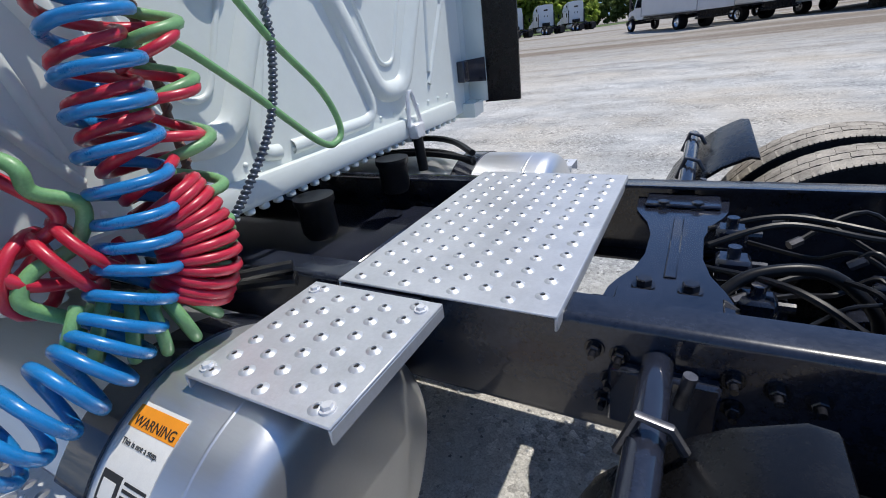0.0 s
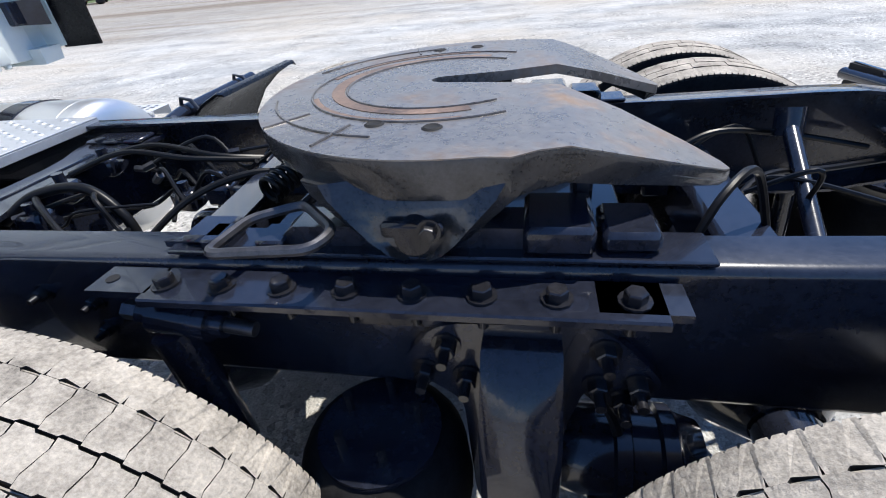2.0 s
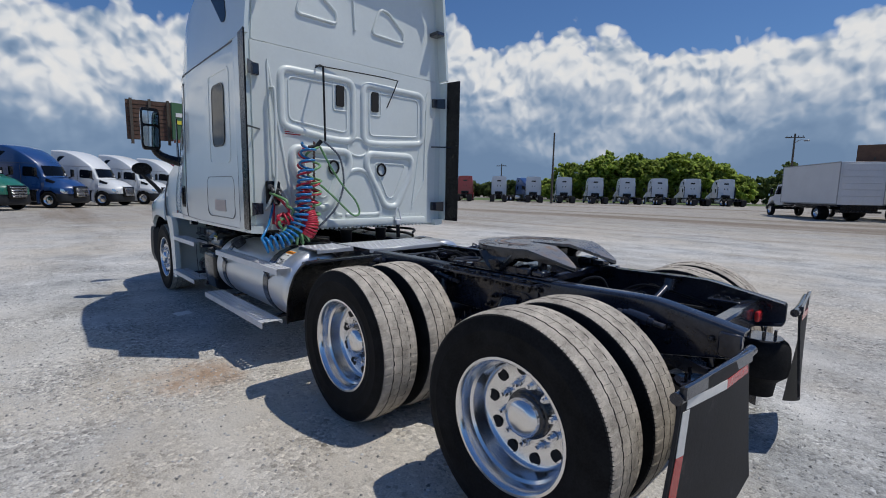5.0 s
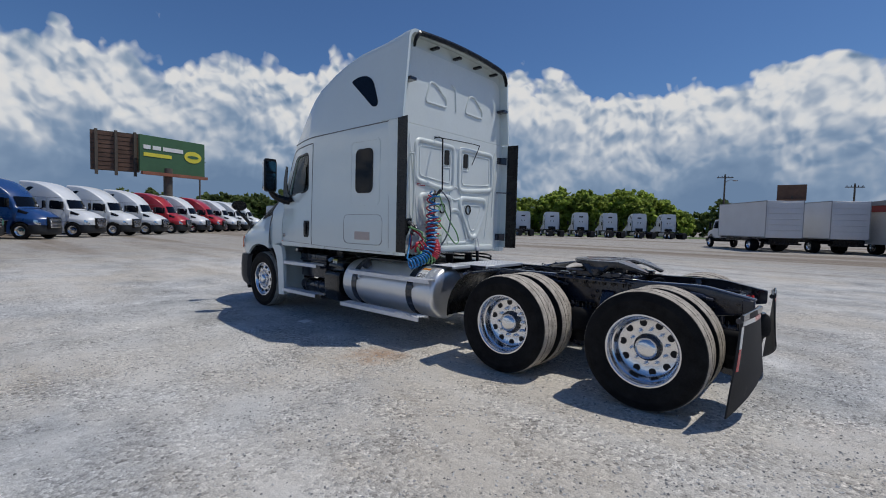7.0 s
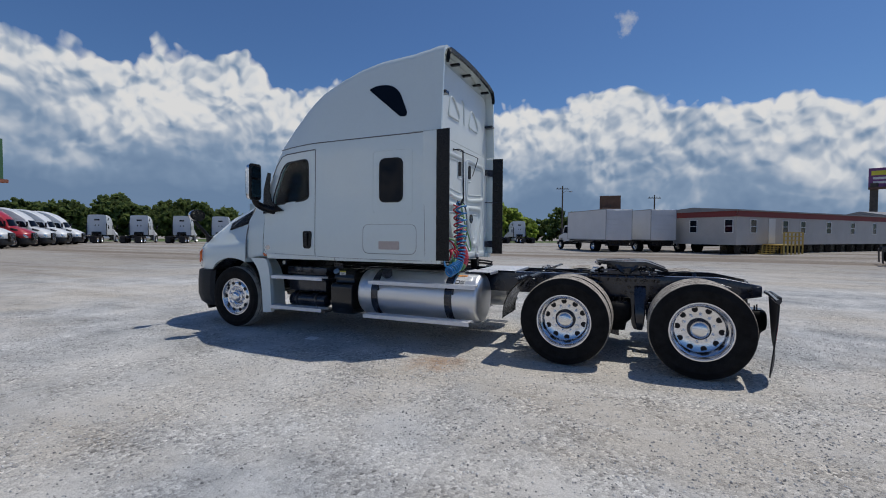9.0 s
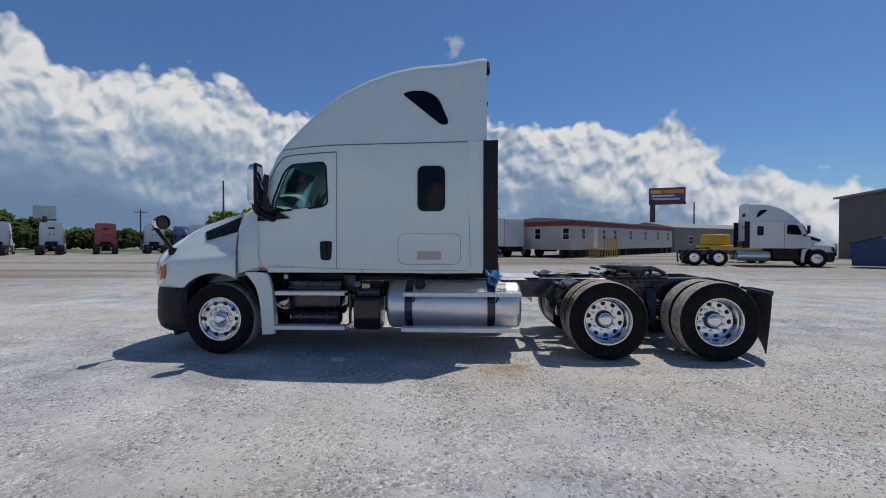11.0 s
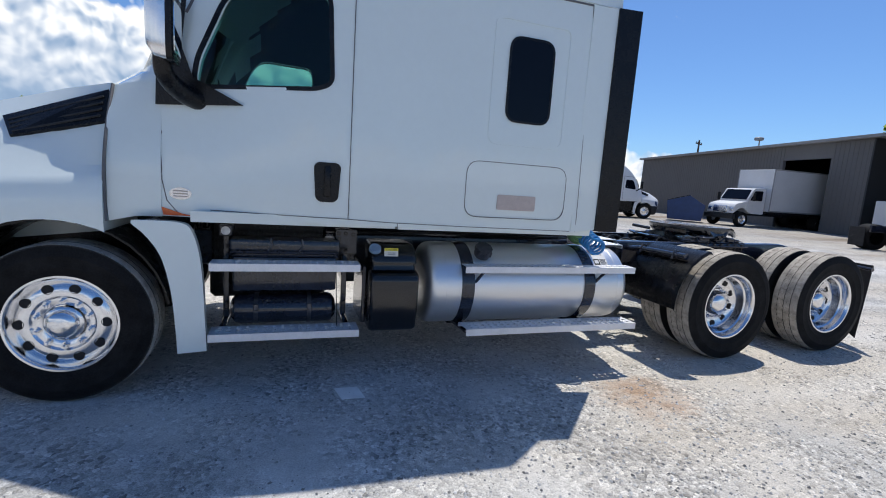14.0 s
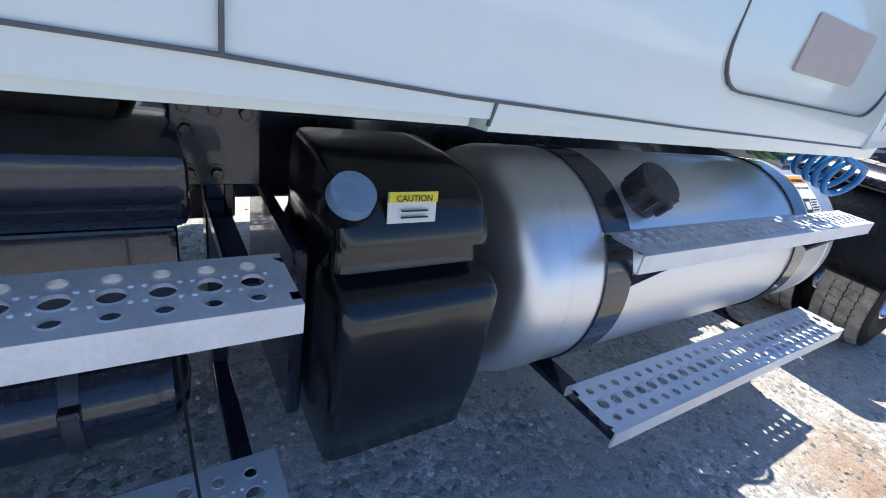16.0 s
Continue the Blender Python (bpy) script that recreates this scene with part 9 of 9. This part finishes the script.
    prism(bm, [m @ Vector((x, -0.95, z)) for x, z in ((0.2, 1.76), (-1.1, 1.36), (-1.12, 1.40), (0.2, 1.80))], m.to_3x3() @ Vector((0, 1.9, 0)))
    part("lid", bm, PLASTIC, sk)
    # yellow yard machine behind the white tractor
    y = thing("yard_tractor", "yellow yard tractor parked behind a white tractor", "truck", at=(18.3, 28.1, 0))
    m = rot_z(-55, (18.3, 28.1, 0))
    bm = fresh()
    box(bm, (-2.2, -1.0, 0.65), (2.4, 1.0, 1.25), m, bevel=0.05)
    part("chassis", bm, YELLOW, y)
    bm = fresh()
    box(bm, (-2.0, -0.80, 1.25), (-0.4, 0.60, 2.05), m, bevel=0.12, seg=2)
    part("cab", bm, YELLOW, y)
    for dx in (-1.4, 1.6):
        for dy in (-0.85, 0.85):
            w = new("wheel", FAR_TYRE)
            w.parent = y
            w.matrix_parent_inverse = y.matrix_world.inverted()
            w.matrix_world = m @ Matrix.Translation((dx, dy, 0.5))


put_buildings()


def day_cab():
    """White tractor with an open tail, seen past the drive wheels late in the walk."""
    t = parked_truck(WHITE_FAR, "white tractor parked under the shed's edge")
    t.matrix_basis = place(t, 19.0, 6.2, (0.97, -0.25))


day_cab()


def utility_pole(x, y, h, arms=1, lamp=False, label="weathered wooden utility pole"):
    t = thing("utility_pole", label, "utility pole", "poles round the yard", at=(x, y, 0))
    bm = fresh()
    cyl(bm, (x, y, 0), (x, y, h), 0.16, 10, 0.10)
    part("post", bm, POLE_WOOD, t)
    for k in range(arms):
        bm = fresh()
        box(bm, (-1.1, -0.05, -0.06), (1.1, 0.05, 0.06), rot_z(25, (x, y, h - 0.5 - k * 0.9)))
        part("cross_arm", bm, POLE_WOOD, t)
        for q in (-0.9, -0.4, 0.4, 0.9):
            bm = fresh()
            p = rot_z(25, (x, y, h - 0.5 - k * 0.9)) @ Vector((q, 0, 0.06))
            cyl(bm, p, p + Vector((0, 0, 0.18)), 0.05, 6)
            part("insulator", bm, STEEL, t)
    if lamp:
        bm = fresh()
        tube(bm, smooth_line([(x, y, h - 1.3), (x + 0.6, y - 0.2, h - 0.9), (x + 1.3, y - 0.4, h - 1.0)], 5), 0.04, 6)
        box(bm, (x + 1.1, y - 0.6, h - 1.12), (x + 1.7, y - 0.25, h - 0.95), bevel=0.03)
        part("lamp_arm", bm, STEEL_POST, t)


def put_poles():
    utility_pole(-10.7, 74.4, 9.9, 1, True)
    utility_pole(3.9, 78.8, 8.3, 1)
    utility_pole(-62.4, 76.0, 7.6, 1)
    utility_pole(-33.5, 52.0, 9.6, 0)
    utility_pole(46.7, 43.1, 9.3, 1)
    utility_pole(-76.0, 25.2, 11.0, 1)
    utility_pole(41.0, 80.0, 9.0, 0)
    t = thing("flood_lamp", "grey flood lamp on a short mast over the roof", "flood lamp", at=(36.5, 27.0, 0))
    bm = fresh()
    cyl(bm, (36.5, 27.0, 5.9), (36.5, 27.0, 7.4), 0.05, 8)
    part("mast", bm, STEEL_POST, t)
    bm = fresh()
    box(bm, (36.1, 26.7, 7.2), (36.7, 27.3, 7.5), bevel=0.08)
    part("lamp_head", bm, STEEL_POST, t)


put_poles()


def billboard(label, a, b, z0, z1, face, back, pole_at, mark=None):
    t = thing("billboard", label, "billboard", "billboards beyond the yard")
    a, b = Vector((*a, 0)), Vector((*b, 0))
    u = (b - a).normalized()
    n = Vector((u.y, -u.x, 0))
    if n.dot(-a) < 0:
        n = -n
    bm = fresh()
    prism(bm, [a + Vector((0, 0, z0)), b + Vector((0, 0, z0)), b + Vector((0, 0, z1)), a + Vector((0, 0, z1))], -n * 0.25)
    part("panel", bm, face, t)
    bm = fresh()
    cyl(bm, (*pole_at, 0), (*pole_at, z0 + 0.5), 0.42, 16)
    part("column", bm, POLE_WOOD, t)
    bm = fresh()
    prism(bm, [a + n * 0.1 + Vector((0, 0, z0 - 0.35)), b + n * 0.1 + Vector((0, 0, z0 - 0.35)), b + n * 0.1 + Vector((0, 0, z0 - 0.05)), a + n * 0.1 + Vector((0, 0, z0 - 0.05))], n * 0.5)
    part("walkway", bm, back, t)
    if mark:
        mark(t, a, b, u, n, z0, z1)
    return t


def put_billboards():
    def sign(t, a, b, u, n, z0, z1):
        L, Hh = (b - a).length, z1 - z0

        def bar(f0, f1, g0, g1, material, name="mark"):
            bm = fresh()
            prism(bm, [a + u * L * f0 + n * 0.01 + Vector((0, 0, z0 + Hh * g0)), a + u * L * f1 + n * 0.01 + Vector((0, 0, z0 + Hh * g0)), a + u * L * f1 + n * 0.01 + Vector((0, 0, z0 + Hh * g1)), a + u * L * f0 + n * 0.01 + Vector((0, 0, z0 + Hh * g1))], n * 0.03)
            part(name, bm, material, t)
        for f0, f1 in ((0.05, 0.15), (0.18, 0.30), (0.33, 0.64)):
            bar(f0, f1, 0.62, 0.73, SIGN_WHITE, "wordmark_bar")
        bar(0.05, 0.46, 0.42, 0.52, SIGN_YELLOW, "wordmark_bar")
        bm = fresh()
        c = a + u * L * 0.80 + n * 0.012 + Vector((0, 0, z0 + Hh * 0.55))
        prism(bm, [c + u * 0.95 * math.cos(k * math.pi / 12) + Vector((0, 0, 0.62 * math.sin(k * math.pi / 12))) for k in range(24)], n * 0.03)
        part("oval_mark", bm, SIGN_YELLOW, t)
        bm = fresh()
        c = c + n * 0.03
        prism(bm, [c + u * 0.62 * math.cos(k * math.pi / 12) + Vector((0, 0, 0.16 * math.sin(k * math.pi / 12))) for k in range(24)], n * 0.02)
        part("oval_core", bm, BOARD_GREEN, t)
    billboard("green roadside billboard with white and yellow marks", (-50.3, 9.7), (-51.5, 16.3), 6.15, 9.75, BOARD_GREEN, BOARD_RUST, (-50.9, 12.4), sign)
    t = thing("billboard", "brown slatted back of a roadside billboard", "billboard", "billboards beyond the yard")
    a, b = Vector((-52.6, 6.2, 0)), Vector((-51.6, 10.0, 0))
    u = (b - a).normalized()
    for i in range(9):
        bm = fresh()
        z = 6.1 + i * 0.42
        prism(bm, [a + Vector((0, 0, z)), b + Vector((0, 0, z)), b + Vector((0, 0, z + 0.34)), a + Vector((0, 0, z + 0.34))], (0.12, 0, 0))
        part("slat", bm, BOARD_BROWN, t)
    bm = fresh()
    prism(bm, [a + Vector((0, 0, 6.05)), b + Vector((0, 0, 6.05)), b + Vector((0, 0, 9.9)), a + Vector((0, 0, 9.9))], (-0.15, 0, 0))
    part("panel", bm, POLE_WOOD, t)
    for f in (0.1, 0.5, 0.9):
        bm = fresh()
        p = a.lerp(b, f)
        box(bm, (p.x + 0.12, p.y - 0.12, 5.6), (p.x + 0.32, p.y + 0.12, 10.0))
        part("upright", bm, POLE_WOOD, t)

    def stripes(t, a, b, u, n, z0, z1):
        L, Hh = (b - a).length, z1 - z0
        for f0, f1, g0, g1, m_ in ((0.05, 0.35, 0.62, 0.85, SIGN_YELLOW), (0.38, 0.95, 0.62, 0.85, LABEL_ORANGE), (0.08, 0.7, 0.40, 0.52, SIGN_WHITE), (0.08, 0.85, 0.18, 0.30, SIGN_WHITE)):
            bm = fresh()
            prism(bm, [a + u * L * f0 + n * 0.01 + Vector((0, 0, z0 + Hh * g0)), a + u * L * f1 + n * 0.01 + Vector((0, 0, z0 + Hh * g0)), a + u * L * f1 + n * 0.01 + Vector((0, 0, z0 + Hh * g1)), a + u * L * f0 + n * 0.01 + Vector((0, 0, z0 + Hh * g1))], n * 0.03)
            part("wordmark_bar", bm, m_, t)
    billboard("purple billboard with coloured print on a tall column", (29.6, 72.1), (34.8, 70.2), 8.1, 10.6, BOARD_PURPLE, BOARD_BROWN, (30.2, 72.0), stripes)
    billboard("dark back of a billboard beyond the box trucks", (-5.6, 89.7), (-1.7, 89.9), 7.0, 9.3, BOARD_BROWN, BOARD_BROWN, (-3.6, 90.2))
    billboard("white billboard far beyond the truck row", (-86.0, 78.5), (-83.5, 81.0), 6.1, 8.7, SIGN_WHITE, BOARD_BROWN, (-84.9, 79.9))


put_billboards()


# -- trees --
def clump(verts, faces, c, r, rnd):
    """One ragged spray of leaves: three crossed bent leaves."""
    for _ in range(3):
        d = Vector((rnd.uniform(-1, 1), rnd.uniform(-1, 1), rnd.uniform(-0.6, 1))).normalized()
        e = d.orthogonal().normalized()
        e.rotate(Matrix.Rotation(rnd.uniform(0, 6.28), 3, d))
        f = d.cross(e)
        k = len(verts)
        n = 6
        verts.append(tuple(c + f * r * 0.25))
        for j in range(n):
            a = 2 * math.pi * j / n
            q = r * rnd.uniform(0.45, 1.1)
            verts.append(tuple(c + d * math.cos(a) * q + e * math.sin(a) * q))
        for j in range(n):
            faces.append((k, k + 1 + j, k + 1 + (j + 1) % n))


def leaf_mesh(name, blobs, count, size, material, seed):
    """Leaves scattered through the skins of a set of blobs (centre, radii)."""
    rnd = random.Random(seed)
    verts, faces = [], []
    weights = [b[1].x * b[1].z for b in blobs]
    for _ in range(count):
        c, r = rnd.choices(blobs, weights)[0]
        d = Vector((rnd.gauss(0, 1), rnd.gauss(0, 1), rnd.gauss(0.25, 1))).normalized()
        k = rnd.uniform(0.72, 1.06)
        p = Vector((c.x + d.x * r.x * k, c.y + d.y * r.y * k, max(0.2, c.z + d.z * r.z * k)))
        clump(verts, faces, p, size * rnd.uniform(0.6, 1.3), rnd)
    me = bpy.data.meshes.new(name)
    me.from_pydata(verts, [], faces)
    me.materials.append(material)
    return me


def woods(label, a, b, h0, h1, depth, count, size, material, seed):
    rnd = random.Random(seed)
    a, b = Vector((*a, 0)), Vector((*b, 0))
    L = (b - a).length
    blobs = []
    n = int(L / 3.0) + 2
    for i in range(n):
        f = i / (n - 1)
        h = h0 + (h1 - h0) * math.sin(math.pi * min(1, max(0, f))) ** 0.6
        p = a.lerp(b, f)
        for q in range(2):
            hh = h * rnd.uniform(0.72, 1.05)
            blobs.append((Vector((p.x + rnd.uniform(-1, 1), p.y + q * depth * 0.5 + rnd.uniform(-1, 1), hh * 0.55)), Vector((rnd.uniform(2.0, 3.4), rnd.uniform(2.0, 3.4), hh * 0.47))))
    ob = new("far_woods", leaf_mesh("far_woods", blobs, count, size, material, seed))
    tagged(ob, label, "trees", kind="stuff")


def put_woods():
    woods("light green spring trees beyond the truck row", (-52, 79), (-21, 93), 5.0, 9.3, 6, 5200, 0.55, LEAVES, 3)
    woods("dark green belt of trees beyond the parked trucks", (-116, 34), (-86, 75), 5.8, 9.2, 8, 6500, 0.65, LEAVES_DARK, 4)
    woods("dark green belt of trees along the road", (-90, 82), (-44, 96), 3.2, 4.2, 6, 5200, 0.55, LEAVES_DARK, 5)
    woods("green trees past the end of the truck row", (-50, 97), (-30, 103), 5.0, 9.6, 6, 3000, 0.55, LEAVES, 6)
    woods("dark evergreens beyond the box trucks", (-20, 98), (-6, 101), 5.0, 7.0, 5, 1600, 0.5, LEAVES_DARK, 7)
    woods("trees low on the skyline beyond the road", (-130, 18), (-118, 36), 5.0, 8.0, 6, 1800, 0.6, LEAVES_DARK, 9)


put_woods()


def broadleaf(x, y, h, w, seed, label):
    t = thing("tree", label, "tree", "trees behind the shed", at=(x, y, 0))
    rnd = random.Random(seed)
    bm = fresh()
    tube(bm, smooth_line([(x, y, 0), (x + 0.1, y, h * 0.25), (x, y + 0.2, h * 0.5), (x + 0.2, y, h * 0.8)], 5), lambda f: 0.38 * (1 - 0.8 * f), 10)
    for _ in range(7):
        a, z = rnd.uniform(0, 6.28), h * rnd.uniform(0.3, 0.6)
        tube(bm, smooth_line([(x, y, z), (x + 0.5 * w * math.cos(a) * 0.5, y + 0.5 * w * math.sin(a) * 0.5, z + h * 0.12), (x + 0.45 * w * math.cos(a), y + 0.45 * w * math.sin(a), z + h * 0.22)], 4), lambda f: 0.16 * (1 - 0.8 * f), 7)
    part("trunk", bm, BARK, t)
    blobs = []
    for _ in range(16):
        a, q = rnd.uniform(0, 6.28), w * 0.5 * rnd.uniform(0.1, 0.85)
        blobs.append((Vector((x + q * math.cos(a), y + q * math.sin(a), h * rnd.uniform(0.45, 0.86))), Vector((1, 1, 0.8)) * rnd.uniform(0.9, 1.7)))
    me = leaf_mesh("crown", blobs, 2600, 0.34, LEAVES, seed)
    c = new("crown", me)
    c.parent = t
    c.matrix_parent_inverse = t.matrix_world.inverted()


broadleaf(45.5, 22.0, 10.5, 9.0, 21, "leafy green broadleaf tree behind the shed")
broadleaf(43.5, 14.5, 12.0, 9.5, 22, "tall leafy green broadleaf tree behind the shed")
broadleaf(41.5, 6.5, 11.0, 9.0, 23, "leafy green broadleaf tree with bright spring leaves")


def grass_strip():
    bm = fresh()
    prism(bm, [(-120, 12, 0.006), (-12, 82, 0.006), (10, 105, 0.006), (-120, 60, 0.006)], (0, 0, 0.02))
    ob = part("grass_verge", bm, GRASS, None, smooth=0)
    tagged(ob, "rough green grass verge beyond the gravel yard", "grass", kind="structure")


grass_strip()


def sun_patch():
    # sunlit patch inside the truck's shadow, imitated by an added pale sheet
    bm = fresh()
    prism(bm, [(-3.42, -1.192, 0.004), (-3.267, -1.196, 0.006), (-3.237, -1.356, 0.004), (-3.385, -1.368, 0.010)], (0, 0, 0.003))
    ob = part("paper_sheet", bm, mat("weathered_white_card", (0.78, 0.79, 0.78), 0.7, var=0.06, scale=12.0), None, smooth=0)
    tagged(ob, "pale flat sheet standing in for a sunlit patch on the gravel under the truck", "paper")


sun_patch()
